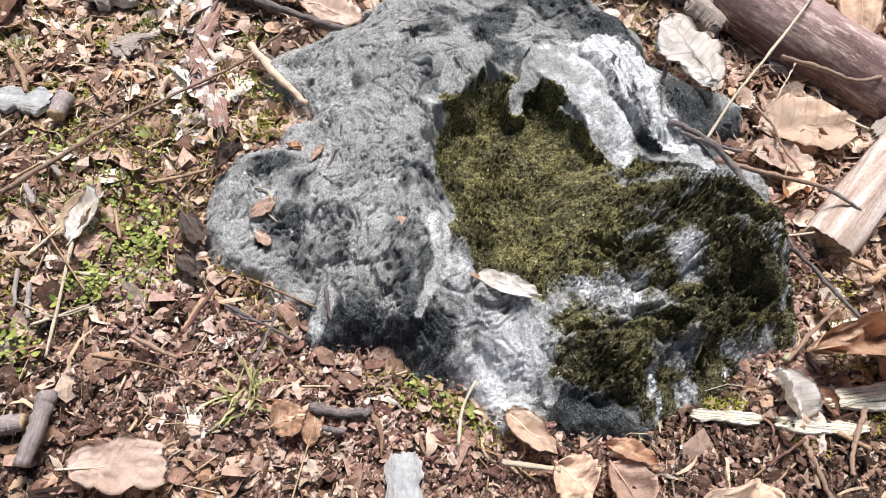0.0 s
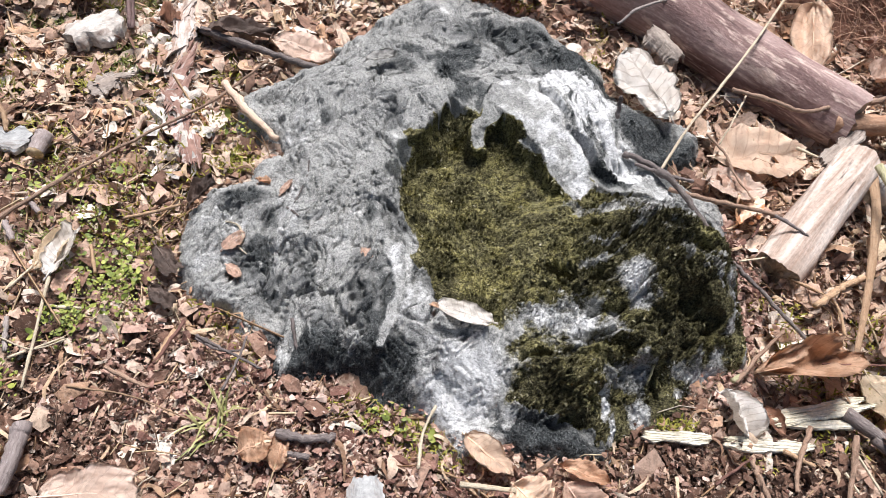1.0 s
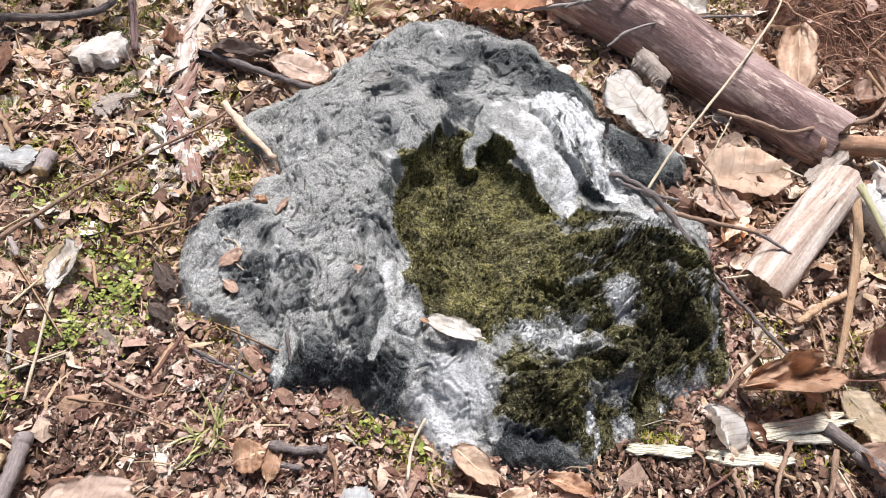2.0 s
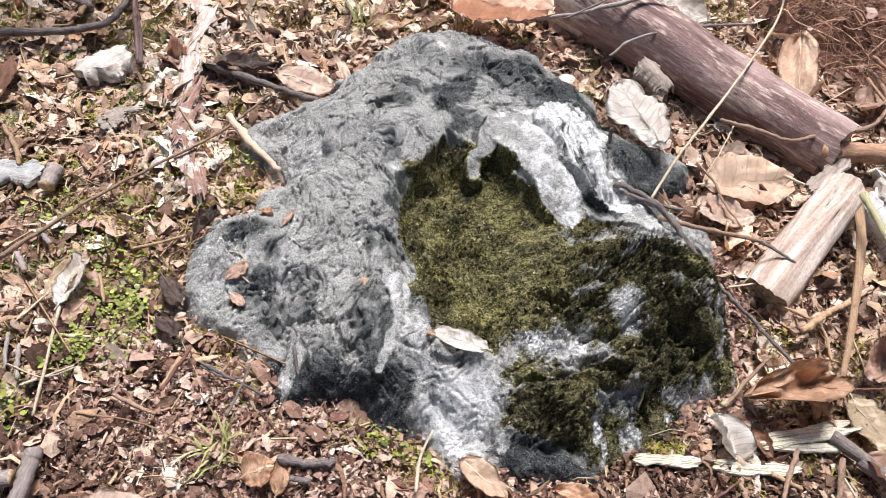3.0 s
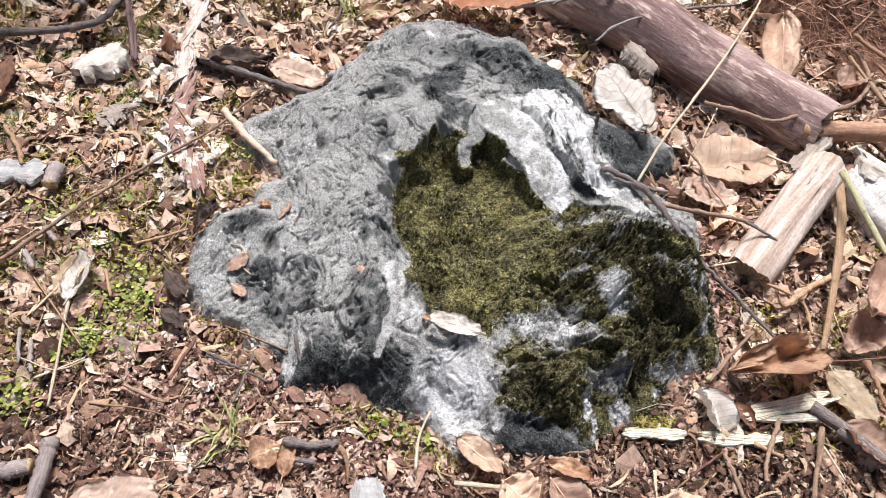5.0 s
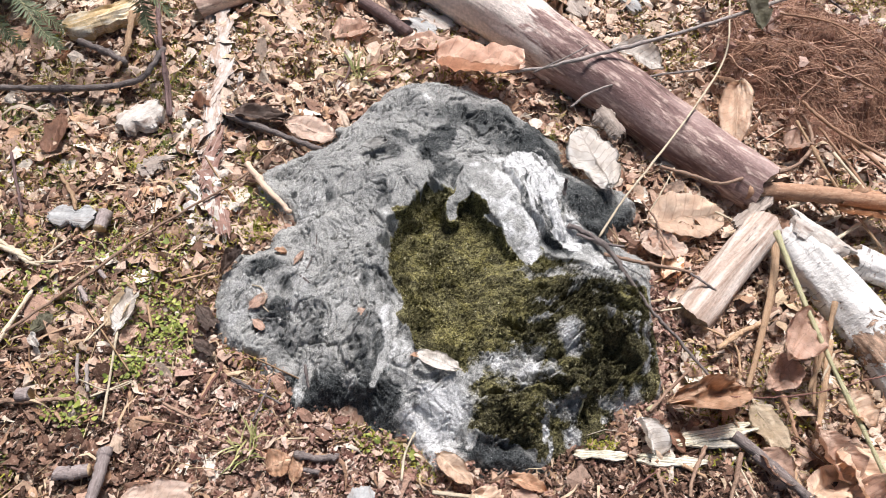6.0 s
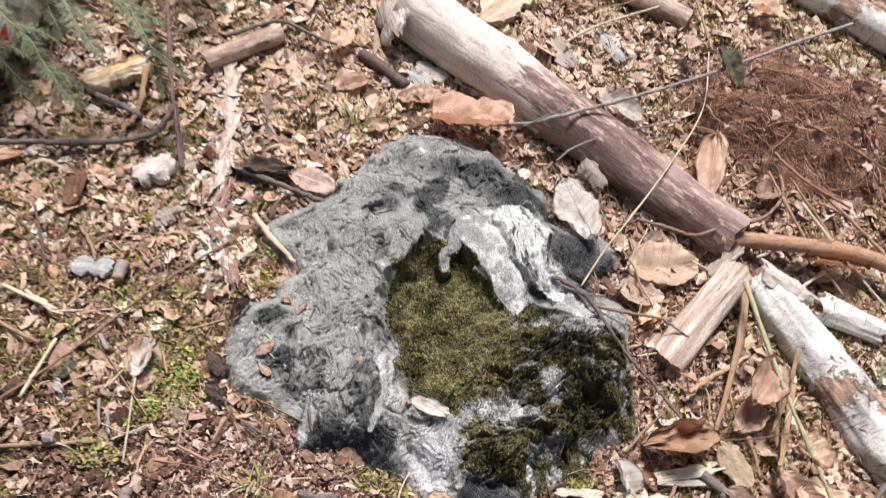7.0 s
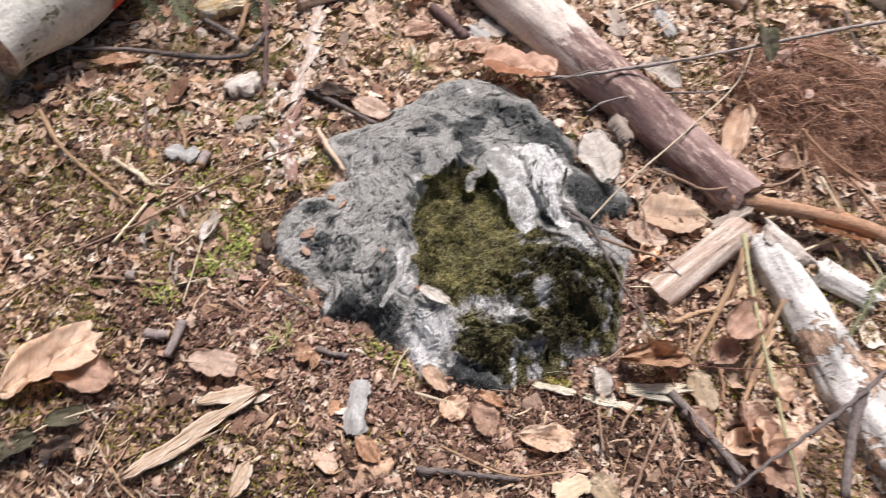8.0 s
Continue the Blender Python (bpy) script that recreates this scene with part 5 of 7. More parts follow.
stick([(0.206, 0.476, 0.06), (0.226, 0.471, 0.06), (0.259, 0.457, 0.052), (0.282, 0.432, 0.045), (0.314, 0.405, 0.03), (0.35, 0.378, 0.02), (0.39, 0.337, 0.017)], 0.0039, 0.0022, "twig_dark", "dark knobbly twig leaning on the rock", "twig", "twig")
stick([(0.217, 0.466, 0.06), (0.255, 0.464, 0.055), (0.277, 0.47, 0.048)], 0.0023, 0.0020, "twig_dark", "dark side twig leaning on the rock", "twig", "twig")
stick([(0.253, 0.453, 0.05), (0.296, 0.457, 0.042), (0.371, 0.464, 0.03)], 0.0030, 0.0026, "twig_brown", "thin reddish brown twig beside the rock", "twig", "twig")
stick([(0.25, 0.486, 0.035), (0.275, 0.539, 0.05), (0.307, 0.595, 0.062), (0.361, 0.698, 0.07), (0.416, 0.828, 0.06), (0.441, 0.982, 0.04)], 0.0017, 0.0018, "straw", "long dry grass stalk arching over the log", "dry_stalk", "stalk")
stick([(0.082, 0.725, 0.035), (0.148, 0.724, 0.06), (0.227, 0.752, 0.08), (0.323, 0.801, 0.095), (0.423, 0.859, 0.11), (0.549, 0.965, 0.1), (0.668, 1.061, 0.09)], 0.0027, 0.0040, "twig_grey", "long thin grey twig lying over the log", "twig", "twig")
stick([(0.145, 0.716, 0.06), (0.189, 0.745, 0.075), (0.211, 0.766, 0.08)], 0.0015, 0.0012, "twig_grey", "fine grey side twig over the log", "twig", "twig")
stick([(0.199, 0.67, 0.055), (0.229, 0.699, 0.065), (0.308, 0.762, 0.05), (0.39, 0.819, 0.03)], 0.0022, 0.0021, "twig_grey", "fine curved twig lying over the log", "twig", "twig")
stick([(0.316, 0.588, 0.065), (0.36, 0.586, 0.062), (0.396, 0.588, 0.055), (0.443, 0.62, 0.045), (0.505, 0.656, 0.035), (0.542, 0.706, 0.03), (0.548, 0.751, 0.025), (0.534, 0.797, 0.02)], 0.0028, 0.0033, "twig_brown", "brown winding root lying across the log", "root", "root")
stick([(0.438, 0.602, 0.035), (0.473, 0.614, 0.03), (0.516, 0.617, 0.035), (0.573, 0.619, 0.04), (0.644, 0.616, 0.045), (0.714, 0.591, 0.045), (0.771, 0.55, 0.04), (0.839, 0.509, 0.03)], 0.0118, 0.0105, "root_orange", "thick orange-brown root lying on the litter", "root", "root")
stick([(0.475, 0.571, 0.03), (0.47, 0.498, 0.03), (0.451, 0.412, 0.024), (0.425, 0.322, 0.017)], 0.0065, 0.0025, "straw_brown", "dry brown flattened reed stem on the litter", "reed_stem", "reed")
stick([(0.459, 0.525, 0.060), (0.478, 0.448, 0.060), (0.501, 0.373, 0.058), (0.527, 0.302, 0.055), (0.555, 0.230, 0.050), (0.583, 0.165, 0.040)], 0.0041, 0.0024, "reed_green", "long green reed stem lying over the leaves", "reed_stem", "reed")
stick([(0.388, 0.312, 0.03), (0.442, 0.32, 0.035), (0.497, 0.335, 0.04), (0.579, 0.37, 0.05)], 0.0012, 0.0009, "twig_red", "thin dark red twig arching over leaves", "twig", "twig")
stick([(0.318, 0.286, 0.017), (0.339, 0.314, 0.02), (0.358, 0.337, 0.03)], 0.0024, 0.0019, "twig_brown", "short brown twig leaning near the rock", "twig", "twig")
stick([(0.315, 0.287, 0.017), (0.328, 0.298, 0.017)], 0.0027, 0.0021, "reed_green", "short green stem piece near the rock", "reed_stem", "reed")
stick([(0.41, 0.278, 0.017), (0.439, 0.259, 0.017), (0.489, 0.222, 0.017), (0.51, 0.203, 0.017)], 0.0060, 0.0046, "twig_dark", "thick dark damp stick half under leaves", "stick", "stick")
stick([(0.467, 0.333, 0.02), (0.474, 0.308, 0.02), (0.477, 0.287, 0.02)], 0.0034, 0.0024, "root_orange", "short orange twig between dry leaves", "twig", "twig")
stick([(-0.178, 0.198, 0.016), (-0.152, 0.191, 0.016), (-0.14, 0.189, 0.016)], 0.0023, 0.0017, "twig_brown", "short brown twig on bare soil", "twig", "twig")
stick([(-0.121, 0.237, 0.017), (-0.095, 0.229, 0.017), (-0.063, 0.22, 0.017)], 0.0020, 0.0014, "twig_dark", "thin dark twig lying by the rock foot", "twig", "twig")
stick([(-0.121, 0.235, 0.016), (-0.101, 0.229, 0.016), (-0.084, 0.232, 0.016)], 0.0015, 0.0012, "twig_dark", "thin dark twig lying by the rock foot", "twig", "twig")
stick([(-0.087, 0.197, 0.017), (-0.083, 0.225, 0.017), (-0.082, 0.243, 0.02)], 0.0014, 0.0012, "twig_dark", "thin dark twig propped on others by the rock", "twig", "twig")
stick([(-0.144, 0.209, 0.016), (-0.139, 0.239, 0.016)], 0.0029, 0.0023, "straw_brown", "flat tan splinter of wood on the soil", "wood_splinter", "splinter")
stick([(-0.038, 0.173, 0.016), (-0.016, 0.173, 0.016), (0.005, 0.179, 0.016)], 0.0047, 0.0039, "twig_dark", "short dark twig half buried before the rock", "twig", "twig")
stick([(-0.026, 0.16, 0.016), (-0.01, 0.16, 0.016)], 0.0030, 0.0025, "twig_dark", "small dark twig piece in the soil", "twig", "twig")
stick([(-0.05, 0.261, 0.03), (-0.04, 0.239, 0.02), (-0.036, 0.234, 0.017)], 0.0018, 0.0015, "twig_dark", "thin dark twig standing against the rock", "twig", "twig")
stick([(0.07, 0.167, 0.017), (0.069, 0.195, 0.017), (0.075, 0.216, 0.02)], 0.0017, 0.0014, "straw", "dry grass stalk standing before the rock", "dry_stalk", "stalk")
stick([(-0.218, 0.33, 0.017), (-0.197, 0.342, 0.017), (-0.176, 0.353, 0.02)], 0.0022, 0.0016, "straw_brown", "dry tan stalk lying by the rock", "dry_stalk", "stalk")
stick([(-0.417, 0.342, 0.016), (-0.38, 0.324, 0.016), (-0.362, 0.321, 0.016)], 0.0028, 0.0022, "straw", "broad dry grass blade on the litter", "dry_stalk", "stalk")
stick([(-0.378, 0.321, 0.016), (-0.342, 0.331, 0.016)], 0.0022, 0.0019, "straw", "dry grass stalk piece on the litter", "dry_stalk", "stalk")
stick([(-0.393, 0.441, 0.016), (-0.369, 0.417, 0.016), (-0.357, 0.398, 0.016)], 0.0034, 0.0026, "straw_brown", "pale bent twig piece on leaves", "twig", "twig")
stick([(-0.323, 0.403, 0.016), (-0.321, 0.38, 0.016)], 0.0078, 0.0071, "bark_stick", "short barked stick stub with cut end", "stick_stub", "stick")
stick([(-0.462, 0.459, 0.016), (-0.428, 0.407, 0.016), (-0.408, 0.376, 0.016)], 0.0024, 0.0019, "twig_purple", "thin upright dark shoot in the litter", "twig", "twig")
stick([(-0.464, 0.654, 0.02), (-0.423, 0.646, 0.017), (-0.391, 0.633, 0.017)], 0.0057, 0.0053, "twig_dark", "dark bark-covered stick under fir branches", "stick", "stick")
stick([(-0.414, 0.717, 0.03), (-0.402, 0.663, 0.02), (-0.399, 0.617, 0.017)], 0.0055, 0.0045, "straw_brown", "flat tan splinter of wood among leaves", "wood_splinter", "splinter")
stick([(-0.12, 0.844, 0.016), (-0.081, 0.822, 0.016), (-0.037, 0.794, 0.016)], 0.0093, 0.0083, "twig_purple", "thick purple-brown stick on leaf litter", "stick", "stick")
stick([(0.379, 0.404, 0.016), (0.418, 0.387, 0.016), (0.423, 0.352, 0.016)], 0.0020, 0.0016, "straw_brown", "thin dry stalk in the litter", "dry_stalk", "stalk")
stick([(0.411, 0.392, 0.017), (0.446, 0.416, 0.02), (0.469, 0.435, 0.03)], 0.0046, 0.0026, "wood_peeled", "pale wood splinter beside the split log", "wood_splinter", "splinter")
stick([(0.51, 0.431, 0.04), (0.502, 0.363, 0.03), (0.501, 0.326, 0.02)], 0.0033, 0.0025, "straw_brown", "brown dry stalk over the birch log", "dry_stalk", "stalk")
stick([(0.533, 0.783, 0.04), (0.576, 0.739, 0.04), (0.64, 0.703, 0.04)], 0.0032, 0.0027, "root_orange", "brown root below the root tangle", "root", "root")
stick([(0.527, 0.752, 0.03), (0.564, 0.64, 0.035), (0.605, 0.547, 0.04)], 0.0028, 0.0021, "straw_brown", "dry stalk lying across roots", "dry_stalk", "stalk")
stick([(0.559, 0.749, 0.03), (0.604, 0.649, 0.035), (0.627, 0.586, 0.04)], 0.0028, 0.0022, "root_orange", "brown root below the root tangle", "root", "root")
stick([(0.554, 0.556, 0.02), (0.607, 0.602, 0.03), (0.65, 0.628, 0.04)], 0.0029, 0.0026, "straw", "dry stalk on the litter", "dry_stalk", "stalk")
stick([(0.379, 0.26, 0.016), (0.363, 0.222, 0.016), (0.36, 0.204, 0.016)], 0.0027, 0.0023, "twig_brown", "thin brown twig in leaf litter", "twig", "twig")
stick([(0.102, 0.162, 0.016), (0.144, 0.165, 0.016)], 0.0028, 0.0025, "straw", "flat pale stalk before the rock", "dry_stalk", "stalk")
stick([(0.136, 0.074, 0.016), (0.191, 0.089, 0.016), (0.257, 0.105, 0.016)], 0.0047, 0.0034, "twig_dark", "dark fallen stick on leaf litter", "stick", "stick")
stick([(-0.598, 0.382, 0.016), (-0.523, 0.332, 0.016), (-0.423, 0.296, 0.016), (-0.373, 0.282, 0.016)], 0.0039, 0.0028, "straw_brown", "long bent dry stalk on the litter", "dry_stalk", "stalk")
stick([(-0.445, 0.343, 0.016), (-0.372, 0.325, 0.016)], 0.0034, 0.0029, "straw", "dry stalk piece on the litter", "dry_stalk", "stalk")
stick([(-0.363, 0.217, 0.016), (-0.356, 0.291, 0.016)], 0.0031, 0.0024, "straw", "dry grass stalk on the litter", "dry_stalk", "stalk")
stick([(0.431, 0.261, 0.016), (0.471, 0.234, 0.016), (0.527, 0.204, 0.016)], 0.0058, 0.0045, "twig_dark", "dark damp stick on the litter", "stick", "stick")
stick([(0.608, 0.324, 0.1), (0.602, 0.275, 0.09), (0.601, 0.196, 0.08)], 0.0067, 0.0051, "twig_dark", "dark forked twig rising over leaves", "twig", "twig")
stick([(0.642, 0.378, 0.12), (0.612, 0.329, 0.11), (0.577, 0.28, 0.1), (0.522, 0.214, 0.09), (0.476, 0.154, 0.08)], 0.0037, 0.0025, "twig_dark", "long dark twig arching over leaves", "twig", "twig")
stick([(-0.446, 0.065, 0.016), (-0.426, 0.13, 0.016), (-0.405, 0.162, 0.016)], 0.0025, 0.0019, "twig_brown", "thin brown twig on the litter", "twig", "twig")
stick([(-0.144, 0.208, 0.016), (-0.135, 0.248, 0.016)], 0.0023, 0.0019, "twig_red", "thin reddish twig on soil", "twig", "twig")
stick([(0.417, 0.26, 0.016), (0.399, 0.193, 0.016), (0.39, 0.132, 0.016)], 0.0032, 0.0023, "twig_brown", "thin brown twig in leaf litter", "twig", "twig")
stick([(0.331, 0.212, 0.016), (0.345, 0.173, 0.016)], 0.0028, 0.0024, "twig_brown", "thin brown twig in leaf litter", "twig", "twig")
stick([(-0.315, -0.057, 0.016), (-0.286, -0.021, 0.016), (-0.254, 0.006, 0.016)], 0.0013, 0.0014, "straw", "thin pale stalk on the litter", "dry_stalk", "stalk")
stick([(0.155, 0.11, 0.016), (0.243, 0.106, 0.016), (0.306, 0.133, 0.016)], 0.0021, 0.0017, "straw_brown", "thin dry stalk on the litter", "dry_stalk", "stalk")
stick([(-0.33, 0.818, 0.02), (-0.293, 0.846, 0.025), (-0.253, 0.866, 0.03), (-0.193, 0.847, 0.03), (-0.146, 0.84, 0.025)], 0.0040, 0.0028, "twig_dark", "dark thin twig behind the rock", "twig", "twig")
stick([(0.2, 0.948, 0.03), (0.255, 1.007, 0.03), (0.374, 1.099, 0.03), (0.46, 1.17, 0.03)], 0.0028, 0.0026, "straw", "dry stalk lying behind the log", "dry_stalk", "stalk")
stick([(0.427, 1.144, 0.03), (0.44, 1.07, 0.03), (0.452, 1.0, 0.03)], 0.0036, 0.0029, "straw_brown", "dry stalk behind the log", "dry_stalk", "stalk")
stick([(0.54, 1.115, 0.03), (0.586, 1.109, 0.04), (0.608, 1.034, 0.04), (0.669, 1.006, 0.03)], 0.0030, 0.0020, "twig_dark", "thin dark twig near fallen birch", "twig", "twig")
# leaves
leaf_at((0.263, 0.564, 0.03), (0.216, 0.654, 0.03), 0.068, "leaf_white", "bleached white dead beech leaf leaning on the rock", curl=0.1, roll=0)
leaf_at((0.314, 0.538, 0.011), (0.415, 0.573, 0.011), 0.067, "leaf_tan", "pale tan dry beech leaf lying flat", curl=0.12, roll=0)
leaf_at((0.321, 0.531, 0.011), (0.349, 0.486, 0.011), 0.034, "leaf_pink", "pinkish brown dead leaf under a tan leaf", curl=0.2, roll=0)
leaf_at((0.01, 0.729, 0.03), (0.131, 0.732, 0.045), 0.070, "leaf_blush", "large pinkish tan folded beech leaf behind the rock", curl=0.35, roll=-14, broken=0.12)
leaf_at((-0.048, 0.766, 0.011), (0.026, 0.793, 0.012), 0.041, "leaf_pink", "pinkish brown dead leaf behind the rock", curl=0.3, roll=0)
leaf_at((-0.147, 0.762, 0.011), (-0.096, 0.795, 0.011), 0.037, "leaf_pink", "pale pinkish dead leaf on the litter", curl=0.25, roll=0)
leaf_at((0.444, 0.793, 0.04), (0.437, 0.68, 0.02), 0.046, "leaf_tan", "tan dry leaf standing against the log", curl=0.3, roll=30)
leaf_at((0.355, 0.735, 0.03), (0.399, 0.724, 0.03), 0.032, "leaf_tan", "curled tan dry leaf behind the log", curl=0.6, roll=0)
leaf_at((0.263, 0.843, 0.02), (0.336, 0.814, 0.02), 0.042, "leaf_white", "whitish tan dead leaf behind the log", curl=0.4, roll=0)
leaf_at((0.338, 0.3, 0.014), (0.422, 0.334, 0.014), 0.045, "leaf_orange", "curled orange-brown dry leaf beside the rock", curl=1.2, roll=15)
leaf_at((0.435, 0.319, 0.012), (0.468, 0.272, 0.012), 0.043, "leaf_cream", "pale cream piece of dead leaf on litter", curl=0.1, roll=0)
leaf_at((-0.164, 0.586, 0.011), (-0.095, 0.579, 0.011), 0.044, "leaf_pale", "pale pink dead beech leaf tucked beside the rock", curl=0.12, roll=0)
leaf_at((-0.421, 0.468, 0.016), (-0.43, 0.528, 0.016), 0.029, "leaf_brown", "brown dead leaf lying on the litter", curl=0.3, roll=0)
leaf_at((-0.437, 0.461, 0.011), (-0.403, 0.485, 0.011), 0.027, "leaf_tan", "tan dead leaf under a brown leaf", curl=0.2, roll=0)
leaf_at((-0.061, 0.155, 0.011), (-0.04, 0.168, 0.011), 0.025, "leaf_orange", "small orange-brown dead leaf before the rock", curl=0.5, roll=0)
leaf_at((-0.033, 0.172, 0.011), (-0.032, 0.147, 0.011), 0.018, "leaf_orange", "small orange-brown folded dead leaf", curl=0.4, roll=0)
leaf_at((0.562, 0.605, 0.03), (0.651, 0.599, 0.03), 0.055, "leaf_orange", "curled brown dry leaf near the birch", curl=0.5, roll=0)
leaf_at((0.527, 0.287, 0.02), (0.564, 0.229, 0.02), 0.059, "leaf_tan", "large tan dry leaf folded on the litter", curl=0.5, roll=0)
leaf_at((0.498, 0.3, 0.02), (0.526, 0.245, 0.02), 0.045, "leaf_pink", "large pinkish brown crumpled leaf", curl=0.6, roll=0)
leaf_at((0.102, 0.2, 0.011), (0.14, 0.177, 0.011), 0.022, "leaf_tan", "curled dead leaf tucked under the rock", curl=0.5, roll=0)
leaf_at((0.175, 0.191, 0.011), (0.214, 0.184, 0.011), 0.019, "leaf_orange", "curled brown dead leaf at the rock foot", curl=0.7, roll=0)
leaf_at((-0.168, 0.354, 0.02), (-0.159, 0.387, 0.02), 0.019, "leaf_dark", "dark curled dead leaf standing by the rock", curl=0.9, roll=0)
leaf_at((-0.255, 0.311, 0.012), (-0.265, 0.267, 0.012), 0.024, "leaf_cream", "tattered pale dead leaf on the litter", curl=0.5, roll=0)
leaf_at((-0.235, 0.274, 0.011), (-0.244, 0.252, 0.011), 0.017, "leaf_pink", "tattered pinkish leaf piece", curl=0.4, roll=0)
leaf_at((-0.368, -0.012, 0.014), (-0.296, 0.092, 0.016), 0.060, "leaf_tan", "large tan dead leaf with torn edge", curl=0.5, roll=6, broken=0.3)
leaf_at((-0.335, -0.085, 0.013), (-0.296, -0.048, 0.016), 0.030, "leaf_olive", "grey-green lobed leaf low on the litter", curl=0.4, broken=0.3)
leaf_at((-0.300, -0.030, 0.013), (-0.262, -0.004, 0.015), 0.024, "leaf_olive", "grey-green lobed leaf low on the litter", curl=0.5, broken=0.3)
leaf_at((-0.285, -0.062, 0.013), (-0.252, -0.036, 0.015), 0.022, "leaf_damp", "damp dark brown torn leaf on the litter", curl=0.6, broken=0.3)
leaf_at((-0.336, 0.042, 0.012), (-0.252, 0.042, 0.012), 0.056, "leaf_pink", "grey-pink dead leaf on the litter", curl=0.3, roll=0)
leaf_at((-0.184, 0.1, 0.011), (-0.121, 0.116, 0.011), 0.042, "leaf_pale", "pinkish grey dead leaf lying flat", curl=0.25, broken=0.15)
leaf_at((0.142, 0.171, 0.011), (0.168, 0.149, 0.011), 0.039, "leaf_tan", "brown dead leaf before the rock", curl=0.4, roll=0)
leaf_at((0.181, 0.178, 0.011), (0.211, 0.143, 0.011), 0.034, "leaf_pink", "pinkish brown dead leaf before the rock", curl=0.4, roll=0)
leaf_at((0.243, 0.158, 0.012), (0.308, 0.171, 0.012), 0.038, "leaf_tan", "curled tan dead leaf on litter", curl=0.6, roll=0)
leaf_at((0.054, 0.088, 0.011), (0.092, 0.066, 0.011), 0.026, "leaf_orange", "orange-brown dead leaf piece on litter", curl=0.4, roll=0)
leaf_at((-0.586, 0.504, 0.011), (-0.518, 0.535, 0.011), 0.028, "leaf_orange", "orange-brown dead leaf near the painted log", curl=0.3, roll=0)
leaf_at((0.519, 0.236, 0.02), (0.577, 0.207, 0.02), 0.059, "leaf_pink", "large greyish tan dead leaf", curl=0.5, roll=0)
leaf_at((0.335, 0.134, 0.011), (0.378, 0.129, 0.011), 0.034, "leaf_cream", "pale dead leaf on the litter", curl=0.3, roll=0)
leaf_at((-0.148, 0.885, 0.02), (-0.161, 0.828, 0.02), 0.036, "leaf_tan", "curled tan dead leaf against a stick", curl=0.6, roll=0)
leaf_at((0.527, 1.142, 0.03), (0.597, 1.117, 0.03), 0.046, "leaf_tan", "tan dead leaf beside fallen birch bark", curl=0.4, roll=0)
leaf_at((-0.291, 0.961, 0.011), (-0.218, 0.939, 0.012), 0.052, "leaf_pink", "pinkish dead leaf behind the rock", curl=0.3, roll=0)
leaf_at((-0.051, 0.532, 0.06), (-0.023, 0.55, 0.06), 0.016, "leaf_grey", "small grey lobed leaf lying on the rock", curl=0.3, roll=0)
leaf_at((0.425, 0.902, 0.11), (0.441, 0.828, 0.11), 0.036, "leaf_olive", "dark olive leaf hanging on the twig", curl=0.5, roll=0)
leaf_at((0.497, 0.423, 0.05), (0.46, 0.36, 0.05), 0.044, "leaf_pink", "crumpled grey-pink leaf lying on the birch", curl=0.4, roll=0)
leaf_at((0.482, 0.377, 0.02), (0.451, 0.336, 0.02), 0.038, "leaf_pink", "crumpled pinkish leaf beside the birch", curl=0.4, roll=0)
leaf_at((0.516, 0.335, 0.04), (0.548, 0.304, 0.04), 0.042, "leaf_tan", "tan leaf leaning on the birch", curl=0.5, roll=0)
leaf_at((0.436, 0.266, 0.012), (0.47, 0.237, 0.012), 0.036, "leaf_pink", "crumpled pinkish brown leaf on litter", curl=0.6, roll=0)
leaf_at((0.487, 0.228, 0.012), (0.534, 0.26, 0.012), 0.041, "leaf_tan", "broad tan leaf on litter", curl=0.4, roll=0)
leaf_at((-0.233, 0.583, 0.012), (-0.161, 0.595, 0.012), 0.030, "leaf_damp", "dark brown damp dead leaf behind a twig", curl=0.6, roll=0)
leaf_at((0.337, 0.268, 0.014), (0.357, 0.249, 0.014), 0.015, "leaf_brown", "crumbling dark brown dead leaf beside the rock", curl=0.7, roll=0)
leaf_at((0.507, 0.706, 0.02), (0.554, 0.73, 0.02), 0.036, "leaf_pink", "pinkish dead leaf below the log", curl=0.4, roll=0)
leaf_at((0.307, 0.506, 0.011), (0.368, 0.507, 0.011), 0.042, "leaf_pale", "pale pink dead leaf on the soil by the rock", curl=0.25, roll=0)
leaf_at((0.306, 0.276, 0.014), (0.325, 0.241, 0.014), 0.030, "leaf_white", "ash-white crumpled dead leaf beside the rock", curl=0.6, roll=-20, broken=0.25)
# leaf bits on the rock
def rest(x, y, up=0.002):
    """A place on the crust."""
    return x, y, float(rock_height(np.array([x]), np.array([y]))[0][0]) + up


leaf_at(rest(0.106, 0.276, 0.009), rest(0.062, 0.288, 0.008), 0.019, "leaf_white", "white curled seed husk lying on the rock", curl=0.2, broken=0.1)
leaf_at(rest(-0.126, 0.317), rest(-0.111, 0.333), 0.014, "leaf_pink", "small pinkish brown leaf scrap on the rock", curl=0.2, roll=0)
leaf_at(rest(-0.12, 0.305), rest(-0.105, 0.297), 0.011, "leaf_pink", "small pinkish brown leaf scrap on the rock", curl=0.2, roll=0)
leaf_at(rest(-0.116, 0.389), rest(-0.102, 0.381), 0.010, "leaf_orange", "small curled orange leaf scrap on the rock", curl=0.6, roll=0)
leaf_at(rest(-0.09, 0.37), rest(-0.084, 0.387), 0.007, "leaf_pink", "small pinkish leaf scrap on the rock", curl=0.3, roll=0)
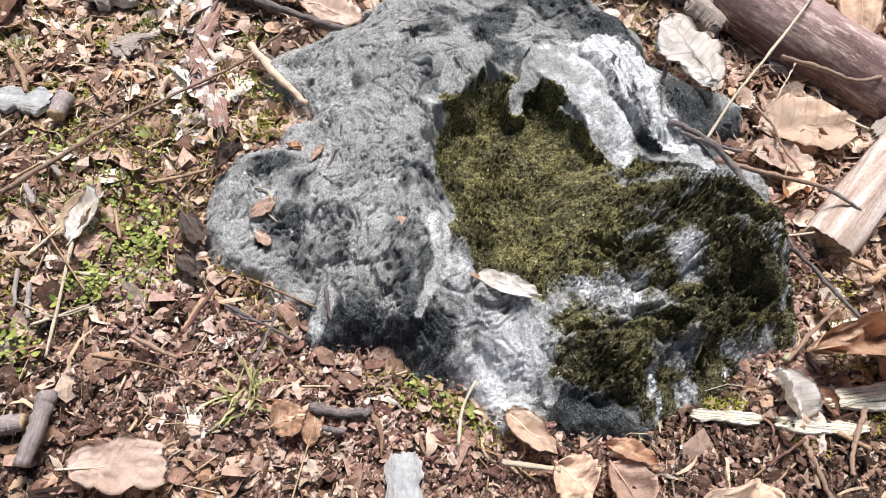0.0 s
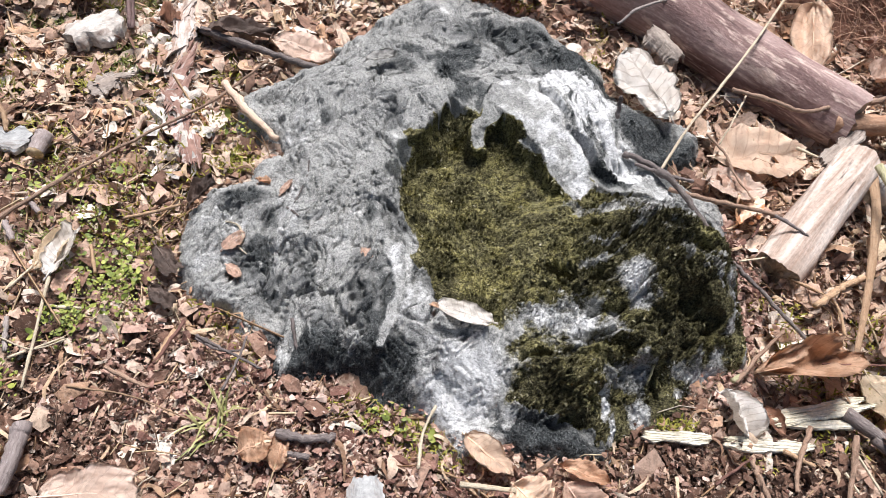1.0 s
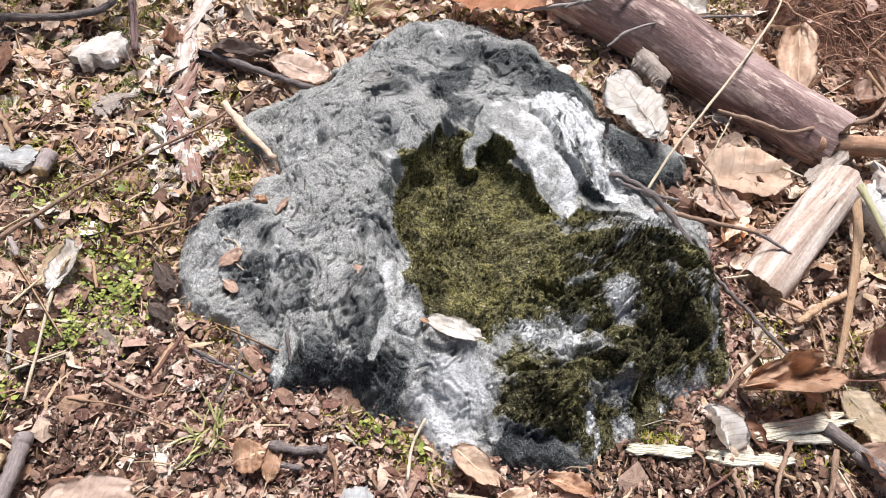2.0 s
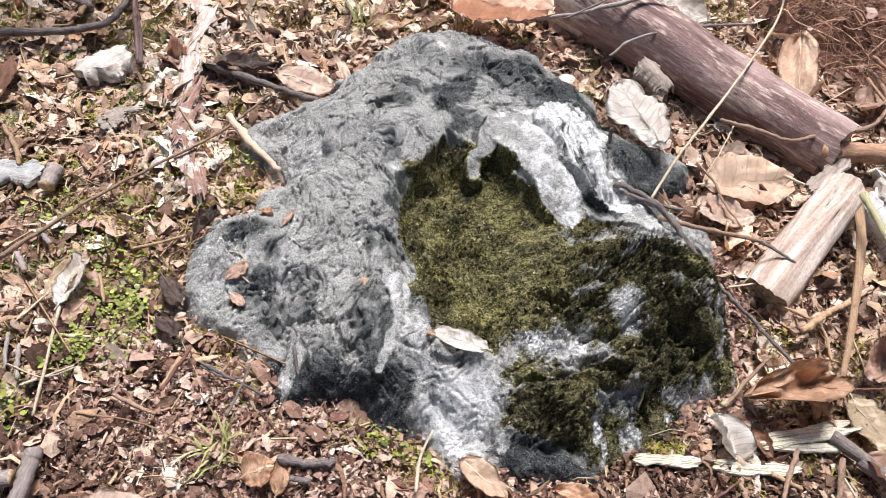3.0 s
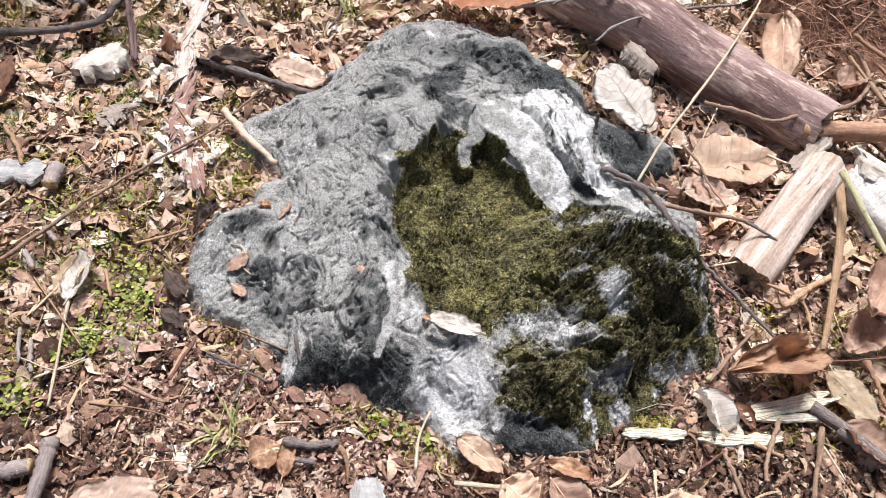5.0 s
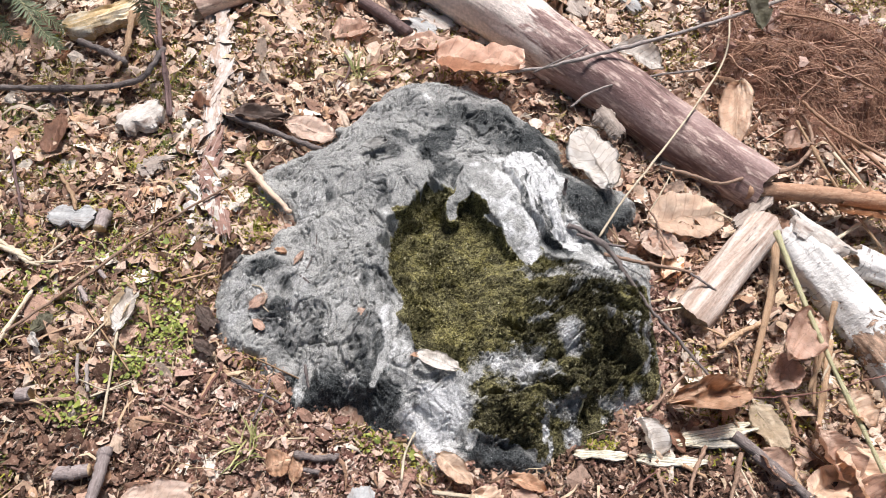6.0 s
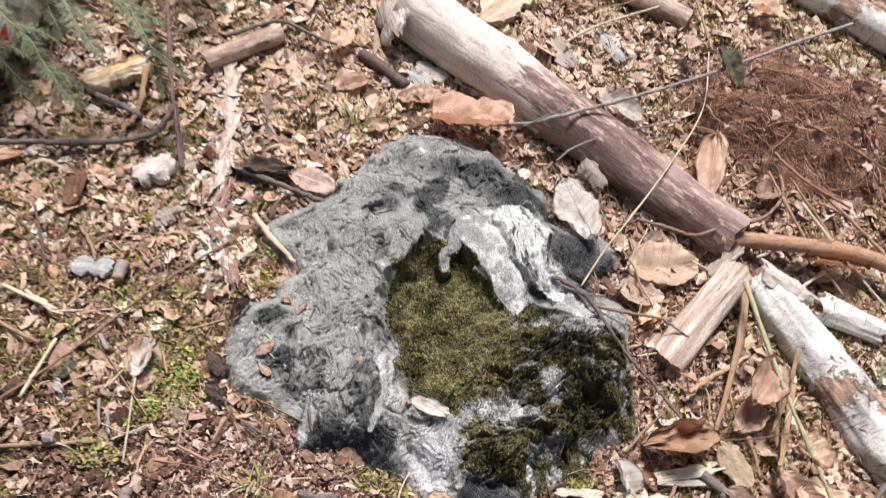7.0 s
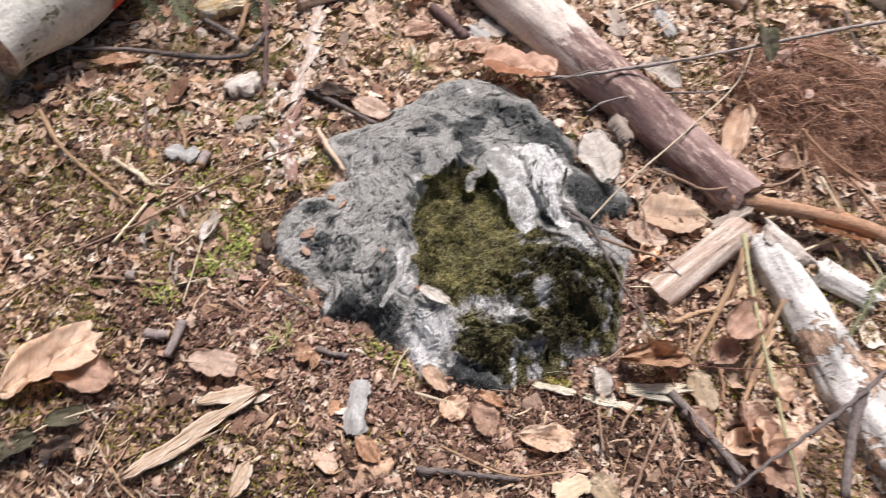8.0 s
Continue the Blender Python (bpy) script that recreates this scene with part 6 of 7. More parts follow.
leaf_at(rest(-0.008, 0.328), rest(0.001, 0.319), 0.010, "leaf_pink", "small pinkish leaf scrap on the rock", curl=0.2, roll=0)
leaf_at(rest(0.056, 0.28), rest(0.065, 0.287), 0.006, "leaf_orange", "tiny orange leaf scrap on the rock", curl=0.4, roll=0)
stick([rest(-0.131, 0.341, 0.001), rest(-0.12, 0.34, 0.001), rest(-0.112, 0.329, 0.001), rest(-0.112, 0.322, 0.001)], 0.0012, 0.0010, "straw", "small curved pale straw on the rock", "dry_stalk", "stalk")
stick([rest(-0.114, 0.321, 0.001), rest(-0.104, 0.314, 0.001)], 0.0010, 0.0007, "straw", "tiny pale straw on the rock", "dry_stalk", "stalk")
stick([rest(-0.079, 0.353, 0.001), rest(-0.066, 0.344, 0.001)], 0.0015, 0.0012, "twig_dark", "short dark twig bit on the rock", "twig", "twig")
stick([rest(-0.074, 0.359, 0.001), rest(-0.072, 0.391, 0.001), rest(-0.074, 0.407, 0.001)], 0.0007, 0.0008, "twig_dark", "hair-thin dark twig on the rock", "twig", "twig")
stick([(0.198, 0.516, 0.066), (0.196, 0.523, 0.078), (0.195, 0.523, 0.085)], 0.0028, 0.0022, "twig_dark", "short dark twig stub standing in the rock", "twig", "twig")
stick([rest(0.243, 0.288, 0.001), rest(0.241, 0.267, 0.001)], 0.0014, 0.0011, "reed_green", "tiny green shoot on the rock", "twig", "twig")

# small sticks, stalks and scraps in the litter
for pts, r0, r1, mat, words, name, cat in [
        ([(-0.282, 0.233, 0.012), (-0.269, 0.202, 0.014)], 0.0021, 0.0018, "twig_grey", "short grey twig piece on the soil", "twig", "twig"),
        ([(-0.269, 0.224, 0.012), (-0.255, 0.196, 0.014)], 0.0026, 0.0023, "twig_grey", "short grey twig piece on the soil", "twig", "twig"),
        ([(-0.364, 0.163, 0.012), (-0.30, 0.178, 0.014), (-0.266, 0.188, 0.012)], 0.0034, 0.0024, "twig_brown", "brown twig half buried in the litter", "twig", "twig"),
        ([(-0.318, 0.180, 0.017), (-0.305, 0.183, 0.017)], 0.0066, 0.0062, "bark_stick", "short round stick stub with a pale end", "stick_stub", "stick"),
        ([(-0.246, 0.238, 0.014), (-0.216, 0.242, 0.015)], 0.0022, 0.0016, "straw", "flat pale dry stalk on the weeds", "dry_stalk", "stalk"),
        ([(-0.235, 0.300, 0.013), (-0.220, 0.275, 0.014)], 0.0021, 0.0016, "straw_brown", "tan stalk piece beside the weeds", "dry_stalk", "stalk"),
        ([(-0.278, 0.248, 0.014), (-0.265, 0.279, 0.016)], 0.0015, 0.0012, "straw", "thin pale stalk beside a torn leaf", "dry_stalk", "stalk"),
        ([(-0.311, 0.306, 0.014), (-0.297, 0.290, 0.014)], 0.0036, 0.0034, "bark_stick", "grey-barked stick stub in the litter", "stick_stub", "stick"),
        ([(-0.306, 0.333, 0.014), (-0.289, 0.321, 0.014)], 0.0034, 0.0031, "bark_stick", "grey-barked stick stub in the litter", "stick_stub", "stick"),
        ([(0.332, 0.412, 0.016), (0.365, 0.425, 0.016)], 0.0015, 0.0013, "straw", "thin pale stalk by the split log", "dry_stalk", "stalk"),
        ([(0.529, 0.451, 0.045), (0.515, 0.397, 0.036), (0.494, 0.341, 0.026)], 0.0044, 0.0026, "straw_brown", "dry brown stalk leaning on the birch", "dry_stalk", "stalk"),
        ([(0.523, 0.406, 0.034), (0.512, 0.349, 0.028), (0.500, 0.290, 0.020)], 0.0056, 0.0038, "straw_brown", "flat split brown reed stem among leaves", "reed_stem", "reed"),
        ([(0.524, 0.388, 0.036), (0.507, 0.354, 0.032)], 0.0018, 0.0013, "straw", "thin pale stalk among leaves", "dry_stalk", "stalk"),
        ([(0.415, 0.243, 0.016), (0.431, 0.216, 0.014)], 0.0015, 0.0012, "straw", "thin pale stalk by the dark stick", "dry_stalk", "stalk"),
        ([(0.403, 0.228, 0.014), (0.412, 0.213, 0.014)], 0.0015, 0.0012, "straw", "thin pale stalk by the dark stick", "dry_stalk", "stalk"),
        ([(0.452, 0.340, 0.015), (0.474, 0.342, 0.015)], 0.0026, 0.0022, "straw", "flat pale splinter on dry leaves", "wood_splinter", "splinter"),
        ([(0.327, 0.227, 0.014), (0.331, 0.212, 0.014), (0.335, 0.190, 0.013)], 0.0030, 0.0024, "twig_brown", "brown twig piece before the splinters", "twig", "twig"),
        ([(0.354, 0.236, 0.014), (0.379, 0.228, 0.014)], 0.0030, 0.0022, "straw_brown", "tan stalk piece before the splinters", "dry_stalk", "stalk"),
        ([(0.297, 0.199, 0.013), (0.327, 0.225, 0.015)], 0.0016, 0.0013, "twig_red", "thin reddish twig at the rock foot", "twig", "twig"),
        ([(0.495, 0.415, 0.022), (0.512, 0.421, 0.022)], 0.0034, 0.0028, "straw_brown", "short tan splinter beside the birch", "wood_splinter", "splinter"),
        ([(0.403, 0.569, 0.022), (0.436, 0.555, 0.024)], 0.0022, 0.0016, "straw", "pale stalk crossing the split log end", "dry_stalk", "stalk"),
        ([(0.497, 0.593, 0.026), (0.548, 0.624, 0.030)], 0.0030, 0.0020, "straw", "pale broken stalk under the root", "dry_stalk", "stalk"),
        ([(-0.251, 0.192, 0.013), (-0.217, 0.215, 0.016)], 0.0014, 0.0011, "straw", "thin pale crossing stalk on the soil", "dry_stalk", "stalk"),
        ([(-0.364, 0.332, 0.014), (-0.350, 0.358, 0.014)], 0.0020, 0.0015, "straw", "pale bent grass stalk on the litter", "dry_stalk", "stalk"),
        ([(-0.404, 0.336, 0.016), (-0.376, 0.326, 0.015)], 0.0036, 0.0028, "straw", "broad pale splinter on the litter", "wood_splinter", "splinter"),
        ([(-0.200, 0.179, 0.013), (-0.153, 0.181, 0.013), (-0.104, 0.172, 0.013)], 0.0010, 0.0008, "straw_brown", "hair-thin tan stalk on bare soil", "dry_stalk", "stalk")]:
    stick(pts, r0, r1, mat, words, name, cat)
for pts, r0, r1, mat, words, name, cat in [
        ([(0.361, 0.459, 0.035), (0.376, 0.451, 0.036), (0.392, 0.443, 0.034)], 0.0024, 0.0014, "twig_dark", "dark tip of a thin twig on the split log", "twig", "twig"),
        ([(0.335, 0.595, 0.060), (0.325, 0.568, 0.052), (0.312, 0.537, 0.036)], 0.0012, 0.0009, "straw", "hair-thin pale rootlet hanging by the log", "rootlet", "root"),
        ([(0.307, 0.564, 0.022), (0.324, 0.537, 0.024), (0.332, 0.516, 0.022), (0.351, 0.485, 0.020)], 0.0018, 0.0012, "twig_brown", "thin brown twig lying on a tan leaf", "twig", "twig"),
        ([(0.352, 0.471, 0.022), (0.352, 0.453, 0.018), (0.347, 0.443, 0.015)], 0.0018, 0.0014, "twig_red", "short reddish twig between leaves", "twig", "twig"),
        ([(0.395, 0.374, 0.022), (0.422, 0.398, 0.024), (0.447, 0.416, 0.022)], 0.0042, 0.0034, "straw_brown", "tan splintered stick below the split log", "stick", "stick"),
        ([(0.60, 0.73, 0.035), (0.66, 0.66, 0.036), (0.72, 0.58, 0.034)], 0.0034, 0.0026, "root_orange", "brown root below the root mound", "root", "root"),
        ([(0.57, 0.70, 0.034), (0.63, 0.60, 0.035), (0.67, 0.55, 0.030)], 0.0026, 0.0018, "straw", "pale dry stalk below the root mound", "dry_stalk", "stalk"),
        ([(0.55, 0.83, 0.075), (0.62, 0.80, 0.072), (0.70, 0.775, 0.055)], 0.0022, 0.0014, "root_orange", "thin brown root on the root mound", "root", "root"),
        ([(0.50, 0.93, 0.070), (0.58, 0.905, 0.085), (0.67, 0.85, 0.075)], 0.0020, 0.0013, "root_orange", "thin brown root on the root mound", "root", "root"),
        ([(0.13, 1.06, 0.03), (0.26, 1.05, 0.035), (0.38, 1.15, 0.03)], 0.0020, 0.0014, "twig_brown", "thin brown twig behind the log", "twig", "twig"),
        ([(-0.12, 0.735, 0.014), (-0.105, 0.70, 0.016), (-0.112, 0.665, 0.014)], 0.0022, 0.0016, "twig_purple", "thin purple-brown twig behind the rock", "twig", "twig")]:
    stick(pts, r0, r1, mat, words, name, cat)
leaf_at((-0.184, 0.312, 0.010), (-0.160, 0.290, 0.011), 0.020, "leaf_damp", "dark damp rotting leaf beside the rock", curl=0.25, broken=0.3)
leaf_at((-0.174, 0.274, 0.009), (-0.150, 0.260, 0.010), 0.017, "leaf_damp", "dark damp rotting leaf beside the rock", curl=0.25, broken=0.3)
leaf_at((-0.252, 0.262, 0.015), (-0.249, 0.309, 0.018), 0.024, "leaf_white", "torn leaf with a bleached white patch", curl=0.6, broken=0.25)
leaf_at((-0.336, 0.247, 0.014), (-0.323, 0.268, 0.016), 0.020, "leaf_olive", "small grey-green lobed leaf on the litter", curl=0.3, broken=0.1)
leaf_at((-0.335, 0.244, 0.014), (-0.322, 0.231, 0.015), 0.010, "leaf_white", "small torn white scrap of leaf", curl=0.8, broken=0.2)


# ---- leaf litter ----
def free_of_rock(x, y, margin=0.0):
    return inside(ROCK_OUTLINE, x, y) < margin


def scatter(count, seed, back=0.0):
    """Places on the ground round the rock, thinning out softly away from it."""
    r = np.random.RandomState(seed)
    near, far = int(count * 0.95), int(count * 0.30)
    a, d = r.uniform(0, 6.283, far), 0.7 + r.exponential(0.8, far)
    x = np.concatenate([r.uniform(-0.80, 0.95, near) + r.normal(0, 0.10, near), 0.07 + d * np.cos(a) * 1.1])
    y = np.concatenate([r.uniform(-0.18, 1.45, near) + r.normal(0, 0.10, near), 0.66 + d * np.sin(a)])
    if back:
        y = np.where(r.rand(len(y)) < back, 0.45 + 1.0 * r.rand(len(y)) + r.normal(0, 0.06, len(y)), y)
    ok = free_of_rock(x, y, 0.004)
    return r, x[ok], y[ok]


def turned(r, n, tilt):
    """Random small tilts after a random turn, as n matrices."""
    a, p, q = r.uniform(0, 6.283, n), r.normal(0, tilt, n), r.normal(0, tilt, n)
    ca, sa, cp, sp, cq, sq = np.cos(a), np.sin(a), np.cos(p), np.sin(p), np.cos(q), np.sin(q)
    o, z = np.ones(n), np.zeros(n)
    rz = np.stack([ca, -sa, z, sa, ca, z, z, z, o], -1).reshape(n, 3, 3)
    rx = np.stack([o, z, z, z, cp, -sp, z, sp, cp], -1).reshape(n, 3, 3)
    ry = np.stack([cq, z, sq, z, o, z, -sq, z, cq], -1).reshape(n, 3, 3)
    return rx @ ry @ rz


def crumbs(count, seed, size, spread, ring, tilt, lift, jag, back=0.0):
    """Torn bits of dead leaf, each a small crinkled sheet with a jagged outline."""
    r, x, y = scatter(count, seed, back)
    n = len(x)
    s = size * np.exp(r.normal(0, spread, n))
    a = np.linspace(0, 2 * math.pi, ring, endpoint=False)
    lobes = 1 + 0.16 * np.sin(a[None] * r.randint(1, 5, (n, 1)) + r.uniform(0, 6.28, (n, 1)))
    rough = r.uniform(-1, 1, (n, ring))
    rough = 0.5 * rough + 0.3 * np.roll(rough, 1, 1) + 0.3 * np.roll(rough, 2, 1)
    rad = lobes * (1 + jag * rough)
    sx = r.uniform(0.45, 1.0, (n, 1))
    cup, fold = r.normal(0.0, 0.16, (n, 1)), r.normal(0.0, 0.28, (n, 1))
    bent = r.uniform(0, 6.28, (n, 1))

    def sheet(k, rough):
        px, py = np.cos(a) * rad * k, np.sin(a) * rad * sx * k
        across = px * np.cos(bent) + py * np.sin(bent)
        return np.stack([px, py, cup * k * k + fold * np.abs(across) + r.normal(0, rough, (n, ring))], -1)

    v = np.concatenate([r.normal(0, 0.03, (n, 1, 3)), sheet(0.5, 0.06), sheet(1.0, 0.08)], 1) * s[:, None, None]
    v = np.einsum("nij,nkj->nki", turned(r, n, tilt), v)
    v += np.stack([x, y, ground_z(x, y) + lift * r.rand(n) + 0.10 * s], -1)[:, None]
    k = 2 * ring + 1
    idx = np.arange(ring)
    nxt = (idx + 1) % ring
    fan = np.stack([0 * idx, 1 + idx, 1 + nxt], -1)
    belt = np.concatenate([np.stack([1 + idx, 1 + ring + idx, 1 + ring + nxt], -1), np.stack([1 + idx, 1 + ring + nxt, 1 + nxt], -1)])
    tri = np.concatenate([fan, belt])
    f = (np.arange(n)[:, None, None] * k + tri[None]).reshape(-1, 3)
    me = quick_mesh("leaf_litter", v.reshape(-1, 3), f)
    me.shade_flat() if ring < 8 else None
    return me


def bits(count, seed, size, spread, lift):
    """Small flat crumbs of leaf, bark and soil, most of them near the rock."""
    r = np.random.RandomState(seed)
    x = np.concatenate([r.uniform(-0.50, 0.72, int(count * 0.7)), r.uniform(-0.85, 1.0, int(count * 0.3))]) + r.normal(0, 0.07, int(count * 0.7) + int(count * 0.3))
    y = np.concatenate([r.uniform(0.0, 1.0, int(count * 0.7)), r.uniform(-0.2, 1.5, int(count * 0.3))]) + r.normal(0, 0.07, len(x))
    ok = free_of_rock(x, y, 0.006)
    x, y = x[ok], y[ok]
    n = len(x)
    s = size * np.exp(r.normal(0, spread, n))
    a = np.linspace(0, 2 * math.pi, 5, endpoint=False)
    rad = r.uniform(0.5, 1.3, (n, 5))
    v = np.stack([np.cos(a) * rad, np.sin(a) * rad * r.uniform(0.3, 1.0, (n, 1)), r.normal(0, 0.22, (n, 5))], -1)
    v = np.concatenate([np.zeros((n, 1, 3)) + np.array([0, 0, 0.25]), v], 1) * s[:, None, None]
    v = np.einsum("nij,nkj->nki", turned(r, n, 0.5), v)
    v += np.stack([x, y, ground_z(x, y) + lift * r.rand(n) ** 2 + 0.1 * s], -1)[:, None]
    tri = np.array([(0, 1 + i, 1 + (i + 1) % 5) for i in range(5)])
    f = (np.arange(n)[:, None, None] * 6 + tri[None]).reshape(-1, 3)
    me = quick_mesh("leaf_crumbs", v.reshape(-1, 3), f)
    me.shade_flat()
    return me


def patch_bits(count, seed, size, way, spread, lift):
    """Crumbs strewn along a line on the ground, thinning out to its sides."""
    r = np.random.RandomState(seed)
    q = r.rand(count) * (len(way) - 1)
    i = np.minimum(q.astype(int), len(way) - 2)
    w = np.array(way)
    x, y = (w[i] + (w[i + 1] - w[i]) * (q - i)[:, None]).T + r.normal(0, spread, (2, count))
    ok = free_of_rock(x, y, 0.012)
    x, y = x[ok], y[ok]
    n = len(x)
    s = size * np.exp(r.normal(0, 0.55, n))
    a = np.linspace(0, 2 * math.pi, 6, endpoint=False)
    rad = r.uniform(0.4, 1.4, (n, 6))
    v = np.stack([np.cos(a) * rad, np.sin(a) * rad * r.uniform(0.25, 1.0, (n, 1)), r.normal(0, 0.2, (n, 6))], -1)
    v = np.concatenate([np.zeros((n, 1, 3)) + np.array([0, 0, 0.22]), v], 1) * s[:, None, None]
    v = np.einsum("nij,nkj->nki", turned(r, n, 0.45), v)
    v += np.stack([x, y, ground_z(x, y) + 0.002 + lift * r.rand(n)], -1)[:, None]
    tri = np.array([(0, 1 + k, 1 + (k + 1) % 6) for k in range(6)])
    me = quick_mesh("crumbs", v.reshape(-1, 3), (np.arange(n)[:, None, None] * 7 + tri[None]).reshape(-1, 3))
    me.shade_flat()
    return me


def crumpled(count, seed, size, spread, tilt, lift, front):
    """Dead leaves and halves of leaves: sheets with several creases and a torn outline, thinner on the bare soil in front of the rock."""
    r, x, y = scatter(count, seed, 0.15)
    bare = np.maximum(step(0.36, 0.24, y) * step(0.75, 0.5, np.abs(x)), 0.7 * step(-0.20, -0.34, x) * step(0.48, 0.36, y))
    ok = (r.rand(len(x)) > bare * (1 - front)) & (np.hypot(x + 0.214, y - 0.14) > 0.045) & (free_of_rock(x, y, -0.03) | ((y > 0.55) & free_of_rock(x, y, -0.008)))
    x, y = x[ok], y[ok]
    n, ring = len(x), 20
    s = size * np.exp(np.clip(r.normal(0, 1, n), -1.6, 1.5) * spread)
    a = np.linspace(0, 2 * math.pi, ring, endpoint=False)
    rough = r.uniform(-1, 1, (n, ring))
    rough = 0.45 * rough + 0.55 * np.roll(rough, 1, 1) + 0.4 * np.roll(rough, 2, 1)
    rad = 1 + 0.18 * np.sin(a[None] * 2 + r.uniform(0, 6.28, (n, 1))) + 0.20 * np.sin(a[None] * 3 + r.uniform(0, 6.28, (n, 1))) + 0.24 * rough
    torn = r.uniform(0, 6.28, (n, 1))
    rad = rad * np.where(np.cos(a[None] - torn) > r.uniform(-0.1, 0.9, (n, 1)), r.uniform(0.25, 1.0, (n, 1)), 1.0)
    sx = r.uniform(0.3, 0.85, (n, 1))
    creases = [(r.uniform(0, 6.28, (n, 1)), np.clip(r.normal(0, 0.45, (n, 1)), -0.8, 0.8) * q, r.uniform(-0.4, 0.4, (n, 1))) for q in (1.0, 0.7, 0.5)]
    curl = r.normal(0.1, 0.25, (n, 1))
    phase, waves = r.uniform(0, 6.28, (n, 1)), r.uniform(4, 9, (n, 1))

    def sheet(k):
        px, py = np.cos(a) * rad * k, np.sin(a) * rad * sx * k
        pz = curl * k * k + 0.09 * np.sin(waves * px + phase) * k + r.normal(0, 0.055, (n, ring))
        for way, high, off in creases:
            pz = pz + high * np.abs(px * np.cos(way) + py * np.sin(way) - off)
        return np.stack([px, py, pz], -1)

    levels = (0.52, 1.0)
    v = np.concatenate([sheet(0.02).mean(1, keepdims=True)] + [sheet(k) for k in levels], 1) * s[:, None, None]
    v = v - v.mean(1, keepdims=True)
    v = np.einsum("nij,nkj->nki", turned(r, n, tilt), v)
    v += np.stack([x, y, ground_z(x, y) + lift * r.rand(n) + 0.12 * s], -1)[:, None]
    idx = np.arange(ring)
    nxt = (idx + 1) % ring
    tri = [np.stack([0 * idx, 1 + idx, 1 + nxt], -1)]
    c = 1
    tri += [np.stack([c + idx, c + ring + idx, c + ring + nxt], -1), np.stack([c + idx, c + ring + nxt, c + nxt], -1)]
    tri = np.concatenate(tri)
    f = (np.arange(n)[:, None, None] * (1 + 2 * ring) + tri[None]).reshape(-1, 3)
    return quick_mesh("crumpled_leaves", v.reshape(-1, 3), f)


tagged(part("leaf_crumbs", bits(112000, 11, 0.0030, 0.6, 0.010), "litter"), "brown crumbs of rotting leaves covering the soil", "leaf litter", kind="stuff")
tagged(part("leaf_litter", crumbs(10000, 12, 0.0064, 0.45, 12, 0.24, 0.008, 0.34, 0.25), "leaf_scrap"), "torn brown and tan pieces of dead leaves", "leaf litter", kind="stuff")
tagged(part("leaf_scraps", crumpled(8000, 13, 0.0108, 0.5, 0.20, 0.008, 0.30), "leaf_scrap"), "crumpled pale and brown pieces of dead leaf", "leaf litter", kind="stuff")
tagged(part("old_leaves", crumpled(900, 14, 0.0180, 0.25, 0.18, 0.010, 0.25), "leaf_scrap"), "crumpled old beech leaves lying over one another", "leaf litter", kind="stuff")

tagged(part("rotten_crumbs", patch_bits(7000, 15, 0.0017, [(-0.20, 0.20), (-0.10, 0.19), (0.0, 0.17), (0.12, 0.15), (0.30, 0.16)], 0.035, 0.012), "rot_red"), "reddish brown crumbs of rotten wood before the rock", "wood crumbs", kind="stuff")
tagged(part("rotten_crumbs", patch_bits(2200, 16, 0.0019, [(0.31, 0.27), (0.34, 0.40), (0.30, 0.47)], 0.012, 0.012), "rot_red"), "dark reddish crumbs of rotten wood beside the rock", "wood crumbs", kind="stuff")
tagged(part("soil_crumbs", patch_bits(9000, 24, 0.0026, [(-0.60, 0.36), (-0.42, 0.24), (-0.28, 0.14), (-0.16, 0.06), (0.05, 0.02), (0.3, 0.08)], 0.07, 0.011), "crumb_dark"), "dark brown leaf crumbs strewn over the soil", "leaf litter", kind="stuff")
# dark crumbs along the near edge, laid there in place of a shadow
tagged(part("soil_crumbs", patch_bits(5000, 28, 0.0026, [(-0.42, -0.06), (-0.28, -0.03), (-0.12, -0.05), (0.08, -0.04), (0.28, 0.02), (0.44, 0.06)], 0.05, 0.011), "crumb_dark"), "dark brown leaf crumbs strewn over the soil", "leaf litter", kind="stuff")
tagged(part("soil_crumbs", patch_bits(4500, 25, 0.0024, [(0.22, 0.18), (0.33, 0.215), (0.42, 0.20), (0.50, 0.14), (0.58, 0.10)], 0.032, 0.012), "crumb_dark"), "dark brown leaf crumbs strewn over the soil", "leaf litter", kind="stuff")
tagged(part("pale_scraps", patch_bits(3000, 26, 0.0052, [(-0.40, 0.78), (-0.20, 0.76), (-0.02, 0.80), (-0.12, 0.92), (-0.32, 0.95)], 0.07, 0.015), "scrap_pale"), "pale tan torn scraps of beech leaf behind the rock", "leaf litter", kind="stuff")
tagged(part("pale_scraps", patch_bits(2600, 27, 0.0052, [(0.12, 1.00), (0.28, 0.90), (0.42, 1.05), (0.62, 1.15)], 0.07, 0.015), "scrap_pale"), "pale tan torn scraps of beech leaf behind the log", "leaf litter", kind="stuff")
tagged(part("bark_crumbs", patch_bits(420, 17, 0.0042, [(-0.30, 0.76), (-0.28, 0.66), (-0.265, 0.58), (-0.245, 0.52)], 0.013, 0.014), "bark_crumb"), "white crumbs of flaking birch bark on the litter", "bark crumbs", kind="stuff")
tagged(part("bark_crumbs", patch_bits(260, 18, 0.0040, [(-0.24, 0.52), (-0.22, 0.46), (-0.19, 0.41)], 0.012, 0.014), "bark_crumb"), "pale crumbs of rotten bark on the litter", "bark crumbs", kind="stuff")
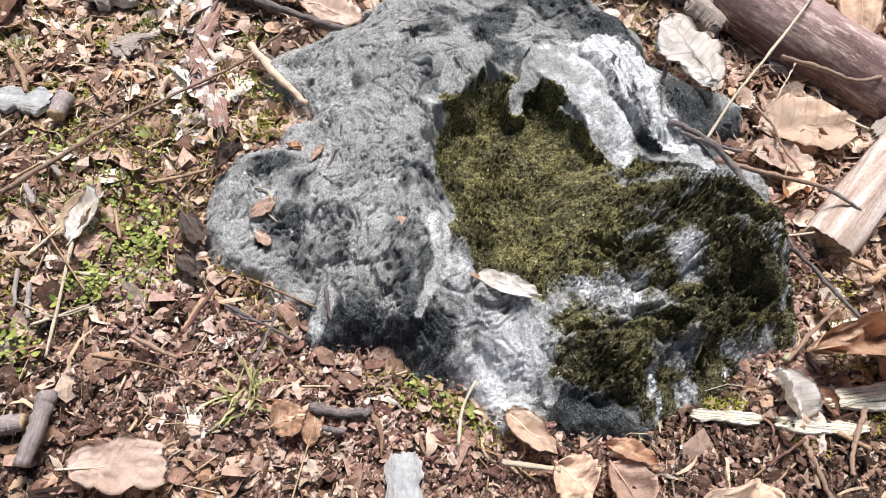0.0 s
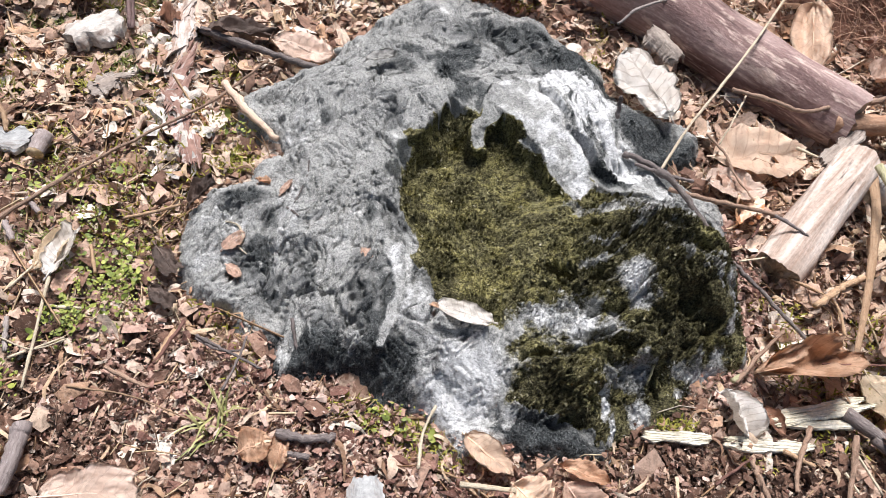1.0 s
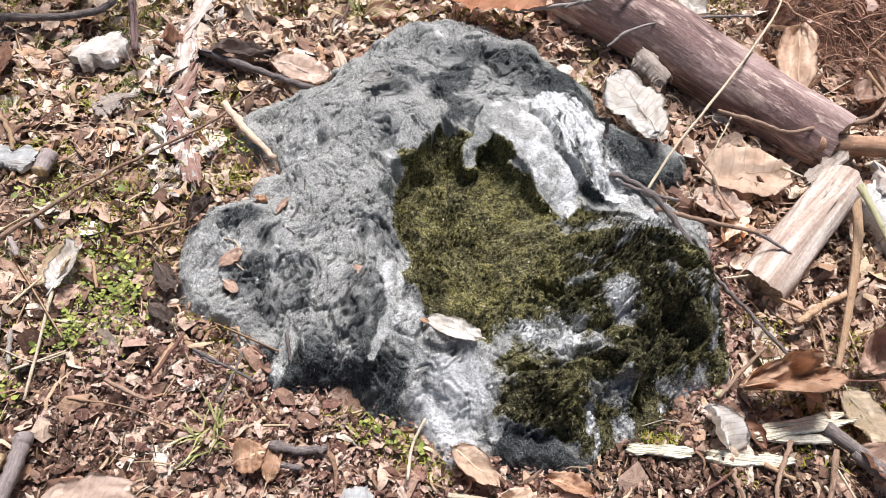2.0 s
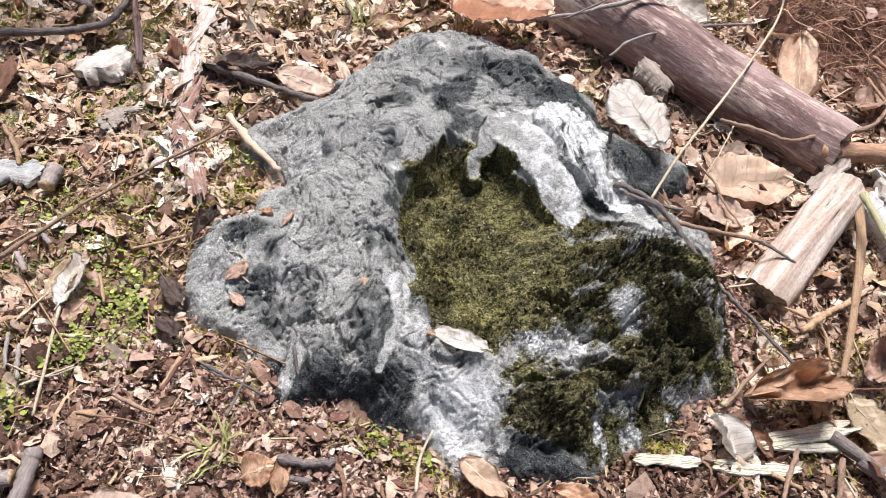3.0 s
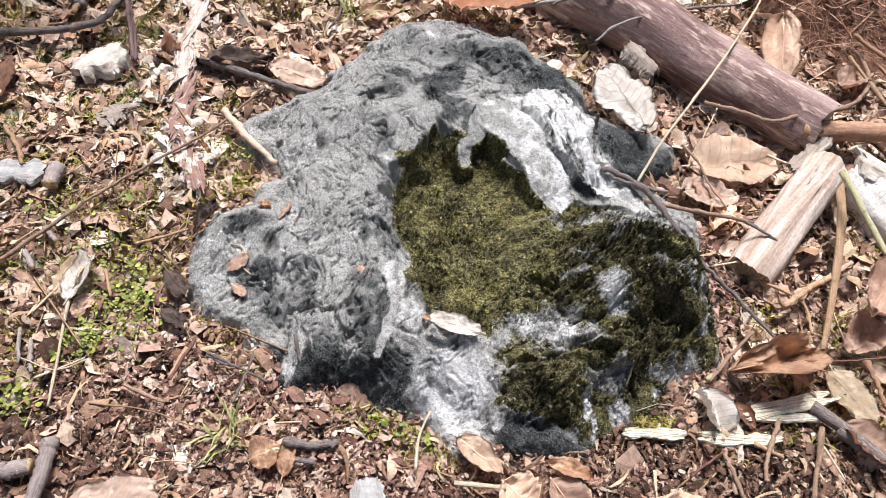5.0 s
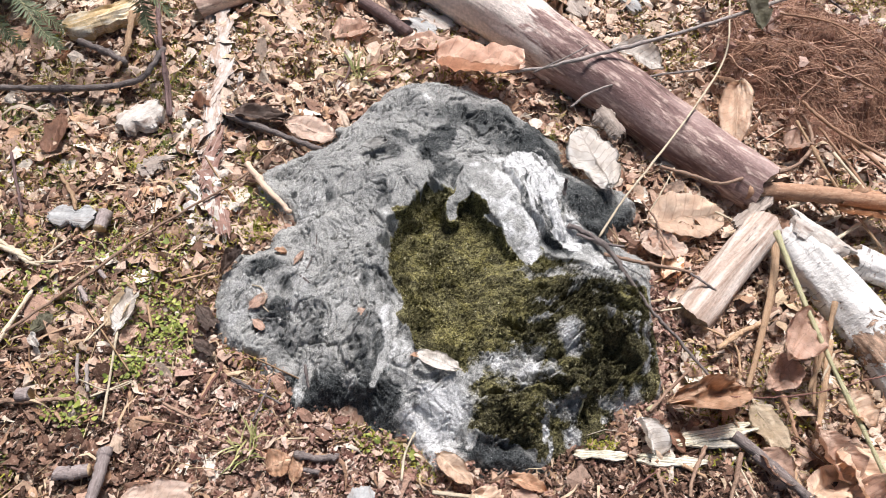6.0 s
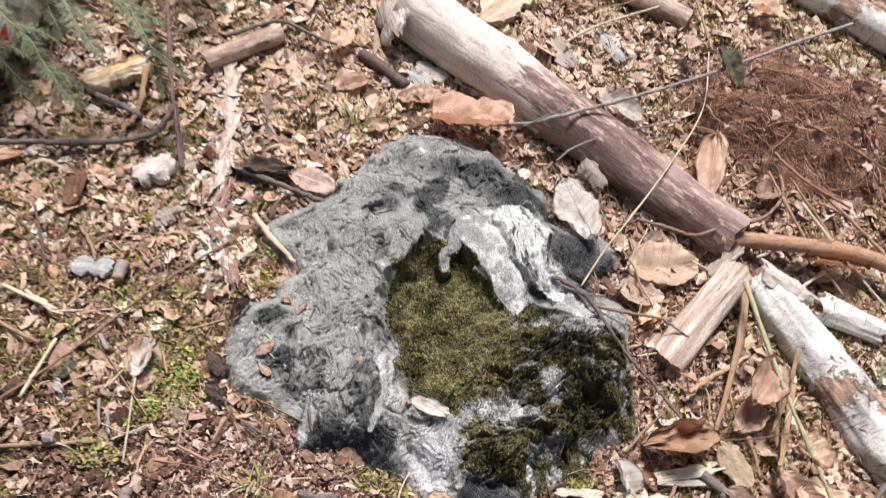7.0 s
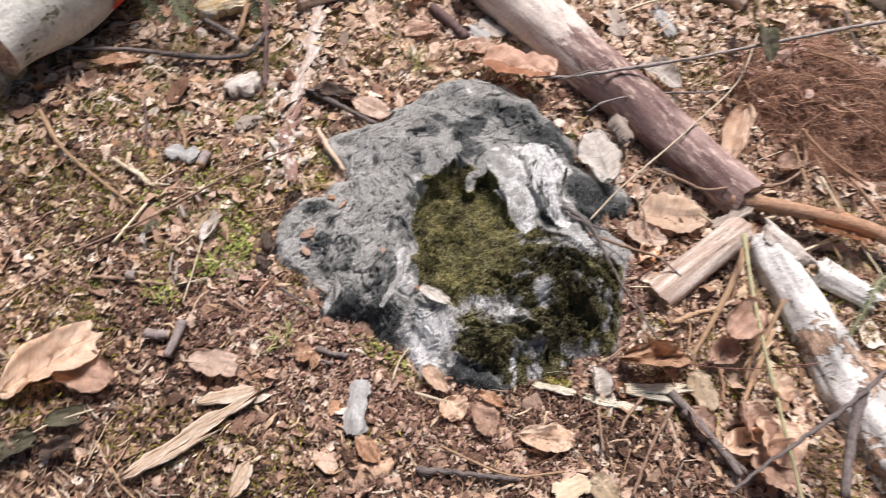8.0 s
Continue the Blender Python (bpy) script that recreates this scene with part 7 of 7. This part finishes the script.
tagged(part("wood_crumbs", patch_bits(500, 19, 0.0050, [(-0.30, 0.80), (-0.20, 0.76), (-0.10, 0.72), (-0.16, 0.66)], 0.04, 0.012), "shred"), "tan chips and crumbs of broken wood", "wood crumbs", kind="stuff")
tagged(part("root_crumbs", patch_bits(2600, 21, 0.0040, [(0.46, 0.93), (0.58, 0.90), (0.70, 0.90), (0.76, 0.86)], 0.055, 0.062), "rot_red"), "reddish brown crumbs of earth caught among roots", "wood crumbs", kind="stuff")
tagged(part("wood_crumbs", patch_bits(420, 20, 0.0048, [(0.48, 0.52), (0.55, 0.42), (0.62, 0.34)], 0.03, 0.016), "shred"), "tan wood chips and bark crumbs beside the birch", "wood crumbs", kind="stuff")


def straws(count, seed, length, width):
    r, x, y = scatter(count, seed)
    n = len(x)
    ln, wd = length * np.exp(r.normal(0, 0.5, n)), width * np.exp(r.normal(0, 0.35, n))
    t = np.linspace(-0.5, 0.5, 3)
    bend = r.normal(0, 0.10, n)
    mid = np.stack([t[None] * ln[:, None], bend[:, None] * ln[:, None] * (1 - 4 * t ** 2), np.zeros((n, 3))], -1)
    ring = np.array([(0, 0.9, -0.5), (0, 0, 1), (0, -0.9, -0.5)])
    v = mid[:, :, None, :] + ring[None, None] * wd[:, None, None, None]
    v = np.einsum("nij,nkj->nki", turned(r, n, 0.14), v.reshape(n, 9, 3))
    v += np.stack([x, y, ground_z(x, y) + 0.002 + 0.010 * r.rand(n)], -1)[:, None]
    q = [(3 * i + j, 3 * i + (j + 1) % 3, 3 * i + 3 + (j + 1) % 3, 3 * i + 3 + j) for i in range(2) for j in range(3)]
    f = (np.arange(n)[:, None, None] * 9 + np.array(q)[None]).reshape(-1, 4)
    return quick_mesh("straw_litter", v.reshape(-1, 3), f)


tagged(part("straw_litter", straws(15000, 21, 0.020, 0.0006), "straw_bits"), "short bits of dry stalk and needle in the litter", "straw litter", kind="stuff")
tagged(part("twig_litter", straws(1500, 22, 0.045, 0.0011), "straw_bits"), "thin broken twig bits scattered in the litter", "twig litter", kind="stuff")


def shreds(count, seed, length, width):
    """Torn strips of leaf and bark, bent and twisted."""
    r, x, y = scatter(count, seed, 0.1)
    n, k = len(x), 5
    ln, wd = length * np.exp(r.normal(0, 0.4, n))[:, None], width * np.exp(r.normal(0, 0.4, n))[:, None]
    t = np.linspace(-0.5, 0.5, k)[None]
    bend, lift, twist = r.normal(0, 0.22, (n, 1)), r.normal(0, 0.18, (n, 1)), r.normal(0, 0.9, (n, 1))
    wide = wd * r.uniform(0.45, 1.15, (n, k)) * np.array([0.55, 1, 1, 1, 0.4])
    mid = np.stack([t * ln, bend * ln * (1 - 4 * t ** 2), lift * ln * (1 - 4 * t ** 2) + r.normal(0, 0.02, (n, k)) * ln], -1)
    a = twist * t * 2
    across = np.stack([0 * a, np.cos(a), np.sin(a)], -1) * wide[..., None]
    v = np.stack([mid - across, mid + np.array([0, 0, 0.25]) * wide[..., None], mid + across], 2).reshape(n, k * 3, 3)
    v = np.einsum("nij,nkj->nki", turned(r, n, 0.2), v)
    v += np.stack([x, y, ground_z(x, y) + 0.003 + 0.009 * r.rand(n)], -1)[:, None]
    q = np.array([(3 * i + j, 3 * i + 3 + j, 3 * i + 4 + j, 3 * i + 1 + j) for i in range(k - 1) for j in range(2)])
    f = (np.arange(n)[:, None, None] * (3 * k) + q[None]).reshape(-1, 4)
    return quick_mesh("leaf_shreds", v.reshape(-1, 3), f)


tagged(part("leaf_shreds", shreds(13000, 23, 0.019, 0.0017), "shred"), "torn tan strips of leaf and bark in the litter", "leaf litter", kind="stuff")


# ---- loose leaves, each its own ----
def loose_leaves():
    rnd = random.Random(5)
    kinds = ["leaf_tan", "leaf_pink", "leaf_orange", "leaf_brown", "leaf_cream", "leaf_pale", "leaf_pink", "leaf_tan", "leaf_pink", "leaf_brown", "leaf_cream", "leaf_pink"]
    words = {"leaf_tan": "tan dead beech leaf on the litter", "leaf_pink": "pinkish brown dead leaf on the litter", "leaf_orange": "orange-brown dead leaf on the litter",
             "leaf_brown": "dark brown dead leaf on the litter", "leaf_cream": "pale cream dead leaf on the litter", "leaf_pale": "pale pinkish dead leaf on the litter"}
    masters = []
    for i, k in enumerate(kinds):
        me, grid = leaf_mesh(rnd.uniform(0.03, 0.055), rnd.uniform(0.018, 0.034), rnd.uniform(0.5, 1.1), 100 + i, broken=rnd.choice((0.15, 0.3, 0.4, 0.5)))
        ob = tagged(part("dead_leaf", me, k), words[k], "leaf", group="fallen leaves")
        rib = [Vector(p) for p in grid[::3, 6]]
        verts, faces = tube_data([rib[0] * 2 - rib[1]] + rib, lambda t: 0.0006 * (1.1 - 0.8 * t), 4)
        part("stalk", mesh_of("stalk", verts, faces), k, ob)
        masters.append(ob)
    spots_taken = 0
    while spots_taken < 60:
        x, y = rnd.uniform(-0.85, 0.95), rnd.uniform(-0.2, 1.45)
        if not free_of_rock(np.array([x]), np.array([y]), -0.02)[0]:
            continue
        m = pose(x, y, float(ground_z(x, y)) + rnd.uniform(0.003, 0.009), rnd.gauss(0, 10), rnd.gauss(0, 10), rnd.uniform(0, 360))
        if spots_taken < len(masters):
            masters[spots_taken].matrix_world = m
        else:
            copy_thing(rnd.choice(masters), m)
        spots_taken += 1


loose_leaves()


# ---- green things ----
def leaflet_mass(count, seed, cx, cy, rx, ry, size, height, name):
    """A patch of small oval leaflets on short stems."""
    r = np.random.RandomState(seed)
    a, q = r.uniform(0, 6.283, count), np.sqrt(r.rand(count))
    x, y = cx + rx * q * np.cos(a) + 0.28 * rx * r.normal(0, 1, count), cy + ry * q * np.sin(a) + 0.28 * ry * r.normal(0, 1, count)
    ok = free_of_rock(x, y, 0.006)
    x, y = x[ok], y[ok]
    n = len(x)
    s = size * np.exp(r.normal(-0.1, 0.4, n))
    t = np.linspace(0, 2 * math.pi, 8, endpoint=False)
    shape = np.stack([0.5 + 0.5 * np.cos(t), 0.33 * np.sin(t), 0.10 * np.cos(2 * t)], -1)
    v = np.concatenate([np.array([[0.45, 0, -0.06]]), shape])[None] * s[:, None, None]
    v = np.einsum("nij,nkj->nki", turned(r, n, 0.35), v)
    v += np.stack([x, y, ground_z(x, y) + 0.007 + height * r.rand(n)], -1)[:, None]
    tri = np.array([(0, 1 + i, 1 + (i + 1) % 8) for i in range(8)])
    f = (np.arange(n)[:, None, None] * 9 + tri[None]).reshape(-1, 3)
    return quick_mesh(name, v.reshape(-1, 3), f)


def spike_mass(count, seed, cx, cy, rx, ry, length, width, name, lean=0.5):
    """Moss or grass: thin pointed blades."""
    r = np.random.RandomState(seed)
    a, q = r.uniform(0, 6.283, count), np.sqrt(r.rand(count))
    x, y = cx + rx * q * np.cos(a), cy + ry * q * np.sin(a)
    n = count
    d = np.stack([r.normal(0, lean, n), r.normal(0, lean, n), np.ones(n)], -1)
    d /= np.linalg.norm(d, axis=1, keepdims=True)
    side = np.stack([-d[:, 1] + 0.01, d[:, 0], np.zeros(n)], -1)
    side /= np.linalg.norm(side, axis=1, keepdims=True)
    ln = (length * r.uniform(0.4, 1.3, n))[:, None]
    p = np.stack([x, y, ground_z(x, y) + 0.005], -1)
    sag = np.array([0, 0, -1.0]) * ln * 0.35
    v = np.stack([p - side * width, p + side * width, p + d * ln * 0.6 + side * width * 0.8, p + d * ln * 0.6 - side * width * 0.8, p + d * ln * 1.1 + sag], 1)
    i = np.arange(n)[:, None] * 5
    f = np.concatenate([i + [0, 1, 2], i + [0, 2, 3], i + [3, 2, 4]])
    return quick_mesh(name, v.reshape(-1, 3), f)


for k, (cx, cy, rx, ry, n) in enumerate([(-0.214, 0.272, 0.034, 0.045, 520), (-0.268, 0.178, 0.024, 0.018, 170), (-0.232, 0.228, 0.02, 0.016, 130), (-0.30, 0.36, 0.03, 0.02, 90),
                                         (-0.17, 0.46, 0.02, 0.015, 50), (0.045, 0.2, 0.025, 0.012, 60), (-0.36, 0.30, 0.03, 0.025, 80), (-0.24, 0.385, 0.02, 0.02, 60), (-0.25, 0.33, 0.02, 0.015, 60)]):
    me = leaflet_mass(int(n * 1.15), 50 + k, cx, cy, rx, ry, 0.0036, 0.012, "chickweed_patch")
    tagged(part("chickweed_patch", me, "plant_green"), "small fresh green weed seedlings on the soil", "weeds", kind="stuff")

for k, (cx, cy, rx, ry, n, mat) in enumerate([(0.082, 0.190, 0.045, 0.016, 380, "moss_yellow"), (0.022, 0.205, 0.03, 0.012, 220, "moss_yellow"), (-0.48, 0.52, 0.05, 0.03, 600, "moss_green"),
                                              (-0.285, 0.535, 0.03, 0.04, 650, "moss_green"), (-0.33, 0.62, 0.03, 0.03, 420, "moss_green"), (-0.155, 0.425, 0.02, 0.014, 260, "moss_yellow"),
                                              (0.17, 0.66, 0.025, 0.015, 260, "moss_green"), (0.24, 0.86, 0.03, 0.02, 300, "moss_yellow"), (-0.4, 0.45, 0.03, 0.02, 260, "moss_green"),
                                              (-0.45, 0.36, 0.05, 0.03, 420, "moss_green"), (-0.34, 0.40, 0.04, 0.03, 420, "moss_yellow"), (-0.52, 0.44, 0.04, 0.03, 380, "moss_green"),
                                              (-0.30, 0.22, 0.03, 0.03, 300, "moss_yellow"), (-0.20, 0.55, 0.02, 0.03, 260, "moss_yellow"), (-0.38, 0.56, 0.04, 0.02, 380, "moss_green"), (-0.25, 0.60, 0.02, 0.02, 220, "moss_yellow"),
                                              (-0.12, 0.74, 0.03, 0.02, 240, "moss_yellow"), (0.02, 0.78, 0.03, 0.02, 220, "moss_green"), (0.36, 0.72, 0.03, 0.02, 260, "moss_yellow"), (-0.42, 0.27, 0.04, 0.03, 340, "moss_green"),
                                              (0.62, 0.68, 0.03, 0.02, 240, "moss_yellow"), (0.48, 1.04, 0.03, 0.02, 240, "moss_yellow"), (0.16, 0.95, 0.03, 0.03, 240, "moss_yellow"), (-0.38, -0.02, 0.05, 0.03, 320, "moss_green"),
                                              (0.27, 0.245, 0.018, 0.008, 160, "moss_yellow"), (0.45, 0.86, 0.03, 0.02, 260, "moss_yellow"), (-0.36, 0.17, 0.03, 0.02, 200, "moss_green"), (0.335, 0.225, 0.012, 0.006, 90, "moss_yellow"), (-0.33, 0.50, 0.03, 0.03, 420, "moss_yellow"), (-0.26, 0.48, 0.025, 0.02, 260, "moss_yellow"), (-0.30, 0.30, 0.04, 0.03, 300, "moss_green"), (-0.40, 0.36, 0.04, 0.03, 320, "moss_yellow"), (-0.44, 0.20, 0.04, 0.04, 320, "moss_yellow"), (-0.52, 0.30, 0.04, 0.04, 340, "moss_green"), (-0.33, 0.10, 0.04, 0.03, 300, "moss_green"), (-0.46, 0.60, 0.04, 0.03, 320, "moss_yellow")]):
    me = spike_mass(n, 70 + k, cx, cy, rx, ry, 0.009, 0.0006, "moss_patch", 0.9)
    tagged(part("moss_patch", me, mat), "yellow-green feathery moss cushion on the soil", "moss", kind="stuff")

def moss_sprinkle(count, seed):
    """Low moss shoots between the leaves, in drifts, most of them on the side of the fir branches."""
    r = np.random.RandomState(seed)
    x, y = r.uniform(-0.8, 0.9, count), r.uniform(-0.2, 1.4, count)
    drift = fractal(x, y, 11, 3, 4) + 0.35 * step(0.1, -0.3, x) + 0.25 * step(0.6, 0.9, y)
    ok = (drift > 0.42) & free_of_rock(x, y, -0.004)
    x, y = x[ok], y[ok]
    n = len(x)
    d = np.stack([r.normal(0, 0.9, n), r.normal(0, 0.9, n), np.ones(n)], -1)
    d /= np.linalg.norm(d, axis=1, keepdims=True)
    side = np.cross(d, r.normal(0, 1, (n, 3)))
    side *= 0.0007 / np.linalg.norm(side, axis=1, keepdims=True)
    p = np.stack([x, y, ground_z(x, y) + r.uniform(0.005, 0.017, n)], -1)
    ln = r.uniform(0.003, 0.009, n)[:, None]
    v = np.stack([p - side, p + side, p + d * ln * 0.6 + side, p + d * ln * 0.6 - side, p + d * ln], 1)
    i = np.arange(n)[:, None] * 5
    return quick_mesh("moss_sprinkle", v.reshape(-1, 3), np.concatenate([i + [0, 1, 2], i + [0, 2, 3], i + [3, 2, 4]]))


tagged(part("moss_sprinkle", moss_sprinkle(120000, 95), "moss_yellow"), "thin yellow-green moss growing between dead leaves", "moss", kind="stuff")

for k, (cx, cy, n) in enumerate([(-0.087, 0.176, 30), (-0.09, 0.70, 34), (0.60, 1.14, 24)]):
    me = spike_mass(n, 90 + k, cx, cy, 0.010, 0.012, 0.046, 0.0010, "grass_tuft", 0.7)
    tagged(part("grass_tuft", me, "grass_blade"), "sparse tuft of thin green and straw grass", "grass")


# ---- fir branches ----
def fir_branch(pts, needle, label, seed):
    """A drooping stem with side shoots, all set with flat rows of needles."""
    rnd = random.Random(seed)
    thing = tagged(new("fir_branch"), label, "branch", group="fir branches")
    path = smooth_path(pts, 14)
    lines = [(path, 1.0)]
    for i in range(10, len(path) - 14, 24):
        ahead = (path[i + 1] - path[i - 1]).normalized()
        side = ahead.cross(Vector((0, 0, 1))).normalized() * (1 if i % 2 else -1)
        long = needle * rnd.uniform(2.2, 3.4)
        tip = path[i] + (ahead * 0.85 + side * 0.6) * long + Vector((0, 0, -0.012))
        lines.append((smooth_path([path[i], path[i].lerp(tip, 0.5) + Vector((0, 0, 0.004)), tip], 8), 0.8))
    v, f = [], []
    for k, (line, scale) in enumerate(lines):
        verts, faces = tube_data(line, lambda t: 0.0014 * scale * (1.2 - 0.9 * t), 6)
        part("stem" if k == 0 else "side_shoot", mesh_of("stem", verts, faces), "fir_stem", thing)
        for i in range(1, len(line)):
            steps = max(2, int((line[i] - line[i - 1]).length / 0.0014))
            ahead = (line[i] - line[i - 1]).normalized()
            flat = ahead.cross(Vector((0, 0, 1))).normalized()
            taper = 0.5 + 0.5 * math.sin(math.pi * min(1, (i + 2) / (len(line) + 2)))
            for q in range(steps):
                for sgn in (-1, 1):
                    p = line[i - 1].lerp(line[i], (q + rnd.random()) / steps)
                    d = (flat * sgn + ahead * rnd.uniform(0.4, 1.1) + Vector((0, 0, rnd.gauss(0.05, 0.28)))).normalized()
                    ln = needle * scale * taper * rnd.uniform(0.6, 1.15)
                    wd = ahead * rnd.uniform(0.0005, 0.0009)
                    bend = Vector((0, 0, rnd.gauss(0, 0.08) * ln))
                    n = len(v)
                    v += [p - wd, p + wd, p + d * ln * 0.6 + wd + bend, p + d * ln * 0.6 - wd + bend, p + d * ln]
                    f += [(n, n + 1, n + 2, n + 3), (n + 3, n + 2, n + 4)]
    part("needles", mesh_of("needles", v, f), "fir_needle", thing)


FIR = [[(-0.731, 0.83, 0.15), (-0.604, 0.708, 0.16), (-0.551, 0.654, 0.15), (-0.509, 0.634, 0.129), (-0.49, 0.617, 0.11), (-0.461, 0.595, 0.09), (-0.44, 0.587, 0.07)],
       [(-0.584, 0.864, 0.17), (-0.5, 0.727, 0.17), (-0.48, 0.691, 0.16), (-0.459, 0.665, 0.15), (-0.435, 0.645, 0.14), (-0.411, 0.627, 0.127)],
       [(-0.527, 0.797, 0.17), (-0.456, 0.731, 0.17), (-0.414, 0.705, 0.165), (-0.385, 0.683, 0.155), (-0.358, 0.655, 0.144), (-0.347, 0.64, 0.11), (-0.338, 0.623, 0.09)],
       [(-0.622, 0.654, 0.14), (-0.564, 0.624, 0.11), (-0.533, 0.612, 0.07), (-0.508, 0.606, 0.04)],
       [(-0.507, 0.953, 0.1), (-0.451, 0.878, 0.09), (-0.406, 0.846, 0.07), (-0.375, 0.852, 0.05)],
       [(-0.623, 0.78, 0.16), (-0.547, 0.739, 0.13), (-0.531, 0.717, 0.1), (-0.511, 0.696, 0.08)],
       [(-0.7, 0.718, 0.12), (-0.633, 0.687, 0.12), (-0.596, 0.711, 0.1), (-0.562, 0.732, 0.08)],
       [(-0.72, 0.93, 0.15), (-0.64, 0.84, 0.15), (-0.58, 0.79, 0.13), (-0.54, 0.77, 0.10)],
       [(-0.42, 0.96, 0.12), (-0.39, 0.89, 0.11), (-0.355, 0.85, 0.09), (-0.33, 0.83, 0.06)],
       [(-0.78, 0.76, 0.17), (-0.68, 0.69, 0.17), (-0.62, 0.63, 0.15), (-0.585, 0.60, 0.12)],
       [(-0.60, 1.02, 0.14), (-0.53, 0.93, 0.14), (-0.485, 0.87, 0.12), (-0.46, 0.82, 0.09)],
       [(-0.66, 0.86, 0.19), (-0.59, 0.77, 0.19), (-0.545, 0.71, 0.175), (-0.52, 0.67, 0.15)],
       [(-0.50, 1.00, 0.11), (-0.44, 0.94, 0.10), (-0.40, 0.91, 0.08), (-0.36, 0.90, 0.05)],
       [(0.662, 0.511, 0.12), (0.615, 0.476, 0.12), (0.605, 0.439, 0.11), (0.593, 0.399, 0.09)],
       [(0.807, 0.916, 0.08), (0.766, 0.967, 0.07), (0.735, 0.999, 0.05), (0.711, 1.027, 0.03)]]
for i, pts in enumerate(FIR):
    fir_branch(pts, 0.019 if i < 13 else 0.010, "drooping green fir branch over the litter" if i < 5 or 7 <= i < 13 else "small fresh green fir sprig", 30 + i)


# ---- tangle of fine roots ----
def root_tangle():
    """A low mound of crumbly soil matted with fine roots."""
    rnd = random.Random(8)

    def mound(x, y):
        q = math.hypot((x - 0.61) / 0.19, (y - 0.90) / 0.145) * (1 + 0.22 * float(fractal(x, y, 12, 3, 5)))
        return 0.055 * max(0.0, 1 - q * q) * (1 + 0.4 * float(fractal(x, y, 22, 3, 1))), q

    nx, ny = 70, 60
    v, f = [], []
    for i in range(nx):
        for j in range(ny):
            x, y = 0.40 + 0.43 * i / (nx - 1), 0.73 + 0.33 * j / (ny - 1)
            h, q = mound(x, y)
            v.append((x, y, h * (0.8 + 0.25 * float(fractal(x, y, 40, 3, 2))) + (0.002 if q < 1 else -0.02)))
    for i in range(nx - 1):
        for j in range(ny - 1):
            f.append((i * ny + j, (i + 1) * ny + j, (i + 1) * ny + j + 1, i * ny + j + 1))
    heap = tagged(new("root_mound"), "low mound of soil matted with fine reddish brown roots", "roots")
    part("soil_body", mesh_of("soil_body", v, f), "root_soil", heap)
    v, f = [], []
    for i in range(2200):
        a, q = rnd.uniform(0, 6.283), math.sqrt(rnd.random()) * 1.05
        x, y = 0.61 + 0.19 * q * math.cos(a) + rnd.gauss(0, 0.01), 0.90 + 0.145 * q * math.sin(a) + rnd.gauss(0, 0.01)
        d = rnd.gauss(0.0, 0.75) - 0.35
        p = Vector((x, y, mound(x, y)[0] + rnd.uniform(0.0, 0.012)))
        pts = [p]
        thick = i % 26 == 0
        for k in range(4):
            d += rnd.gauss(0, 0.28)
            p = p + Vector((math.cos(d), math.sin(d), 0)) * rnd.uniform(0.008, 0.022) * (1.6 if thick else 1)
            p.z = mound(p.x, p.y)[0] + rnd.uniform(0.0, 0.014)
            pts.append(p)
        r = 0.0016 if thick else rnd.choice((0.00025, 0.0004, 0.0006))
        vs, fs = tube_data(smooth_path(pts, 2), lambda t: r * (1.1 - 0.6 * t), 3, caps=False)
        n = len(v)
        v += vs
        f += [tuple(n + k for k in q) for q in fs]
    tagged(part("root_mat", mesh_of("root_mat", v, f), "root_fine", heap, "fine reddish brown roots"), kind="stuff")


root_tangle()
